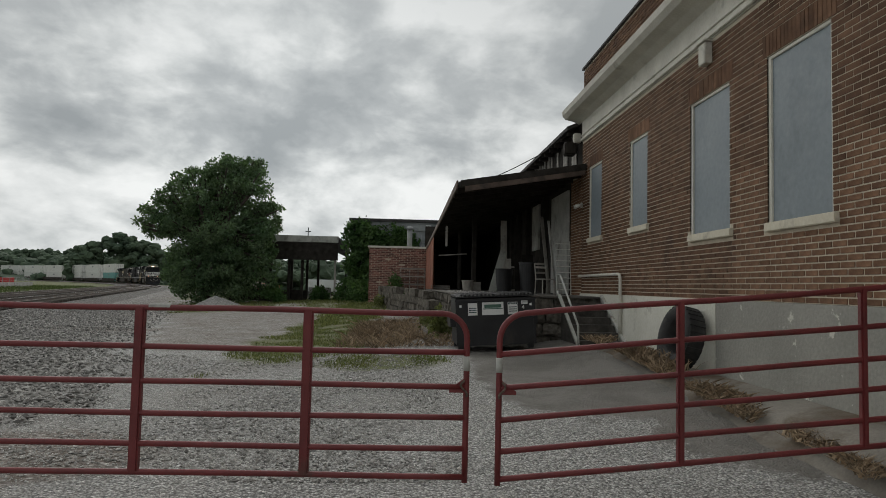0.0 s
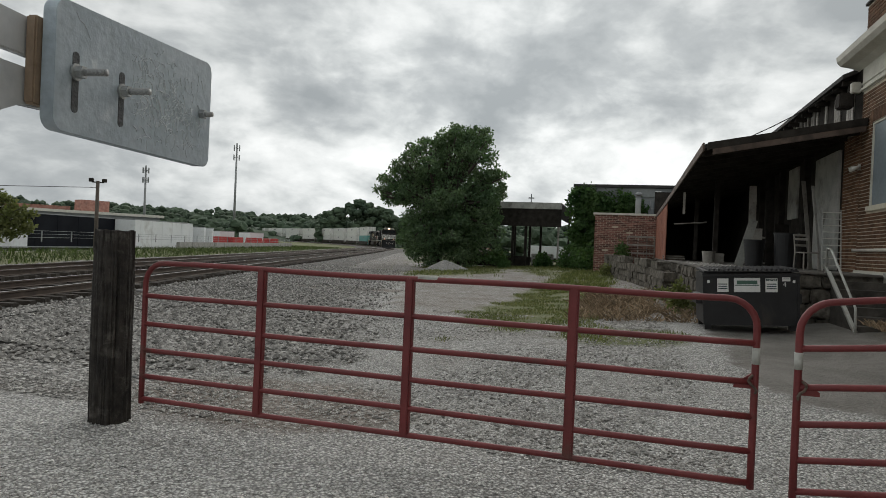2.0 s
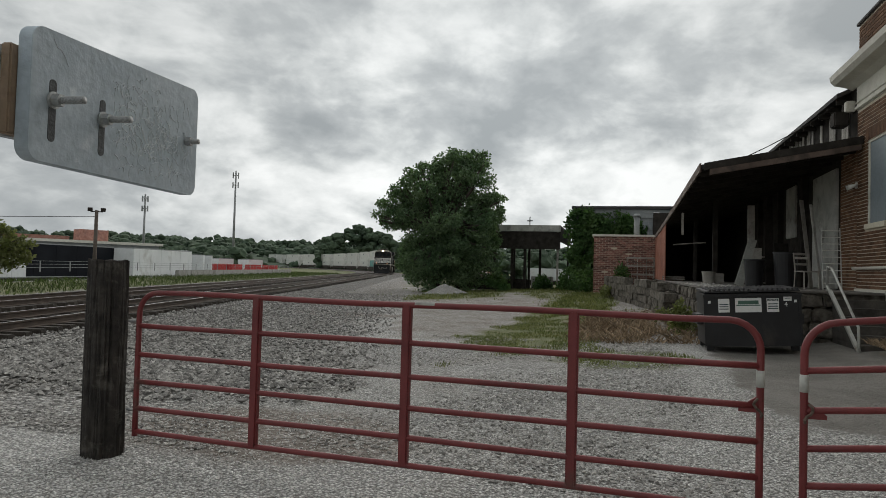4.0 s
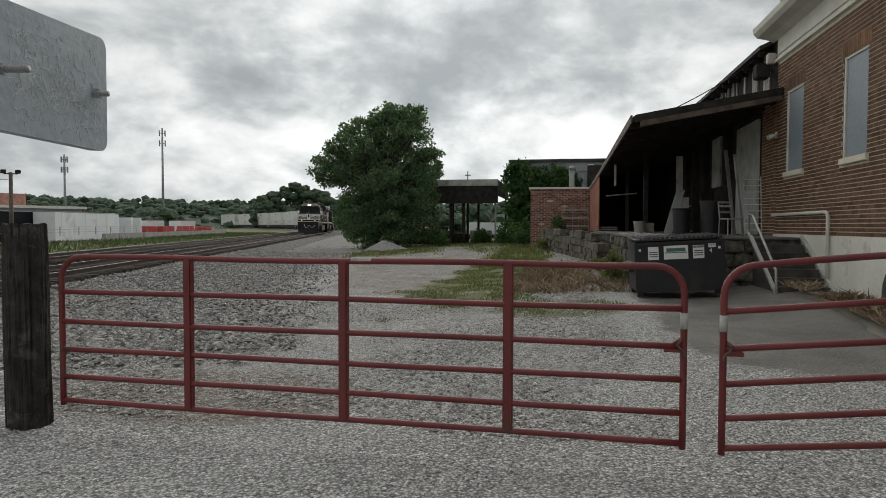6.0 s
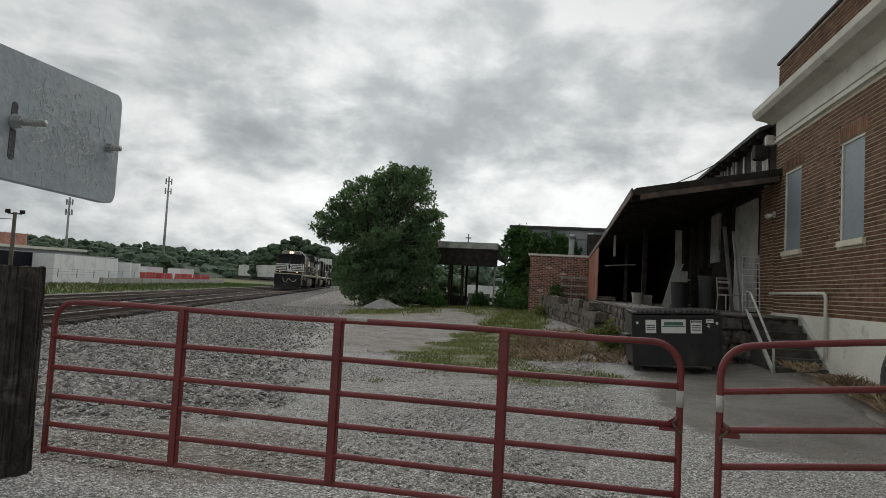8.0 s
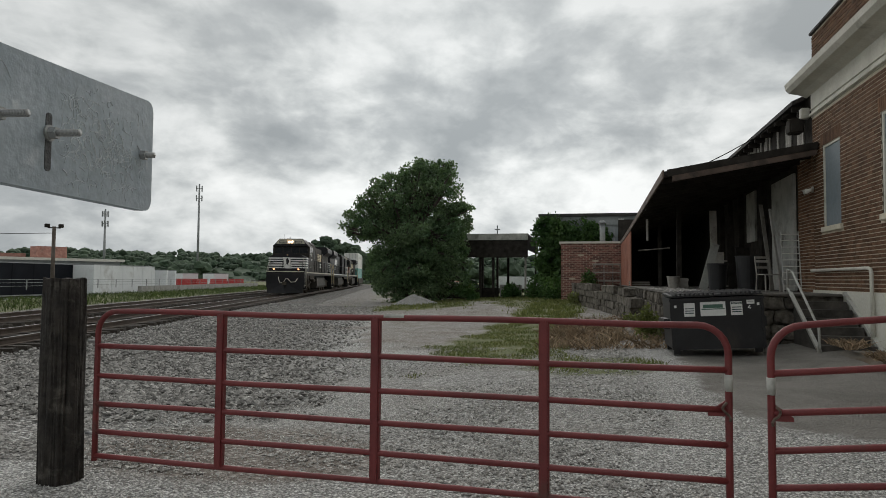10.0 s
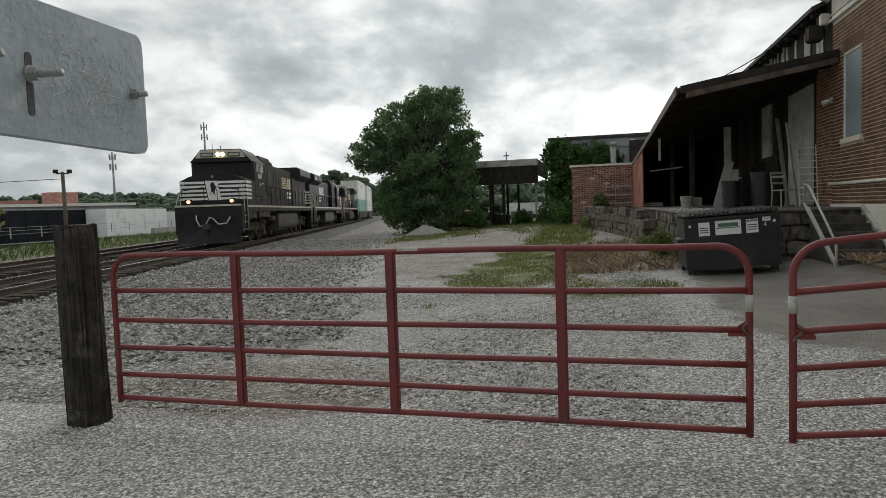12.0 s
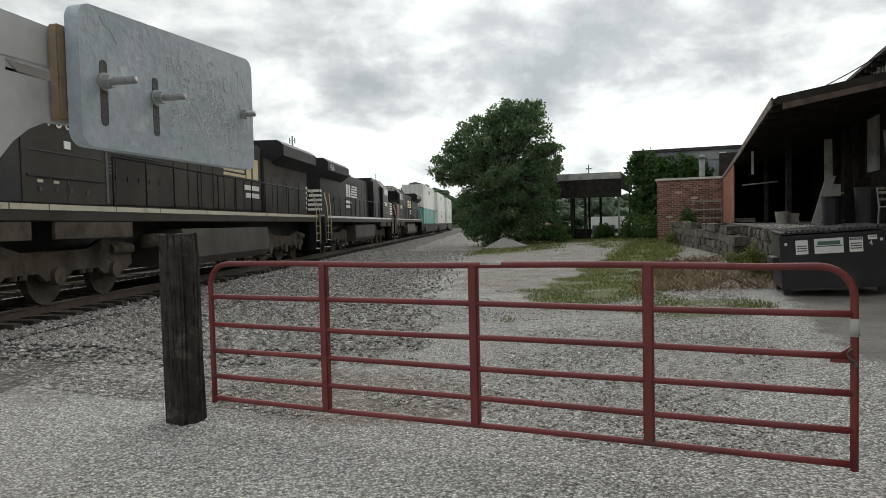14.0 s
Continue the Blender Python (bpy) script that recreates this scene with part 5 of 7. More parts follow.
def build_counterweight():
    """Local y runs along the plate, x out of its face; the whole stands turned a little off the street's line."""
    c = thing("crossing_gate_arm", "back end of a railway crossing gate arm with bolted counterweight plate", "crossing gate", (-1.0605, 1.4784, 0))
    c.rotation_euler = (0, 0, radians(8.6))
    y0, W, z0, H = -0.335, 0.745, 1.964, 0.33
    rise = 0.024
    bm = bmesh.new()
    prism(bm, [(y0 + u, z0 + v * (1 + (u / W - 0.5) * rise * 2 / H)) for u, v in rounded(W, H, 0.036, 10)], 0, -0.034, 0.0, 0.003)
    plate = part("counterweight", bm, M["galv"], c, "rough grey cast counterweight plate with rounded corners")
    for y, z, lo, hi in ((-0.266, 2.111, 2.014, 2.160), (-0.085, 2.108, 2.013, 2.159)):
        # not cut out: a dark inlay whose colour stands for the shade inside
        bm = bmesh.new()
        prism(bm, [(y - 0.0115 + u, lo + v) for u, v in rounded(0.023, hi - lo, 0.0108, 5)], 0, -0.004, 0.0012)
        part("slot", bm, M["dark_slot"], plate, "narrow dark vertical slot")
        b = part("bolt", solid_disc(bmesh.new(), (0, y, z), 0, 0.0085, 0.0, 0.082, 14), M["bolt_zinc"], c, "long threaded bolt", True)
        part("nut", solid_disc(bmesh.new(), (0, y, z), 0, 0.0155, 0.006, 0.024, 6), M["bolt_zinc"], b)
        part("washer", solid_disc(bmesh.new(), (0, y, z), 0, 0.0205, 0.0015, 0.006, 20), M["bolt_zinc"], b)
        threads = bmesh.new()
        for k in range(16):
            solid_disc(threads, (0, y, z), 0, 0.0092, 0.029 + k * 0.0034, 0.0305 + k * 0.0034, 12)
        part("thread", threads, M["bolt_zinc"], b, "fine screw thread")
    b = part("bolt", solid_disc(bmesh.new(), (0, 0.339, 2.134), 0, 0.0085, 0.0, 0.045, 14), M["bolt_zinc"], c, "short threaded bolt", True)
    part("nut", solid_disc(bmesh.new(), (0, 0.339, 2.134), 0, 0.015, 0.003, 0.02, 6), M["bolt_zinc"], b)
    # raised casting roughness: short wormy ridges, thickest over the middle, and one long crack-like seam
    rnd = random.Random(21)
    bm = bmesh.new()
    for _ in range(330):
        y, z = rnd.gauss(0.11, 0.13), rnd.gauss(2.13, 0.07)
        z -= 0.12 * (y - 0.1)
        if not (-0.04 < y < 0.38 and 1.985 < z < 2.27):
            continue
        a, bend = rnd.uniform(0, 3.14), rnd.uniform(-1.2, 1.2)
        l = rnd.uniform(0.004, 0.02)
        pts = [(0.0003, y + math.cos(a + k * bend * 0.5) * l * (k - 1.5), z + math.sin(a + k * bend * 0.5) * l * (k - 1.5)) for k in range(4)]
        tube(bm, pts, rnd.uniform(0.0008, 0.0017), 5)
    tube(bm, [(0.0, -0.27 + 0.013 * k, 2.255 - 0.011 * k - 0.006 * math.sin(k * 1.9)) for k in range(5)], 0.0014, 5)
    tagged(part("rough_casting", bm, M["cast_ridge"], plate, "rough raised casting marks"), kind="stuff")
    part("bracket_plate", box(-0.064, -0.037, -0.352, -0.1, 2.017, 2.22, 0.004), M["tan_steel"], c, "tan rusty steel bracket")
    part("rivet", solid_disc(bmesh.new(), (-0.037, -0.319, 2.044), 0, 0.007, 0.0, 0.004, 12), M["dark_slot"], c)
    # the arm itself: two straps that meet the bracket, with an arched lower edge and a long slot between
    bm = bmesh.new()
    prism(bm, [(-1.3, 2.128), (-0.2, 2.128), (-0.2, 2.217), (-0.46, 2.219), (-1.3, 2.36)], 0, -0.09, -0.067, 0.003)
    part("arm_strap", bm, M["blade_white"], c, "weathered white arm strap")
    arch = [(-0.2, 2.102), (-1.3, 2.102), (-1.3, 1.76), (-0.62, 1.8), (-0.54, 1.85), (-0.49, 1.912), (-0.448, 1.963), (-0.408, 1.994), (-0.358, 2.016), (-0.2, 2.02)]
    bm = bmesh.new()
    prism(bm, arch, 0, -0.09, -0.067, 0.003)
    part("arm_plate", bm, M["blade_white"], c, "weathered white arm plate with arched edge")
    part("arm_web", box(-0.088, -0.070, -1.3, -0.452, 2.1022, 2.1278), M["blade_white"], c)
    part("gate_mechanism", box(-0.30, -0.11, -1.65, -1.15, 1.75, 2.35, 0.02), M["steel_grey"], c, "grey gate mechanism box")
    part("mast", solid_disc(bmesh.new(), (-0.20, -1.4, 0), 2, 0.06, -0.05, 1.76, 20), M["steel_grey"], c, "grey steel mast", True)


build_counterweight()


# ---------------- clutter on the dock ----------------
def lean_board(x, y, w, h, tilt, yaw, mat, label, z=DOCK_Z, thick=0.03, side=0):
    o = thing("board", label, "board", (x, y, z + 0.01), group="boards on the dock")
    o.rotation_euler = (radians(tilt), radians(side), radians(yaw))
    part("plank", box(-w / 2, w / 2, -thick / 2, thick / 2, 0, h, 0.004), M[mat], o)


lean_board(3.5, 20.6, 0.24, 1.5, -14, 8, "dirty_white", "dirty white board leaning in the dock", side=20)
lean_board(4.05, 20.9, 0.2, 1.15, -14, -12, "grey_wood", "grey board leaning in the dock")
lean_board(4.25, 23.0, 0.22, 2.6, -4, 0, "grey_wood", "tall grey plank leaning on a post")
lean_board(4.70, 22.5, 0.25, 2.4, -5, 10, "black_wood", "tall dark plank leaning in the dock")
lean_board(5.05, 19.2, 0.12, 2.4, -9, 30, "grey_wood", "thin plank leaning by the white door")
lean_board(5.12, 18.6, 0.09, 2.2, -8, 40, "dirty_white", "pale thin plank leaning by the white door")
lean_board(4.9, 21.6, 0.45, 1.3, -7, 20, "black_wood", "dark panel leaning on the dock wall")


def bin_can(x, y, r, h, label, mat="dump_black"):
    o = thing("trash_can", label, "bin", (x, y, DOCK_Z))
    bm, rings = wheel_disc(bmesh.new(), (0, 0, 0), 2, [(r * 0.8, 0.0), (r * 0.82, 0.02), (r, h - 0.04), (r * 1.06, h - 0.03), (r * 1.06, h), (r * 0.96, h), (r * 0.78, 0.05)], 24)
    bm.faces.new(rings[0])
    bm.faces.new(rings[-1])
    part("can", bm, M[mat], o, smooth=False)
    return o


bin_can(3.75, 19.7, 0.27, 0.75, "black plastic bin on the dock")
bin_can(4.45, 19.3, 0.30, 0.95, "large dark bin on the dock")
bin_can(2.9, 22.5, 0.2, 0.4, "grey bucket on the dock", "grey_wood")


def chair(x, y, yaw):
    o = thing("folding_chair", "worn wooden chair standing on the dock", "chair", (x, y, DOCK_Z))
    o.rotation_euler = (0, 0, radians(yaw))
    part("seat", box(-0.21, 0.21, -0.2, 0.2, 0.42, 0.45, 0.008), M["grey_wood"], o)
    for sx in (-0.19, 0.19):
        part("leg", tube(bmesh.new(), [(sx, -0.19, 0), (sx, -0.18, 0.43)], 0.018, 8), M["grey_wood"], o)
        part("leg", tube(bmesh.new(), [(sx, 0.22, 0), (sx, 0.18, 0.43), (sx, 0.26, 0.9)], 0.018, 8), M["grey_wood"], o)
    for z in (0.62, 0.78, 0.88):
        part("back_slat", box(-0.19, 0.19, 0.2 + (z - 0.43) * 0.12, 0.225 + (z - 0.43) * 0.12, z - 0.03, z + 0.03, 0.004), M["grey_wood"], o)


chair(4.72, 18.3, 20)


def ladder(x, y):
    o = thing("rack", "white wire rack standing by the door", "rack", (x, y, DOCK_Z))
    for sx in (-0.2, 0.2):
        part("rack_side", tube(bmesh.new(), [(sx, -0.1, 0), (sx, 0.1, 1.5)], 0.014, 8), M["dirty_white"], o)
    for k in range(9):
        part("rung", tube(bmesh.new(), [(-0.2, -0.08 + 0.02 * k, 0.15 + 0.16 * k), (0.2, -0.08 + 0.02 * k, 0.15 + 0.16 * k)], 0.01, 6), M["white_paint"], o)


ladder(5.08, 17.6)


def crate(x, y, w, d, h, mat, label):
    o = thing("crate", label, "crate", (x, y, DOCK_Z))
    part("panel", box(-w / 2, w / 2, -d / 2, d / 2, 0.0, h, 0.01), M[mat], o)
    for z in (0.05, h - 0.08):
        part("slat", box(-w / 2 - 0.012, w / 2 + 0.012, -d / 2 - 0.015, -d / 2 - 0.001, z, z + 0.06), M["grey_wood"], o)


crate(2.45, 31.5, 0.9, 0.6, 0.22, "rust_edge", "low red-brown crate on the dock")
crate(3.2, 23.0, 0.4, 0.4, 0.35, "grey_wood", "small grey crate on the dock")
crate(4.6, 24.5, 0.7, 0.7, 1.0, "black_wood", "dark crate against the dock wall")


# hanging strip and bar under the canopy
h = thing("hanging_strip", "torn pale strip hanging from the canopy eave", "strip")
part("strip", box(2.22, 2.30, 24.6, 24.62, 3.2, 3.98), M["grey_wood"], h)
part("cross_bar", tube(bmesh.new(), [(2.05, 26.0, 2.9), (3.2, 26.05, 3.0)], 0.025, 8), M["grey_wood"], h)
w = thing("power_cable", "black service cable from the canopy to the upper eave", "cable")
bm = bmesh.new()
tube(bm, [(2.9, 16.9, 4.56), (3.6, 17.3, 4.95), (4.4, 17.6, 5.42), (5.1, 17.7, 5.95)], 0.012, 6)
part("wire", bm, M["black_wood"], w)


# ---------------- trees and plants ----------------
def leaf_mesh(name, lobes, n, size, mat, seed, parent=None, shell=0.55, kind=""):
    """Leaf sprays in rough ellipsoid lobes (x, y, z, rx, ry, rz), denser towards the shell, clumped with gaps."""
    rnd = np.random.default_rng(seed)
    vol = np.array([l[3] * l[4] + l[3] * l[5] for l in lobes])
    pick = rnd.choice(len(lobes), n * 2, p=vol / vol.sum())
    verts, faces, k = [], [], 0
    for i in pick:
        if k >= n:
            break
        cx, cy, cz, rx, ry, rz = lobes[i]
        d = rnd.normal(0, 1, 3)
        d /= np.linalg.norm(d)
        r = shell + (1.06 - shell) * rnd.random() ** 0.6
        x, y, z = cx + d[0] * rx * r, cy + d[1] * ry * r, cz + d[2] * rz * r
        g = 1.15 if rx > 0.5 else 1.6
        if noise.noise((x * g, y * g, z * g + seed)) + 0.5 * noise.noise((x * 2.7, y * 2.7, z * 2.7)) < (0.0 if rx > 0.3 else -0.1) - 0.3 * (r < 0.8):
            continue
        c = np.array((x, y, z))
        u = rnd.normal(0, 1, 3)
        u[2] -= 0.4
        u /= np.linalg.norm(u)
        w = np.cross(u, rnd.normal(0, 1, 3))
        w /= np.linalg.norm(w) + 1e-9
        L = rnd.uniform(*size)
        verts += [tuple(c), tuple(c + u * L * 0.5 + w * L * 0.28), tuple(c + u * L), tuple(c + u * L * 0.5 - w * L * 0.28)]
        faces.append((4 * k, 4 * k + 1, 4 * k + 2, 4 * k + 3))
        k += 1
    me = bpy.data.meshes.new(name)
    me.from_pydata(verts, [], faces)
    me.materials.append(mat)
    o = new(name, me)
    o.parent = parent
    if kind:
        tagged(o, kind=kind)
    return o


def build_tree(name, x, y, label, lobes, n, size, seed, trunk_r=0.35, mat="leaf"):
    z0 = ground_z(x, y)
    t = thing(name, label, "tree")
    bm = bmesh.new()
    tops = sorted(lobes, key=lambda l: -l[2])
    hub = (x + 0.1, y, z0 + tops[0][2] * 0.38)
    tube(bm, [(x, y, z0 - 0.2), (x + 0.05, y, z0 + hub[2] * 0.4), hub], trunk_r, 10, trunk_r * 0.7)
    part("trunk", bm, M["bark"], t, smooth=True)
    for l in lobes:
        bm = bmesh.new()
        end = (x + l[0], y + l[1], z0 + l[2])
        midp = tuple(h_ * 0.5 + e * 0.5 for h_, e in zip(hub, end))
        tube(bm, [hub, (midp[0], midp[1], midp[2] + 0.2), end], trunk_r * 0.4, 7, trunk_r * 0.08)
        part("limb", bm, M["bark"], t, smooth=True)
    leaf_mesh("crown", [(x + l[0], y + l[1], z0 + l[2], *l[3:]) for l in lobes], n, size, M[mat], seed, t)
    return t


def ragged_lobes(main, n, seed, spread=1.0):
    """Small outlying sprays round the main masses of a crown, so that its outline is uneven."""
    rnd = random.Random(seed)
    out = list(main)
    for _ in range(n):
        x, y, z, rx, ry, rz = rnd.choice(main)
        a, e = rnd.uniform(0, 6.28), rnd.uniform(-0.5, 1.3)
        k = rnd.uniform(0.16, 0.34)
        f = rnd.uniform(0.82, 1.08) * spread
        out.append((x + rx * f * math.cos(a) * math.cos(e), y + ry * f * math.sin(a) * math.cos(e), z + rz * f * math.sin(e), rx * k, ry * k, rz * k * 0.8))
    return out


build_tree("willow_tree", -13.4, 47.36, "large dense dark green willow tree hanging to the ground", ragged_lobes([
    (1.0, 0, 4.8, 3.3, 3.4, 3.4), (1.9, 0.3, 8.3, 2.4, 2.3, 2.1), (-0.7, -0.2, 7.6, 2.1, 2.2, 2.0), (-2.9, 0.2, 6.2, 1.8, 1.8, 1.5), (3.5, 0, 5.9, 1.3, 1.4, 1.4),
    (-0.55, -0.8, 2.6, 2.15, 2.3, 2.4), (2.4, -0.7, 2.4, 2.5, 2.4, 2.2), (4.5, 0.2, 7.0, 0.8, 0.7, 0.4), (2.9, -0.4, 4.2, 1.9, 1.9, 1.9), (-3.7, 0.4, 5.4, 1.0, 1.1, 0.8), (0.4, -1.6, 2.2, 2.4, 1.8, 2.2), (0.8, 0, 9.6, 1.3, 1.4, 1.0), (2.8, 0.4, 9.9, 1.0, 1.1, 0.8)], 150, 5, 1.1), 74000, (0.1, 0.28), 31, 0.45)


def gravel_pile():
    bm = bmesh.new()
    cx, cy, r, h = -11.2, 41.8, 1.5, 0.75
    seg = 40
    rings = []
    for j in range(12):
        f = j / 11
        ring = []
        for k in range(seg):
            a = 2 * math.pi * k / seg
            rr = r * (1 - f) * (1 + 0.18 * noise.noise((math.cos(a) * 1.5, math.sin(a) * 1.5, 4)))
            x, y = cx + rr * math.cos(a) * 1.15, cy + rr * math.sin(a)
            ring.append(bm.verts.new((x, y, ground_z(x, y) - 0.05 + h * (f ** 1.1) + 0.04 * noise.noise((x * 3, y * 3, f)))))
        rings.append(ring)
    for a, b in zip(rings, rings[1:]):
        for k in range(seg):
            bm.faces.new((a[k], a[(k + 1) % seg], b[(k + 1) % seg], b[k]))
    bm.faces.new(rings[-1])
    tagged(part("gravel_pile", bm, M["gravel"], smooth=True), "low pale heap of gravel beside the big tree", "gravel pile")


gravel_pile()


# ---------------- back of the yard ----------------
def build_shed():
    s = thing("open_shed", "open dark steel shed with a flaking pale roof edge", "shed", kind="structure")
    x0, x1, y0, y1 = -13.6, -4.42, 49.9, 60.0
    part("roof", box(x0, x1, y0, y1, 5.1, 5.27), M["roof_dark"], s)
    part("roof_edge", box(x0, x1 + 0.02, y0 - 0.08, y0 - 0.004, 4.8, 5.29, 0.01), M["dirty_white"], s, "flaking pale grey roof edge")
    part("edge_beam", box(x0, x1, y0, y0 + 0.2, 3.45, 4.75), M["black_wood"], s, "dark panel under the roof edge")
    part("side_beam", box(x1 - 0.15, x1, y0 + 0.2, y1, 4.1, 5.1), M["black_wood"], s)
    for x in (-4.62, -7.12, -8.12, -9.5, -12.3):
        r = 0.07 if x > -5.5 else 0.1
        part("post", box(x - r, x + r, y0 + 0.25, y0 + 0.25 + 2 * r, ground_z(x, y0) - 0.1, 4.8), M["black_wood"] if x < -5.5 else M["grey_wood"], s)
        part("post", box(x - r, x + r, y1 - 0.4, y1 - 0.4 + 2 * r, ground_z(x, y0) - 0.1, 5.1), M["black_wood"], s)
    bm = bmesh.new()
    tube(bm, [(-4.62, 50.1, 3.3), (-5.2, 50.1, 4.5)], 0.04, 6)
    part("brace", bm, M["grey_wood"], s)
    part("low_wall", box(-13.0, -6.9, 51.5, 51.9, 0.2, 1.1), M["black_wood"], s, "low dark wall")
    part("low_block", box(-6.8, -5.1, 51.6, 52.2, 0.3, 1.35, 0.03), M["concrete"], s, "pale concrete block")
    v = thing("roof_vent", "thin metal vent pole on the shed roof", "vent")
    part("pole", tube(bmesh.new(), [(-7.9, 58, 5.27), (-7.9, 58, 6.6)], 0.05, 6), M["steel_grey"], v)
    part("cap", box(-8.15, -7.65, 57.95, 58.05, 6.2, 6.3), M["steel_grey"], v)


build_shed()


def build_back_buildings():
    b = thing("brick_outbuilding", "low weathered red brick outbuilding with flat roof", "building", kind="structure")
    x0, x1, y0, y1, zt = -1.5, 2.6, 40.0, 46.0, 3.95
    part("wall", box(x0 + 0.03, x1, y0 + 0.03, y1, 0.3, zt), M["mortar"], b)
    bm = bmesh.new()
    rnd = random.Random(5)
    z, r = 0.6, 0
    while z < zt - 0.1:
        x = x0 - (0.17 if r % 2 else 0)
        while x < x1:
            a, c = max(x, x0), min(x + 0.33, x1)
            if c - a > 0.05 and rnd.random() > 0.02:
                o = rnd.uniform(-0.008, 0.008)
                bx(bm, a + 0.01, c - 0.01, y0 + o, y0 + 0.06, z + 0.008, z + 0.098)
            x += 0.34
        z += 0.108
        r += 1
    o = part("bricks_beyond", bm, M["brick_far"], b)
    tagged(o, "weathered red bricks", kind="stuff")
    part("roof_edge", box(x0 - 0.1, x1, y0 - 0.08, y1, zt, zt + 0.12, 0.01), M["trim"], b, "pale grey roof edge")
    vent = thing("flue", "grey metal flue with cap on the flat roof", "flue")
    part("pipe", tube(bmesh.new(), [(0.98, 41.5, zt + 0.1), (0.98, 41.5, zt + 1.3)], 0.17, 14), M["steel_grey"], vent, smooth=True)
    part("cap", tube(bmesh.new(), [(0.98, 41.5, zt + 1.32), (0.98, 41.5, zt + 1.5)], 0.27, 14, 0.12), M["steel_grey"], vent, smooth=True)

    g = thing("warehouse", "grey flat-roofed warehouse with a band of windows", "building", kind="structure")
    x0, x1, y0 = -3.3, 30.0, 48.0
    part("wall", box(x0, x1, y0, 70, 0.2, 6.35), M["far_grey"], g)
    part("roof_edge", box(x0 - 0.15, x1, y0 - 0.2, 70, 6.35, 6.55), M["roof_dark"], g, "dark roof edge")
    part("band", box(x0, x1, y0 - 0.06, y0 - 0.003, 5.7, 6.3), M["far_grey"], g)
    for i in range(9):
        a = -0.4 + i * 0.95
        w = part("window", box(a, a + 0.8, y0 - 0.04, y0 - 0.003, 4.35, 5.45), M["far_glass"], g, "pale factory window")
        part("frame", box(a + 0.37, a + 0.43, y0 - 0.07, y0 - 0.042, 4.35, 5.45), M["steel_grey"], w)
        part("frame", box(a, a + 0.8, y0 - 0.07, y0 - 0.042, 4.87, 4.93), M["steel_grey"], w)
    part("sign_box", box(2.2, 2.6, y0 - 0.12, y0 - 0.063, 5.85, 6.15), M["paper"], g)
    ivy = thing("ivy", "thick dark green ivy over the corner of the warehouse", "ivy")
    leaf_mesh("ivy_mass", [(-2.2, 47.6, 4.6, 1.7, 0.7, 1.9), (-0.6, 47.6, 5.0, 1.7, 0.6, 1.2), (-2.6, 47.4, 2.6, 1.1, 0.8, 1.9), (-1.4, 47.5, 3.4, 1.5, 0.6, 1.6), (0.9, 47.6, 4.9, 0.9, 0.5, 0.7), (-2.9, 47.6, 5.7, 0.8, 0.6, 0.6)], 13000, (0.16, 0.36), M["ivy"], 41, ivy, 0.3)
    for x, y, r, h, nme in ((0.15, 39.4, 0.45, 1.0, "green shrub against the brick wall"), (-2.0, 42.5, 1.1, 1.1, "dark green shrubs below the ivy"), (-3.4, 46.5, 0.9, 0.9, "green weeds beside the shed"), (-5.4, 49.0, 0.9, 0.6, "weeds at the shed post"), (-8.6, 46.3, 1.0, 0.8, "green brush beside the big tree")):
        sh = thing("shrub", nme, "shrub")
        z0 = ground_z(x, y)
        leaf_mesh("foliage", [(x, y, z0 + h * 0.8, r, r, h), (x + r * 0.5, y, z0 + h * 0.45, r * 0.8, r * 0.8, h * 0.5)], 1500, (0.1, 0.26), M["ivy"], int(150 + x * 7), sh, 0.2)
        bm = bmesh.new()
        tube(bm, [(x, y, z0 - 0.05), (x, y, z0 + h)], 0.04, 6, 0.015)
        part("stem", bm, M["bark"], sh)
    # stacked gates in front of the brick wall
    r = thing("steel_rack", "rusty pale steel gate panels leaning at the brick wall", "gate panel")
    for k in range(6):
        z = 1.45 + k * 0.24
        part("bar", box(0.42, 1.95, 39.6, 39.65, z, z + (0.09 if k % 2 else 0.05)), M["grey_wood"] if k % 2 else M["rust_edge"], r)
    for x in (0.42, 1.0, 1.5, 1.92):
        part("upright", box(x, x + 0.06, 39.652, 39.7, 0.9, 2.72), M["grey_wood"], r)


build_back_buildings()


def green_weed(x, y, r, h, seed):
    sh = thing("weed_clump", "bright green weeds growing at the dock wall", "weeds")
    z0 = ground_z(x, y)
    leaf_mesh("foliage", [(x, y, z0 + h * 0.6, r, r, h * 0.6)], 500, (0.06, 0.16), M["grass_blade"], seed, sh, 0.1)


green_weed(1.6, 16.3, 0.35, 0.75, 61)
green_weed(1.5, 19.5, 0.4, 0.5, 62)
green_weed(-0.4, 34.0, 0.5, 0.6, 63)


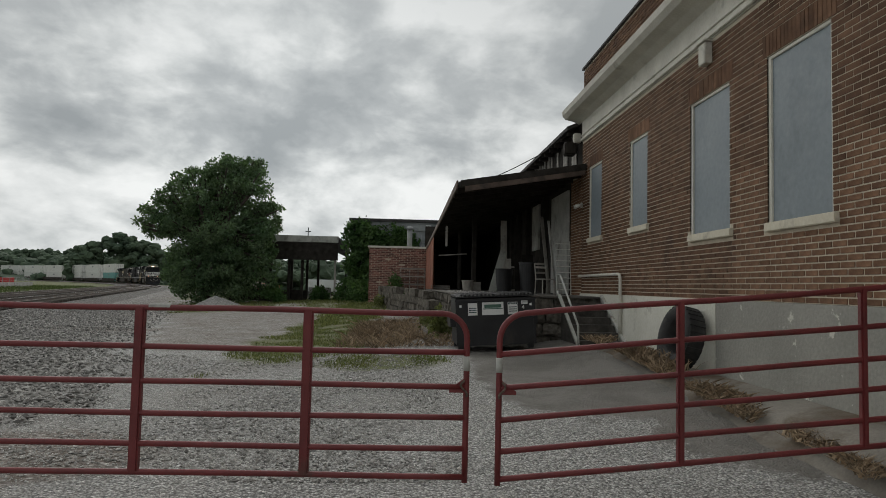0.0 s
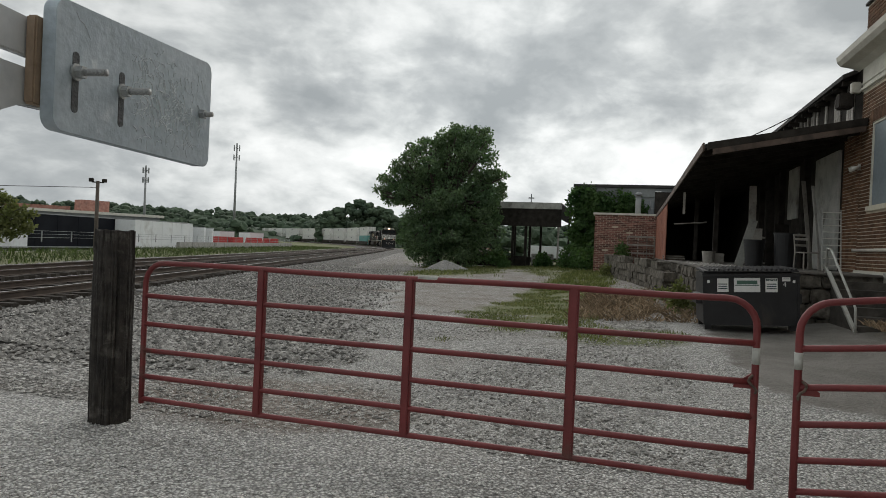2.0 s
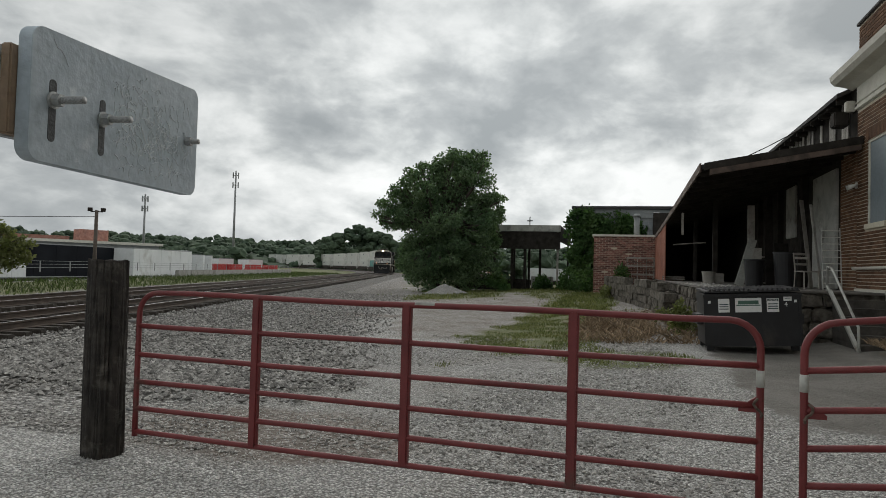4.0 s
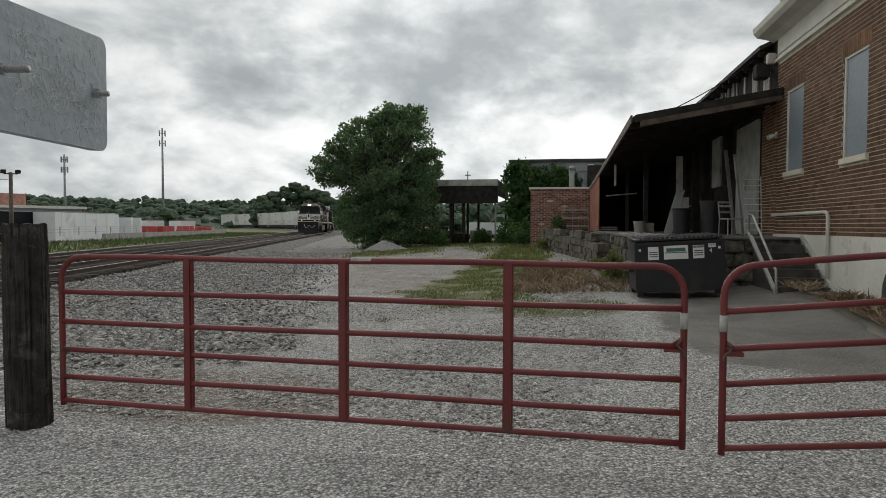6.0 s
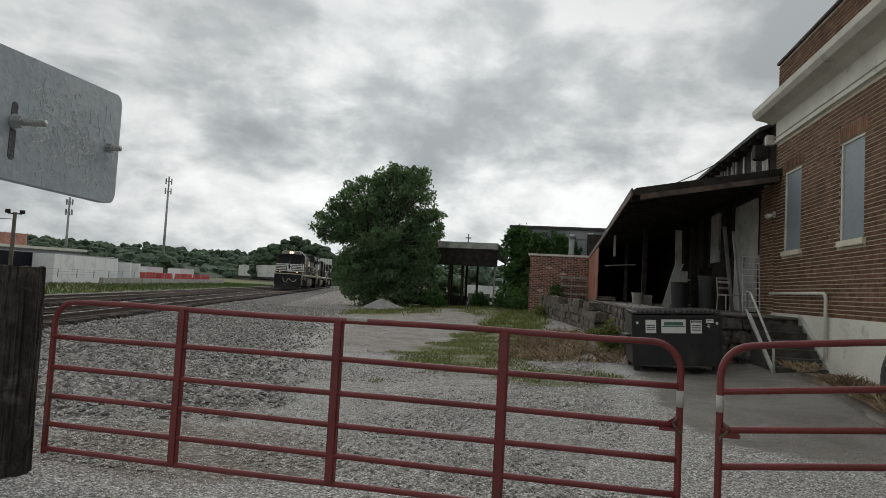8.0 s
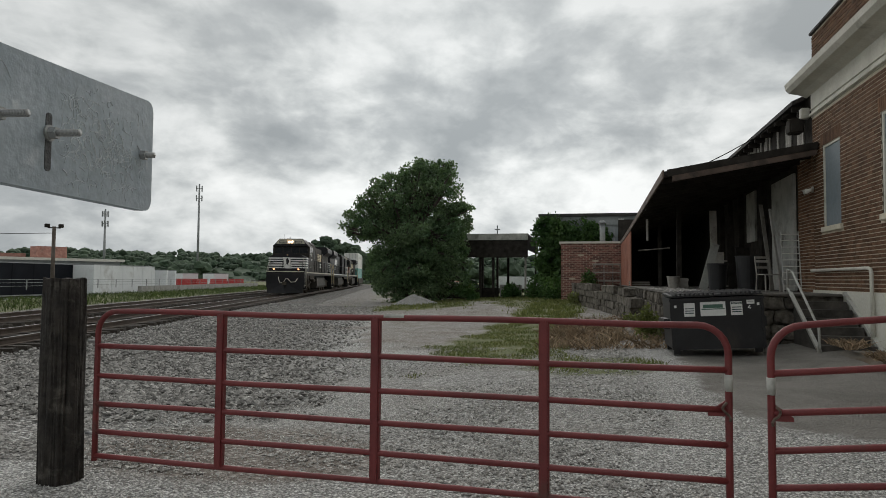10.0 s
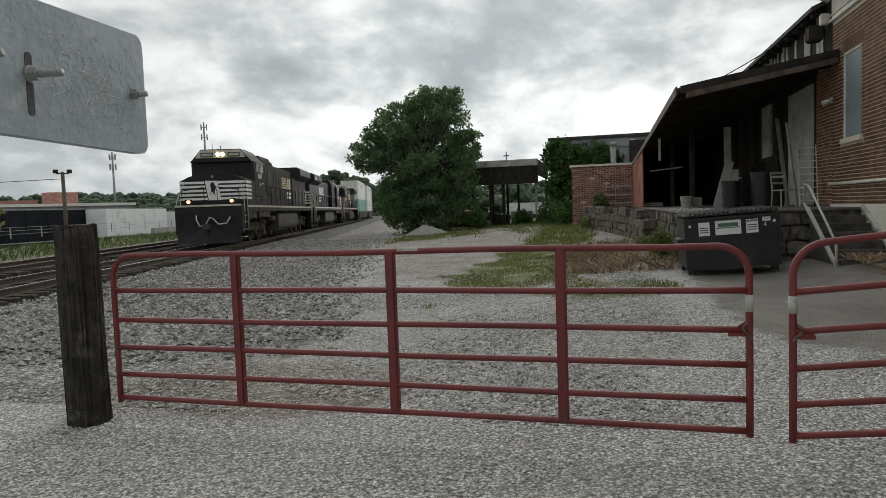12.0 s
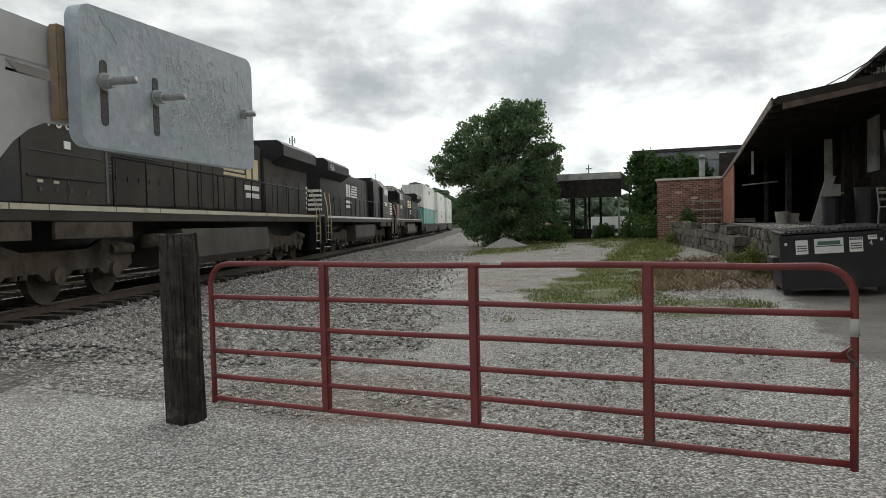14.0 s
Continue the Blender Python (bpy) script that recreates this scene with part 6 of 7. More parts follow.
# ---------------- beyond: things behind the shed and across the tracks ----------------
def trailer(x, y, yaw, length, mat, label, z=-0.55):
    t = thing("semi_trailer", label, "trailer", (x, y, z), group="parked trailers")
    t.rotation_euler = (0, 0, radians(yaw))
    part("box_body", box(-1.3, 1.3, 0, length, 1.1, 4.05, 0.03), M[mat], t)
    part("frame_rail", box(-0.5, 0.5, 0.1, length - 0.2, 0.9, 1.1), M["well"], t)
    part("top_edge", box(-1.32, 1.32, -0.02, length + 0.02, 4.0, 4.1), M["steel_grey"], t)
    part("bottom_edge", box(-1.32, 1.32, -0.02, length + 0.02, 1.05, 1.16), M["steel_grey"], t)
    for sx in (-1.32, 1.29):
        k = 1.2
        while k < length - 0.5:
            part("side_post", box(sx, sx + 0.03, k, k + 0.05, 1.16, 4.0), M[mat], t)
            k += 2.4
    for yy in (1.2, 2.5):
        for sx in (-1.1, 1.1):
            part("wheel", solid_disc(bmesh.new(), (sx, yy, 0.5), 0, 0.5, -0.17, 0.17, 18), M["tyre"], t)
    for sx in (-0.6, 0.6):
        part("landing_leg", box(sx - 0.06, sx + 0.06, length - 3.0, length - 2.85, 0, 0.95), M["well"], t)
    return t


trailer(-50.76, 44.07, 2, 12.2, "trailer_black", "long black semi trailer parked in the freight yard", -1.1)
trailer(-49.08, 55.09, 13.5, 14.0, "trailer_white", "long white semi trailer parked in the freight yard", -1.1)
trailer(-49.3, 38.38, 2, 5.0, "trailer_white", "short white trailer parked beside the black one", -1.1)
for x, y in ((-55.16, 71.92), (-57.42, 77.9), (-60.28, 83.87)):
    trailer(x, y, 34, 7.0, "trailer_white", "white semi trailer parked in a row", -1.35)
for x, y in ((-68.57, 102.28), (-67.15, 109.8)):
    trailer(x, y, 50, 7.0, "trailer_white", "white semi trailer behind the red trucks", -1.6)


def truck(x, y, yaw):
    t = thing("red_truck", "red semi tractor parked in the freight yard", "truck", (x, y, -1.6), group="red trucks")
    t.rotation_euler = (0, 0, radians(yaw))
    bm = bmesh.new()
    prism(bm, [(0, 0.9), (0, 3.1), (1.6, 3.1), (1.9, 2.2), (3.6, 1.9), (3.7, 0.9)], 0, -1.15, 1.15, 0.04)
    part("cab", bm, M["truck_red"], t)
    part("windscreen", box(-1.0, 1.0, 1.68, 1.72, 2.3, 2.95), M["windscreen"], t)
    part("frame_rail", box(-0.45, 0.45, -3.2, 3.6, 0.7, 0.95), M["well"], t)
    for yy in (-2.6, -1.3, 2.9):
        for sx in (-1.0, 1.0):
            part("wheel", solid_disc(bmesh.new(), (sx, yy, 0.5), 0, 0.5, -0.15, 0.15, 18), M["tyre"], t)


for k, (x, y, w) in enumerate(((-66.02, 96.81, 60), (-64.04, 98.83, 75), (-63.59, 103.84, 60), (-62.13, 107.35, 70))):
    truck(x, y, w)


def yard_fence():
    f = thing("yard_fence", "low grey concrete barrier and wire fence along the freight yard", "fence", kind="structure")
    s = 8.0
    while s < 118:
        x, y, h = line_at(s, -19.0)
        m = pose(x, y, ground_z(x, y), 0, 0, math.degrees(h))
        part("barrier", bx(bmesh.new(), -0.2, 0.2, -1.9, 1.9, 0, 0.75, 0.04, m), M["concrete"], f) if s > 62 else None
        part("fence_post", bx(bmesh.new(), -0.03, 0.03, -0.03, 0.03, 0.7, 1.5, 0, m), M["steel_grey"], f)
        s += 3.9
    for z in (1.0, 1.25, 1.48):
        pts = [(*line_at(q, -19.0)[:2], ground_z(*line_at(q, -19.0)[:2]) + z) for q in range(8, 119, 10)]
        part("wire", tube(bmesh.new(), pts, 0.012, 5), M["steel_grey"], f)


yard_fence()


def yard_buildings():
    b = thing("freight_terminal", "long low freight terminal with pale flat roof and brick stack", "building", kind="structure")
    m = pose(-71.69, 65.25, -1.2, 0, 0, 63.6)
    part("wall", bx(bmesh.new(), -22, 16, 0, 18, 0, 5.0, 0, m), M["far_grey"], b)
    part("roof", bx(bmesh.new(), -22.4, 16.4, -0.6, 18.4, 5.0, 5.35, 0, m), M["trim"], b, "pale flat roof edge")
    part("stack", bx(bmesh.new(), 6, 9.6, 1.5, 4, 5.35, 6.9, 0, m), M["brick_far"], b, "square red brick stack")
    part("stack", bx(bmesh.new(), -9, 5, 2.5, 5, 5.35, 5.9, 0, m), M["brick_far"], b)
    for i in range(8):
        part("dock_door", bx(bmesh.new(), -20 + i * 4.6, -17.2 + i * 4.6, -0.06, -0.003, 1.0, 3.3, 0, m), M["trailer_black"], b)
    for x, y, h in ((-109.3, 165.9, 28.6), (-134.6, 159.0, 21.0)):
        t = thing("cell_tower", "tall grey cell tower mast with antenna panels", "tower", group="cell towers")
        part("mast", tube(bmesh.new(), [(x, y, -1), (x, y, h)], 0.42, 10, 0.22), M["steel_grey"], t, smooth=True)
        for z in (h - 1.4, h - 4.2):
            for k in range(6):
                a = k * 1.047
                part("antenna", bx(bmesh.new(), -0.16, 0.16, -0.08, 0.08, -0.8, 0.8, 0, pose(x + 0.85 * math.cos(a), y + 0.85 * math.sin(a), z, 0, 0, math.degrees(a) + 90)), M["steel_grey"], t)
                part("antenna_arm", tube(bmesh.new(), [(x, y, z), (x + 0.85 * math.cos(a), y + 0.85 * math.sin(a), z)], 0.06, 5), M["steel_grey"], t)
    p = thing("light_pole", "wooden light pole with two floodlights and a wire", "pole")
    part("pole", tube(bmesh.new(), [(-35.49, 37.43, -1.3), (-35.49, 37.43, 5.15)], 0.15, 10, 0.11), M["wood_pole"], p, smooth=True)
    for dx in (-0.32, 0.32):
        part("floodlight", bx(bmesh.new(), -0.15, 0.15, -0.12, 0.12, -0.12, 0.12, 0.02, pose(-35.49 + dx, 37.43 + dx * 0.8, 5.2, 12, 0, 35)), M["black_wood"], p)
    part("cross_arm", tube(bmesh.new(), [(-35.79, 37.19, 5.06), (-35.19, 37.67, 5.06)], 0.04, 6), M["black_wood"], p)
    part("wire", tube(bmesh.new(), [(-35.49, 37.43, 4.7), (-44, 31.5, 4.2), (-55, 24, 4.15), (-66, 16.5, 4.6)], 0.02, 5), M["black_wood"], p)
    q = thing("water_tank", "small white tank on a stand above the trees", "tank")
    part("tank_bowl", tube(bmesh.new(), [(-97.64, 127.58, 3.0), (-97.64, 127.58, 4.2)], 1.3, 14, 1.7), M["trailer_white"], q, smooth=True)
    part("stand", tube(bmesh.new(), [(-97.64, 127.58, -1), (-97.64, 127.58, 3.0)], 0.35, 8), M["steel_grey"], q)
    for i, (x, y, l) in enumerate(((-10.3, 74.0, 9.0),)):
        c = thing("parked_trailer", "white low trailer seen through the shed", "trailer")
        part("box_body", box(x, x + l, y, y + 2.5, 0.75, 2.1, 0.05), M["trailer_white"], c)
        part("base", box(x + 0.2, x + l - 0.2, y + 0.2, y + 2.3, 0.2, 0.75), M["well"], c)
    c = thing("scrap_heap", "reddish scrap stacked behind the shed", "scrap heap")
    rnd = random.Random(9)
    for k in range(14):
        part("scrap_piece", bx(bmesh.new(), -0.6, 0.6, -0.4, 0.4, -0.18, 0.18, 0.02, pose(-13.3 + rnd.uniform(-1.6, 1.6), 64 + rnd.uniform(-1, 1), 0.62 + 0.12 * (k // 2), rnd.uniform(-12, 12), rnd.uniform(-12, 12), rnd.uniform(0, 180))), M["rust_wall"] if k % 3 else M["grey_wood"], c)


yard_buildings()


def yard_tree():
    build_tree("yard_tree", -34.9, 28.93, "small light green tree in the freight yard", ragged_lobes([(0, 0, 2.3, 1.5, 1.4, 0.9), (1.3, 0.3, 1.8, 1.1, 1.0, 0.7), (-1.3, -0.3, 1.9, 1.1, 1.1, 0.8), (0.4, 0, 3.1, 1.0, 1.0, 0.6), (1.9, 0.2, 2.5, 0.7, 0.7, 0.4), (-0.6, 0, 1.1, 1.1, 1.0, 0.6)], 34, 7, 1.1), 6500, (0.12, 0.32), 71, 0.12, "grass_blade")


yard_tree()


def clump_trees(name, spots, mat, label, seed, category="trees", fine=2):
    """Distant trees, each a heap of rough leafy clumps, in one mesh."""
    rnd = np.random.default_rng(seed)
    ico = bmesh.new()
    bmesh.ops.create_icosphere(ico, subdivisions=fine, radius=1.0)
    base = np.array([v.co[:] for v in ico.verts])
    tri = np.array([[v.index for v in f.verts] for f in ico.faces])
    ico.free()
    verts, faces, k = [], [], 0
    for x, y, z, r, h, m in spots:
        for _ in range(m):
            a, q = rnd.uniform(0, 6.28), rnd.random() ** 0.5
            f = rnd.random()
            cr = r * rnd.uniform(0.22, 0.42)
            wide = math.sqrt(max(0.05, 1 - (2 * f - 0.9) ** 2 * 0.8))
            c = np.array((x + math.cos(a) * q * r * wide, y + math.sin(a) * q * r * wide, z + h * f))
            v = base * (1 + rnd.uniform(-0.28, 0.28, (len(base), 1))) * cr * (1, 1, 0.8)
            verts.append(v + c)
            faces.append(tri + len(base) * k)
            k += 1
    me = bpy.data.meshes.new(name)
    me.from_pydata(np.concatenate(verts).tolist(), [], np.concatenate(faces).tolist())
    me.materials.append(mat)
    return tagged(new(name, me), label, category, kind="stuff")


def build_woods():
    rnd = random.Random(17)
    spots = []
    for k in range(1500):
        a = radians(rnd.uniform(-35, 82))       # degrees left of +y
        d = rnd.uniform(318, 468)
        base = float(np.interp(d, [300, 380, 450, 470], [-3, 8.0, 14.3, 14.8]))
        spots.append((-math.sin(a) * d, math.cos(a) * d, base - 1, rnd.uniform(5, 8), rnd.uniform(2.5, 5.0), 6))
    clump_trees("wooded_ridge", spots, M["leaf_far"], "dark green wooded ridge along the horizon", 81, "woods", 1)
    spots = []
    for k in range(170):
        a = radians(rnd.uniform(31.8, 58))
        d = rnd.uniform(180, 290)
        spots.append((-math.sin(a) * d, math.cos(a) * d, -3, rnd.uniform(4, 6), rnd.uniform(5, 9), 10))
    clump_trees("yard_woods", spots, M["leaf_far"], "green trees behind the freight yard", 82, "woods")
    spots = []
    for i in range(9):
        a = radians(18.8 + 0.85 * i)
        spots.append((-math.sin(a) * 290, math.cos(a) * 290, 0, 5.0, 20 - abs(i - 4.5) * 1.9, 40))
    clump_trees("line_trees", spots, M["leaf_far"], "tall dark green trees behind the bend of the line", 83)
    spots = [(-30 + 6 * i + rnd.uniform(-2, 2), 105 + rnd.uniform(-8, 8), 0, 3.5, 4.5, 22) for i in range(9)]
    clump_trees("back_trees", spots, M["leaf_far"], "green trees behind the open shed", 84)
    spots = []
    for k in range(40):
        x, y, h = line_at(rnd.uniform(150, 290), rnd.uniform(6, 16))
        spots.append((x, y, 0, rnd.uniform(0.8, 1.6), rnd.uniform(0.4, 1.0), 7))
    clump_trees("line_brush", spots, M["leaf_far"], "low green brush inside the bend of the line", 85, "brush")
    bm = bmesh.new()
    prev = None
    for k in range(40):
        a = radians(-40 + 125 * k / 39)
        z = 14.8 + 1.2 * noise.noise((k * 0.3, 0, 0))
        cur = [bm.verts.new((-math.sin(a) * d, math.cos(a) * d, zz)) for d, zz in ((300, -3), (380, z * 0.55), (450, z), (620, -2))]
        if prev:
            for i in range(3):
                bm.faces.new((prev[i], prev[i + 1], cur[i + 1], cur[i]))
        prev = cur
    tagged(part("ridge_ground", bm, M["leaf_far"], smooth=True), "wooded hill slope in the distance", "hill", kind="structure")


build_woods()


# ---------------- the train ----------------
LOCO_L = 22.3


def stripes(parent, x0, x1, y, z0, dz, n, facing, mat="loco_white"):
    """White stripes on an end that faces along y."""
    for k in range(n):
        a = 0.012 * facing
        part("stripe", box(x0, x1, y, y + a, z0 + k * dz, z0 + k * dz + dz * 0.52), M[mat], parent, "white painted stripe" if k == 0 else "")


def bogie(parent, yc):
    """A six-wheel truck with side frames, springs and axle boxes."""
    b = part("truck", box(-0.9, 0.9, yc - 2.0, yc + 2.0, 0.62, 0.86, 0.02), M["loco_under"], parent, "grimy six-wheel truck")
    for sx in (-1.06, 0.94):
        bm = bmesh.new()
        prism(bm, [(yc - 2.6, 0.62), (yc - 2.5, 1.08), (yc - 1.5, 1.18), (yc - 0.9, 0.98), (yc + 0.9, 0.98), (yc + 1.5, 1.18), (yc + 2.5, 1.08), (yc + 2.6, 0.62), (yc + 2.2, 0.45), (yc + 1.5, 0.45), (yc + 1.3, 0.62), (yc + 0.5, 0.62), (yc + 0.3, 0.45), (yc - 0.3, 0.45), (yc - 0.5, 0.62), (yc - 1.3, 0.62), (yc - 1.5, 0.45), (yc - 2.2, 0.45)], 0, sx, sx + 0.12, 0.015)
        part("side_frame", bm, M["loco_under"], b)
        for yy in (-1.85, 0, 1.85):
            part("axle_box", solid_disc(bmesh.new(), (sx + (0.0 if sx < 0 else 0.12), yc + yy, 0.53), 0, 0.17, -0.08, 0.08, 14), M["loco_under"], b)
        for yy in (-0.95, 0.95):
            for q in (-0.12, 0.12):
                part("spring", solid_disc(bmesh.new(), (sx + 0.06, yc + yy + q, 0.66), 2, 0.075, -0.14, 0.16, 10), M["loco_under"], b)
        part("brake_cylinder", tube(bmesh.new(), [(sx + 0.02, yc - 2.55, 0.95), (sx + 0.02, yc - 1.75, 0.95)], 0.12, 12), M["loco_under"], b)
    for yy in (-1.85, 0, 1.85):
        for sx in (-0.76, 0.76):
            bm, rings = wheel_disc(bmesh.new(), (sx, yc + yy, 0.5), 0, [(0.06, -0.07), (0.4, -0.05), (0.5, -0.065), (0.5, 0.065), (0.4, 0.05), (0.06, 0.07)], 24)
            bm.faces.new(rings[0])
            bm.faces.new(rings[-1])
            part("wheel", bm, M["loco_under"], b)
        part("axle", tube(bmesh.new(), [(-0.7, yc + yy, 0.5), (0.7, yc + yy, 0.5)], 0.09, 8), M["loco_under"], b)


def handrail(parent, pts, drops, mat="loco_black", r=0.02):
    part("handrail", tube(bmesh.new(), pts, r, 6), M[mat], parent, smooth=True)
    for x, y, z0, z1 in drops:
        part("stanchion", tube(bmesh.new(), [(x, y, z0), (x, y, z1)], r, 6), M[mat], parent)


def letters(text, size, material, parent, places, spacing=1.0):
    """Flat raised characters, at each of the places given as poses in the parent's space."""
    cu = bpy.data.curves.new("lettering", "FONT")
    cu.space_character = spacing
    cu.body, cu.size, cu.extrude = text, size, 0.004
    tmp = new("lettering", cu)
    me = bpy.data.meshes.new_from_object(tmp)
    bpy.data.objects.remove(tmp)
    me.materials.append(material)
    for m in places:
        o = new("lettering", me)
        o.parent = parent
        o.matrix_basis = m


def build_loco(label, lit, number, dusty, accent="loco_white"):
    """A wide-nosed six-axle diesel: nose towards +y, pilot face at y = 0, rail top at z = 0."""
    L = thing("locomotive", label, "locomotive", group="locomotives of the train")
    side = M["loco_dusty"] if dusty else M["loco_black"]
    blk = M["loco_black"]
    deck = 1.86
    part("underframe", box(-1.5, 1.5, -21.6, -0.45, deck - 0.32, deck, 0.015), side, L)
    for sx in (-1.512, 1.5):
        part("sill_stripe", box(sx, sx + 0.012, -21.4, -1.3, deck - 0.125, deck - 0.025), M["loco_cream"] if dusty else M["loco_white"], L, "pale sill stripe")
        for y in (-2.6, -3.55, -5.6, -7.4, -9.9, -12.3, -15.2, -18.1):
            part("stripe_seam", box(sx - 0.002, sx + 0.014, y, y + 0.025, deck - 0.14, deck - 0.01), M["dark_slot"], L)
    part("centre_sill", box(-0.75, 0.75, -20.8, -1.2, 0.95, deck - 0.323), blk, L)
    # pilot, plough and coupler
    for y0, y1, f in ((-0.5, -0.12, 1), (-21.95, -21.6, -1)):
        pl = part("pilot", box(-1.5, 1.5, y0, y1, 0.55, deck - 0.02, 0.02), blk, L)
        ye = y1 if f > 0 else y0
        bm = bmesh.new()
        for sx in (-1, 1):
            lo, hi = (ye + 0.42 * f, 0.12), (ye + 0.1 * f, 0.98)
            v = [bm.verts.new(c) for c in ((0, lo[0], lo[1]), (sx * 1.42, ye + 0.06 * f, lo[1]), (sx * 1.42, ye + 0.02 * f, 0.6), (sx * 1.15, ye + 0.02 * f, hi[1]), (0, hi[0], hi[1]), (0, ye - 0.02 * f, lo[1]), (0, ye - 0.02 * f, hi[1]), (sx * 1.15, ye - 0.02 * f, hi[1]), (sx * 1.42, ye - 0.02 * f, 0.6), (sx * 1.42, ye - 0.02 * f, lo[1]))]
            for q in ((0, 1, 2, 3, 4), (1, 9, 8, 2), (2, 8, 7, 3), (3, 7, 6, 4), (0, 5, 9, 1)):
                bm.faces.new([v[k] for k in q])
        part("snow_plough", bm, blk, pl, "black snow plough")
        part("coupler", box(-0.14, 0.14, min(ye, ye + 0.55 * f), max(ye, ye + 0.55 * f), 0.75, 1.02, 0.04), M["loco_under"], pl)
        part("deck_edge", box(-1.5, 1.5, ye - 0.01, ye + 0.05 * f + (0.06 if f < 0 else 0), deck - 0.06, deck + 0.02), M["loco_cream"], pl, "pale deck edge")
        bm = bmesh.new()
        tube(bm, [(-1.0, ye + 0.1 * f, 1.3), (-0.85, ye + 0.2 * f, 1.02), (-0.5, ye + 0.22 * f, 0.98), (-0.25, ye + 0.18 * f, 1.25), (-0.1, ye + 0.2 * f, 1.3), (0.1, ye + 0.2 * f, 0.95), (0.35, ye + 0.22 * f, 0.92), (0.5, ye + 0.15 * f, 1.2), (0.52, ye + 0.08 * f, 1.4)], 0.035, 8)
        part("air_hose", bm, M["hose"], pl, "pale air hose", True)
        # corner steps
        for sx in (-1.5, 1.5):
            s = part("step_well", box(sx * 0.79 - 0.03, sx * 0.79 + 0.03, y0 - 0.6 * (f > 0), y1 + 0.6 * (f < 0), 0.3, deck - 0.33), blk, pl)
            part("step_side", box(min(sx * 0.8, sx), max(sx * 0.8, sx), y0 - 0.64 if f > 0 else y1 + 0.6, y0 - 0.6 if f > 0 else y1 + 0.64, 0.3, deck - 0.33), blk, s)
            for z in (0.34, 0.68, 1.02, 1.34):
                part("tread", box(min(sx * 0.83, sx), max(sx * 0.83, sx), y0 - 0.6 * (f > 0) if f > 0 else y1, y0 if f > 0 else y1 + 0.6, z, z + 0.035), M["loco_cream"], s)
            rail = "hose" if dusty and f > 0 else "loco_gold"
            yy = y0 - 0.3 * f if f > 0 else y1 + 0.3
            handrail(L, [(sx * 1.03, ye - 0.4 * f, 0.75), (sx * 1.03, ye - 0.38 * f, 1.95), (sx * 0.98, ye - 0.55 * f, 2.35), (sx * 0.85, ye - 0.85 * f, 2.95)], [], rail, 0.022)
            handrail(L, [(sx * 1.03, ye - 1.0 * f, 0.75), (sx * 1.03, ye - 0.98 * f, 1.95), (sx * 1.0, ye - 1.05 * f, 2.4), (sx * 0.95, ye - 1.2 * f, 2.9)], [], rail, 0.022)
    # nose: wide, with a peaked top and sloping face
    bm = bmesh.new()
    prism(bm, [(-1.52, deck), (-1.52, 3.02), (-1.1, 3.22), (0, 3.5), (1.1, 3.22), (1.52, 3.02), (1.52, deck)], 1, -3.1, -1.05, 0.03)
    nose = part("nose", bm, blk, L)
    n = 5
    for k in range(n):
        z = 2.12 + k * 0.19
        for x0, x1 in ((-1.5, -0.36 + 0.03 * k), (0.27 + 0.03 * k, 1.5)):
            part("stripe", box(x0, x1, -1.052, -1.036, z, z + 0.11), M[accent], nose, "white painted stripe" if k == 0 else "")
        for sx in (-1.534, 1.52):
            part("stripe", box(sx, sx + 0.014, -2.1, -1.06, z, z + 0.11), M[accent], nose)
    bm = bmesh.new()
    prism(bm, [(-0.36, 2.1), (-0.22, 3.0), (0.36, 3.02), (0.22, 2.1)], 1, -1.046, -1.034)
    panel = part("emblem_panel", bm, M[accent], nose, "white emblem panel")
    bm = bmesh.new()
    prism(bm, [(-0.1, 2.3), (-0.06, 2.5), (-0.16, 2.68), (-0.02, 2.96), (0.12, 2.86), (0.08, 2.55), (0.16, 2.34), (0.05, 2.5)], 1, -1.033, -1.026)
    part("emblem", bm, blk, panel, "dark plain emblem shape")
    part("nose_lamp", solid_disc(bmesh.new(), (0, -1.04, 3.2), 1, 0.07, -0.02, 0.05, 12), M["lamp_off"], nose)
    part("plow_top_rail", tube(bmesh.new(), [(-1.3, -0.6, 2.55), (-0.3, -0.6, 2.7)], 0.02, 6), blk, nose)
    part("plow_top_rail", tube(bmesh.new(), [(0.3, -0.6, 2.7), (1.3, -0.6, 2.55)], 0.02, 6), blk, nose)
    for x in (-1.3, -0.3, 0.3, 1.3):
        part("front_post", tube(bmesh.new(), [(x, -0.6, deck), (x, -0.6, 2.6)], 0.02, 6), blk, nose)
    for sx in (-1.02, 1.02):
        part("ditch_light", solid_disc(bmesh.new(), (sx * 0.96, -0.5, 2.04), 1, 0.075, -0.02, 0.08, 16), M["ditchlight"] if lit else M["lamp_off"], nose, "lit ditch light" if lit else "unlit ditch light")
        part("ditch_bracket", box(sx - 0.16, sx + 0.16, -0.66, -0.53, deck, 2.15, 0.02), blk, nose)
    # cab
    bm = bmesh.new()
    prism(bm, [(-1.53, deck), (-1.53, 3.98), (-1.12, 4.42), (1.12, 4.42), (1.53, 3.98), (1.53, deck)], 1, -5.35, -2.85, 0.03)
    cab = part("cab", bm, side, L)
    bm = bmesh.new()
    prism(bm, [(-1.5, 4.0), (-1.1, 4.44), (-0.95, 4.62), (0.95, 4.62), (1.1, 4.44), (1.5, 4.0)], 1, -5.3, -2.55, 0.03)
    part("cab_roof", bm, blk, cab)
    bm = bmesh.new()
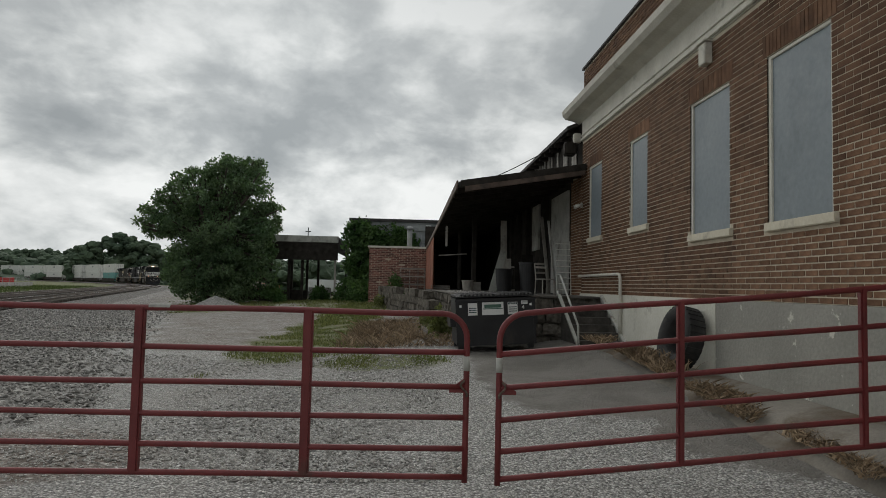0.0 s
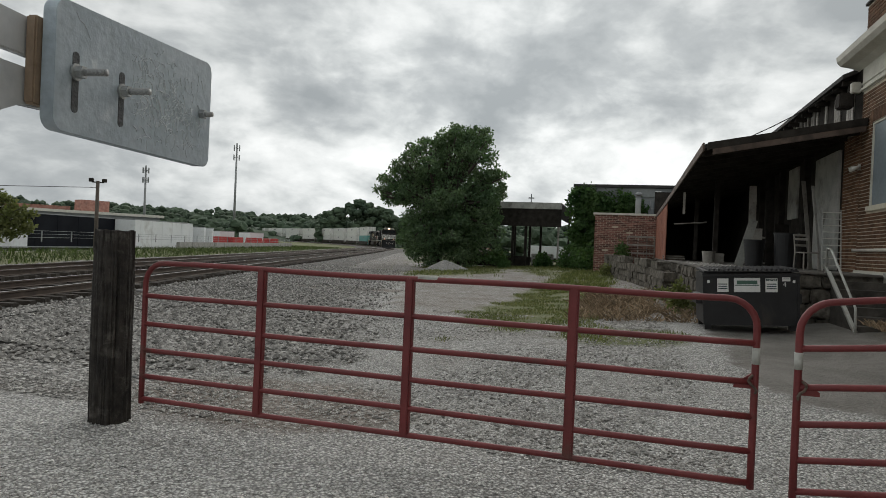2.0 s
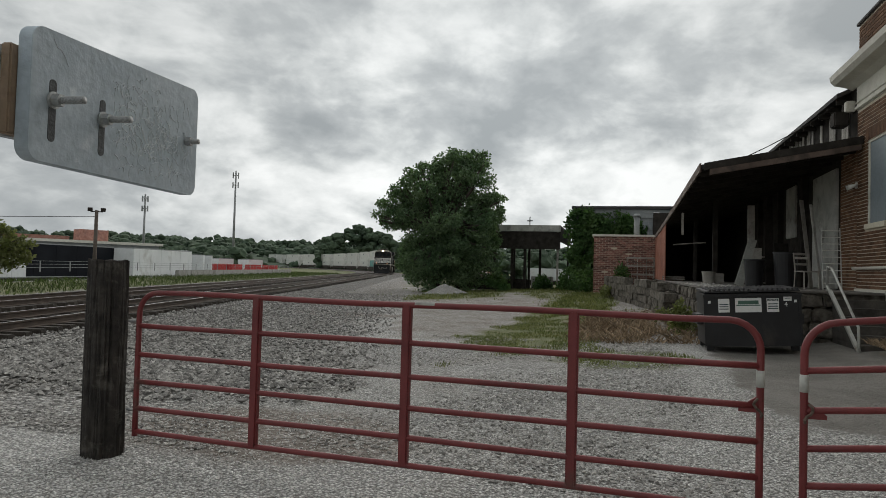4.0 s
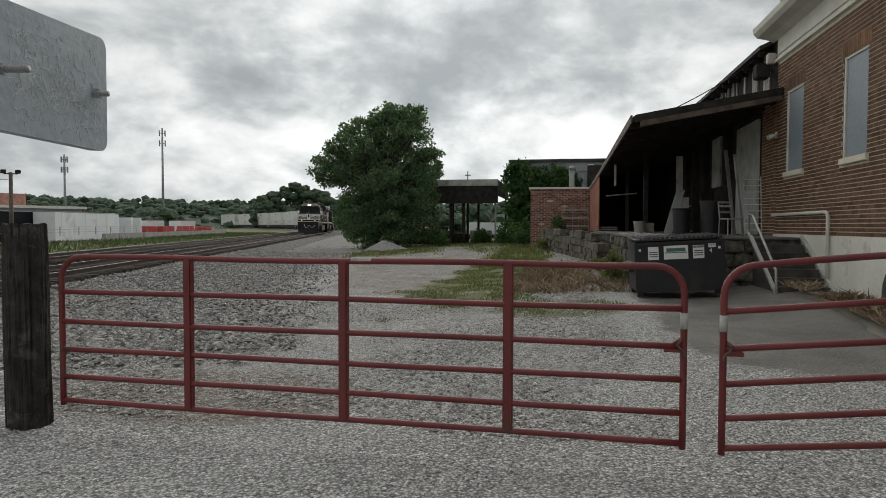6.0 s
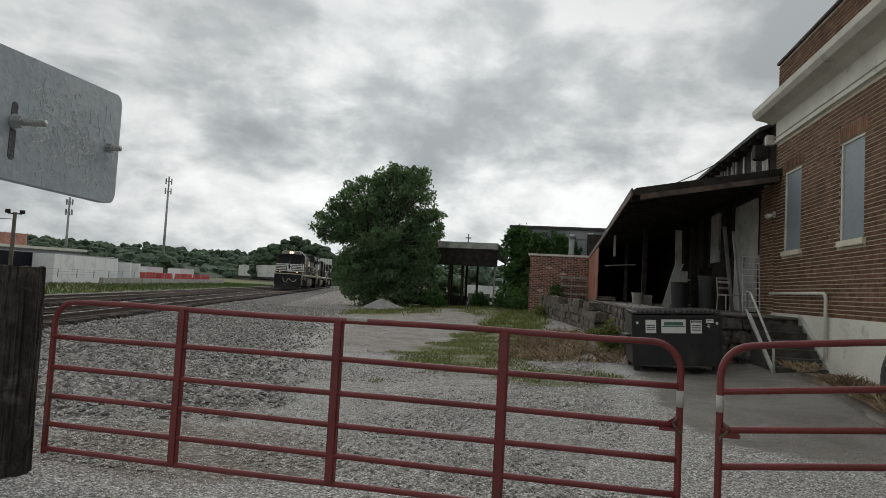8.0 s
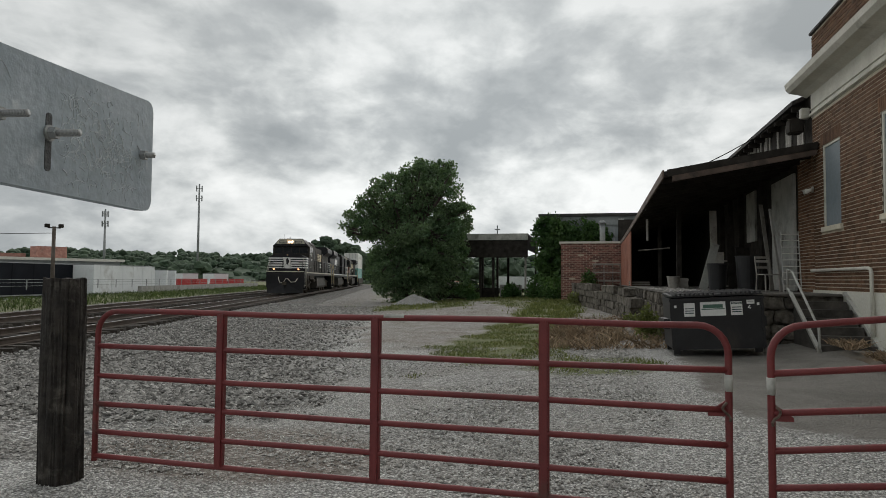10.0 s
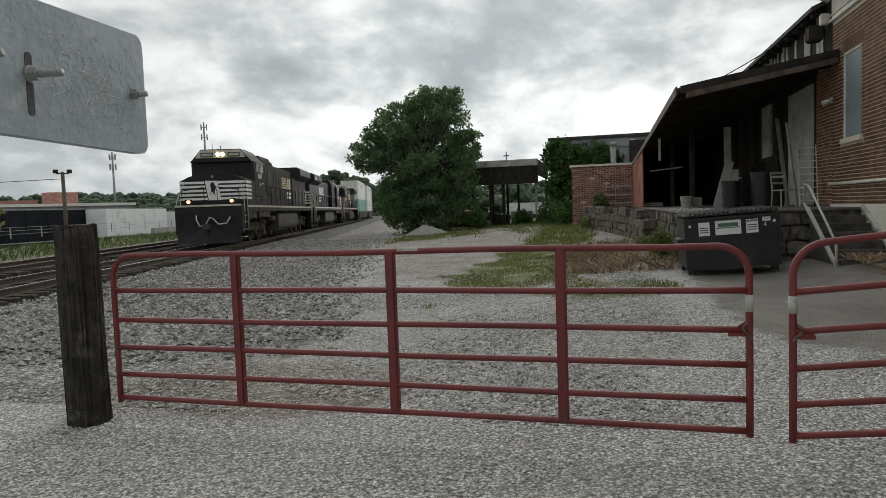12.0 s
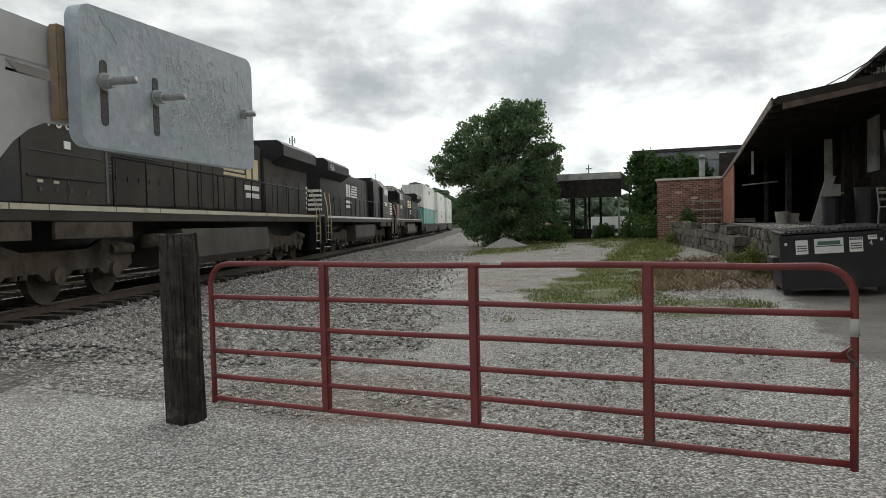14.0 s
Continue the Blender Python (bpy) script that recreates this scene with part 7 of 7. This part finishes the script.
    prism(bm, [(-1.2, 4.2), (-1.08, 4.44), (-0.92, 4.58), (0.92, 4.58), (1.08, 4.44), (1.2, 4.2)], 1, -2.555, -2.53)
    visor = part("light_panel", bm, M["loco_cream"], cab, "pale panel above the windscreen")
    for x in (-0.12, 0.12):
        part("headlight", solid_disc(bmesh.new(), (x, -2.53, 4.36), 1, 0.085, -0.01, 0.04, 16), M["headlight"] if lit else M["lamp_off"], visor, "lit headlight" if lit else "")
    for a, b in ((-0.95, -0.35), (0.35, 0.95)):
        nb = part("number_board", box(a, b, -2.53, -2.515, 4.24, 4.46), M["dark_slot"], visor, "dark number board")
        part("number_bar", box(a + 0.06, b - 0.06, -2.515, -2.509, 4.30, 4.40), M["loco_cream"], nb)
    for a, b in ((-1.38, -0.72), (-0.66, -0.03), (0.03, 0.66), (0.72, 1.38)):
        part("windscreen", box(a, b, -2.86, -2.83, 3.42, 3.93, 0.008), M["windscreen"], cab, "dark windscreen pane")
    for sx in (-1.545, 1.53):
        for a, b in ((-3.9, -3.15), (-4.75, -4.0)):
            w = part("side_window", box(sx, sx + 0.015, a, b, 3.5, 3.95), M["windscreen"], cab, "dark side window")
        if not lit:
            part("number_bar", box(sx, sx + 0.013, -4.4, -3.3, 2.72, 2.98), M["loco_cream"], cab, "pale road number bar")
        part("cab_ledge", box(sx - 0.01, sx + 0.022, -5.2, -3.0, 2.3, 2.34), M["loco_black"], cab)
        part("panel_seam", box(sx + 0.002, sx + 0.013, -5.2, -3.0, 2.74, 2.755), M["dark_slot"], cab)
        part("panel_seam", box(sx + 0.002, sx + 0.013, -4.05, -4.04, 1.9, 2.28), M["dark_slot"], cab)
        part("lettering_bar", box(sx, sx + 0.014, -4.15, -3.97, 2.84, 2.98), M["loco_white"], cab, "small pale lettering bar")
        part("lettering_bar", box(sx, sx + 0.014, -4.75, -4.42, 2.94, 2.99), M["loco_cream"], cab)
        for y in (-3.3, -3.72, -4.12, -4.6):
            part("latch", box(sx - 0.004, sx + 0.019, y - 0.03, y + 0.03, 2.05, 2.13, 0.008), M["dark_slot"], cab)
        for y in (-3.3, -3.72):
            part("notice_plate", box(sx, sx + 0.015, y - 0.07, y + 0.07, 2.2, 2.25), M["loco_cream"], cab, "small pale notice plate")
        part("cab_door_line", box(sx, sx + 0.012, -5.3, -5.22, 1.9, 3.9), M["dark_slot"], cab)
    if lit:
        letters("9869", 0.36, M["loco_white"], cab, [pose(-1.545, -3.5, 3.19, 90, 0, -90), pose(1.545, -4.7, 3.19, 90, 0, 90)], 1.4)
    part("horn", tube(bmesh.new(), [(0.2, -3.4, 4.62), (0.2, -3.4, 4.85)], 0.03, 6), M["steel_grey"], cab)
    part("antenna", tube(bmesh.new(), [(0.85, -4.2, 4.6), (0.85, -4.2, 5.1)], 0.015, 5), M["steel_grey"], cab)
    part("air_unit", box(-0.7, 0.7, -5.2, -4.4, 4.62, 4.75, 0.02), blk, cab)
    # hoods
    part("equipment_hood", box(-1.35, 1.35, -8.1, -5.352, deck, 4.3, 0.04), side, L)
    for sx in (-1.364, 1.35):
        part("intake_grille", box(sx, sx + 0.014, -7.6, -6.7, 3.1, 3.75), M["loco_black"], L, "black square intake grille")
        for k in range(4):
            part("louvre", box(sx - 0.006, sx + 0.02, -5.72, -5.5, 2.52 + k * 0.075, 2.55 + k * 0.075), M["dark_slot"], L)
        part("panel_seam", box(sx + 0.002, sx + 0.012, -5.9, -5.885, 1.95, 3.9), M["dark_slot"], L)
        part("hood_ledge", box(sx - 0.01, sx + 0.024, -8.0, -5.5, 2.95, 2.99), M["loco_black"], L)
        for k in range(5):
            part("latch", box(sx - 0.004, sx + 0.018, -7.7 + k * 0.45, -7.66 + k * 0.45, 2.4, 2.5), M["loco_black"], L)
    part("blower_duct", box(-1.2, 1.2, -8.05, -5.4, 4.303, 4.5, 0.04), blk, L)
    hood = part("engine_hood", box(-1.02, 1.02, -15.6, -8.102, deck, 4.25, 0.06), side, L)
    part("exhaust_stack", box(-0.35, 0.35, -11.4, -10.4, 4.253, 4.55, 0.02), blk, L)
    for sx in (-1.036, 1.022):
        for k in range(9):
            part("hood_door", box(sx, sx + 0.014, -15.4 + k * 0.8, -14.66 + k * 0.8, 1.95, 3.9, 0.004), side, hood)
    rad = part("radiator_hood", box(-1.1, 1.1, -21.2, -15.602, deck, 3.85, 0.04), side, L)
    bm = bmesh.new()
    prism(bm, [(-1.12, 3.7), (-1.54, 4.02), (-1.54, 4.42), (-1.3, 4.6), (1.3, 4.6), (1.54, 4.42), (1.54, 4.02), (1.12, 3.7)], 1, -21.25, -16.6, 0.03)
    part("radiator_wing", bm, blk, rad, "overhanging black radiator housing")
    for sx in (-1.116, 1.102):
        for k in range(3):
            part("grille", box(sx, sx + 0.014, -20.9 + k * 1.7, -19.9 + k * 1.7, 2.1, 3.2), M["loco_black"], rad, "dark radiator grille")
    for k in range(5):
        part("stripe", box(-1.08, 1.08, -21.215, -21.2, 2.1 + k * 0.22, 2.22 + k * 0.22), M[accent], rad)
        for sx in (-1.115, 1.1):
            part("stripe", box(sx, sx + 0.015, -21.19, -20.95, 2.1 + k * 0.22, 2.22 + k * 0.22), M[accent], rad)
    if number:
        cu = bpy.data.curves.new("lettering", "FONT")
        cu.body, cu.size, cu.extrude = number, 0.42, 0.004
        tmp = new("lettering", cu)
        me = bpy.data.meshes.new_from_object(tmp)
        bpy.data.objects.remove(tmp)
        me.materials.append(M["loco_white"])
        for sx, yaw, y in ((-1.545, -90, -19.4), (1.545, 90, -20.8)):
            o = new("lettering", me)
            o.parent = rad
            o.matrix_basis = pose(sx, y, 4.05, 90, 0, yaw)
    # side emblem: stripes running into two block letters, drawn as plain bars
    for sx in (-1.052, 1.034):
        f = 1 if sx > 0 else 0
        for k in range(5):
            part("emblem_bar", box(sx, sx + 0.018, -14.0 + 0.08 * k, -12.2, 3.0 + k * 0.15, 3.09 + k * 0.15), M["loco_gold"] if dusty else M["loco_white"], L)
        part("emblem_block", box(sx, sx + 0.018, -14.55, -14.1, 3.0, 3.7), M["loco_gold"] if dusty else M["loco_white"], L)
        part("emblem_block", box(sx, sx + 0.018, -15.2, -14.7, 3.0, 3.7), M["loco_gold"] if dusty else M["loco_white"], L)
        for k in range(2):
            part("lettering_bar", box(sx, sx + 0.018, -15.25, -13.9 - 0.1 * k, 2.62 - k * 0.26, 2.78 - k * 0.26), M["loco_white"], L)
    # walkway rails, tank, trucks
    for sx in (-1.46, 1.46):
        ys = [-5.6 - 1.3 * k for k in range(12)]
        handrail(L, [(sx, ys[0], 2.86), (sx, ys[-1], 2.86), (sx, ys[-1] - 0.4, 2.5)], [(sx, y, deck, 2.86) for y in ys])
        part("air_tank", tube(bmesh.new(), [(sx * 0.82, -8.3, 1.1), (sx * 0.82, -7.2, 1.1)], 0.17, 12), M["loco_under"], L, smooth=True)
        part("side_skirt", box(sx - 0.03, sx + 0.03, -3.1, -1.4, 1.22, 1.53), M["loco_under"], L)
        part("side_skirt", box(sx - 0.03, sx + 0.03, -6.2, -3.7, 1.22, 1.53), M["loco_under"], L)
    bm = bmesh.new()
    prism(bm, [(-1.46, 1.36), (-1.49, 0.62), (-1.38, 0.42), (1.38, 0.42), (1.49, 0.62), (1.46, 1.36)], 1, -14.9, -8.5, 0.03)
    part("fuel_tank", bm, M["fuel_tank"], L, "dusty dark grey fuel tank")
    bogie(L, -4.3)
    bogie(L, -17.9)
    return L


def build_container(mat, label):
    c = thing("container", label, "container", group="containers of the train")
    part("box_body", box(-1.27, 1.27, -8.08, 8.08, 0.06, 2.84, 0.02), M[mat], c)
    for x in (-1.3, 1.21):
        for y in (-8.1, -6.2, 6.08, 8.0):
            part("corner_post", box(x, x + 0.09, y, y + 0.1, 0, 2.9), M[mat], c)
        for z in (0, 2.78):
            part("side_rail", box(x, x + 0.09, -8.1, 8.1, z, z + 0.12), M[mat], c)
        part("marking", box(x - 0.004, x + 0.094, -0.8, 0.8, 1.9, 2.35), M["far_grey"], c, "faded grey marking")
    for k in (-0.8, -0.3, 0.3, 0.8):
        part("door_bar", tube(bmesh.new(), [(k, 8.11, 0.1), (k, 8.11, 2.8)], 0.025, 6), M["steel_grey"], c)
    return c


def build_well_car():
    w = thing("well_car", "dark grimy intermodal well car", "rail car", group="cars of the train")
    for x in (-1.5, 1.36):
        part("side_sill", box(x, x + 0.14, -8.4, 8.4, 0.35, 1.35, 0.02), M["well"], w)
    part("well_floor", box(-1.34, 1.34, -8.4, 8.4, 0.3, 0.36), M["well"], w)
    for s in (-1, 1):
        part("platform", box(-1.45, 1.45, min(s * 8.42, s * 10.6), max(s * 8.42, s * 10.6), 0.95, 1.2, 0.02), M["well"], w)
        b = part("truck", box(-1.0, 1.0, s * 9.6 - 1.1, s * 9.6 + 1.1, 0.4, 0.75, 0.03), M["loco_under"], w)
        for dy in (-0.85, 0.85):
            for x in (-0.76, 0.76):
                part("wheel", solid_disc(bmesh.new(), (x, s * 9.6 + dy, 0.45), 0, 0.45, -0.06, 0.06, 18), M["loco_under"], b)
    return w


lead = build_loco("dusty black lead locomotive with white striped nose and lit lamps", True, "", True)
second = build_loco("black locomotive running hood first behind the leader", False, "4536", False)
third = build_loco("black and dull red third locomotive of the train", False, "", True, "loco_rust")
well_first = build_well_car()
wells = [well_first] + [copy_thing(well_first, Matrix()) for _ in range(7)]
white_box = build_container("container", "pale grey-white container stacked on a well car")
teal_box = build_container("teal", "teal container in the bottom of a well car")
boxes = []          # (container, car, level)
for i in range(8):
    for level in (0, 1):
        if i == 0 and level == 0:
            boxes.append((teal_box, i, level))
        elif i == 0:
            boxes.append((white_box, i, level))
        else:
            boxes.append((copy_thing(white_box, Matrix()), i, level))

# bricks of the depot wall, last of the structure
bricks(depot, WALL_X, 2.0, CORNER_Y, BASE_Z, FRIEZE_Z, WINDOWS, (5.4, 8.9, 1.5, 3.4), 300, M["brick"])
bricks(depot, WALL_X + 0.018, 2.0, CORNER_Y, CORNICE_Z + 0.34, PARAPET_Z, [], (0, 0, 0, 0), 0, M["brick"])


def front_at(t):
    """How far up the line the train's front is at t seconds."""
    return 154.8 - 11.4 * t


def on_line(ahead, behind, lift=0.0, flip=False):
    """The pose of a vehicle whose ends stand at these two places on the line."""
    xa, ya, _ = line_at(ahead)
    xb, yb, _ = line_at(behind)
    yaw = math.degrees(math.atan2(-(xa - xb), ya - yb)) + (180 if flip else 0)
    return xa, ya, xb, yb, yaw


def motions():
    times = [0.5 * k for k in range(29)]
    for i, loco in enumerate((lead, second, third)):
        rows = []
        for t in times:
            s = front_at(t) + i * (LOCO_L + 0.35)
            xa, ya, xb, yb, yaw = on_line(s, s + LOCO_L - 0.35)
            if i == 1:
                rows.append((t, pose(xb, yb, RAIL_Z, 0, 0, yaw + 180)))
            else:
                rows.append((t, pose(xa, ya, RAIL_Z, 0, 0, yaw)))
        walk(loco, rows)
    start = 3 * (LOCO_L + 0.35) + 0.5

    def car_pose(t, i, lift):
        s = front_at(t) + start + i * 21.6
        xa, ya, xb, yb, yaw = on_line(s + 1.0, s + 20.4)
        return pose((xa + xb) / 2, (ya + yb) / 2, RAIL_Z + lift, 0, 0, yaw)

    for i, car in enumerate(wells):
        walk(car, [(t, car_pose(t, i, 0.0)) for t in times])
    for box_, i, level in boxes:
        walk(box_, [(t, car_pose(t, i, 0.37 + level * 2.905)) for t in times])


motions()
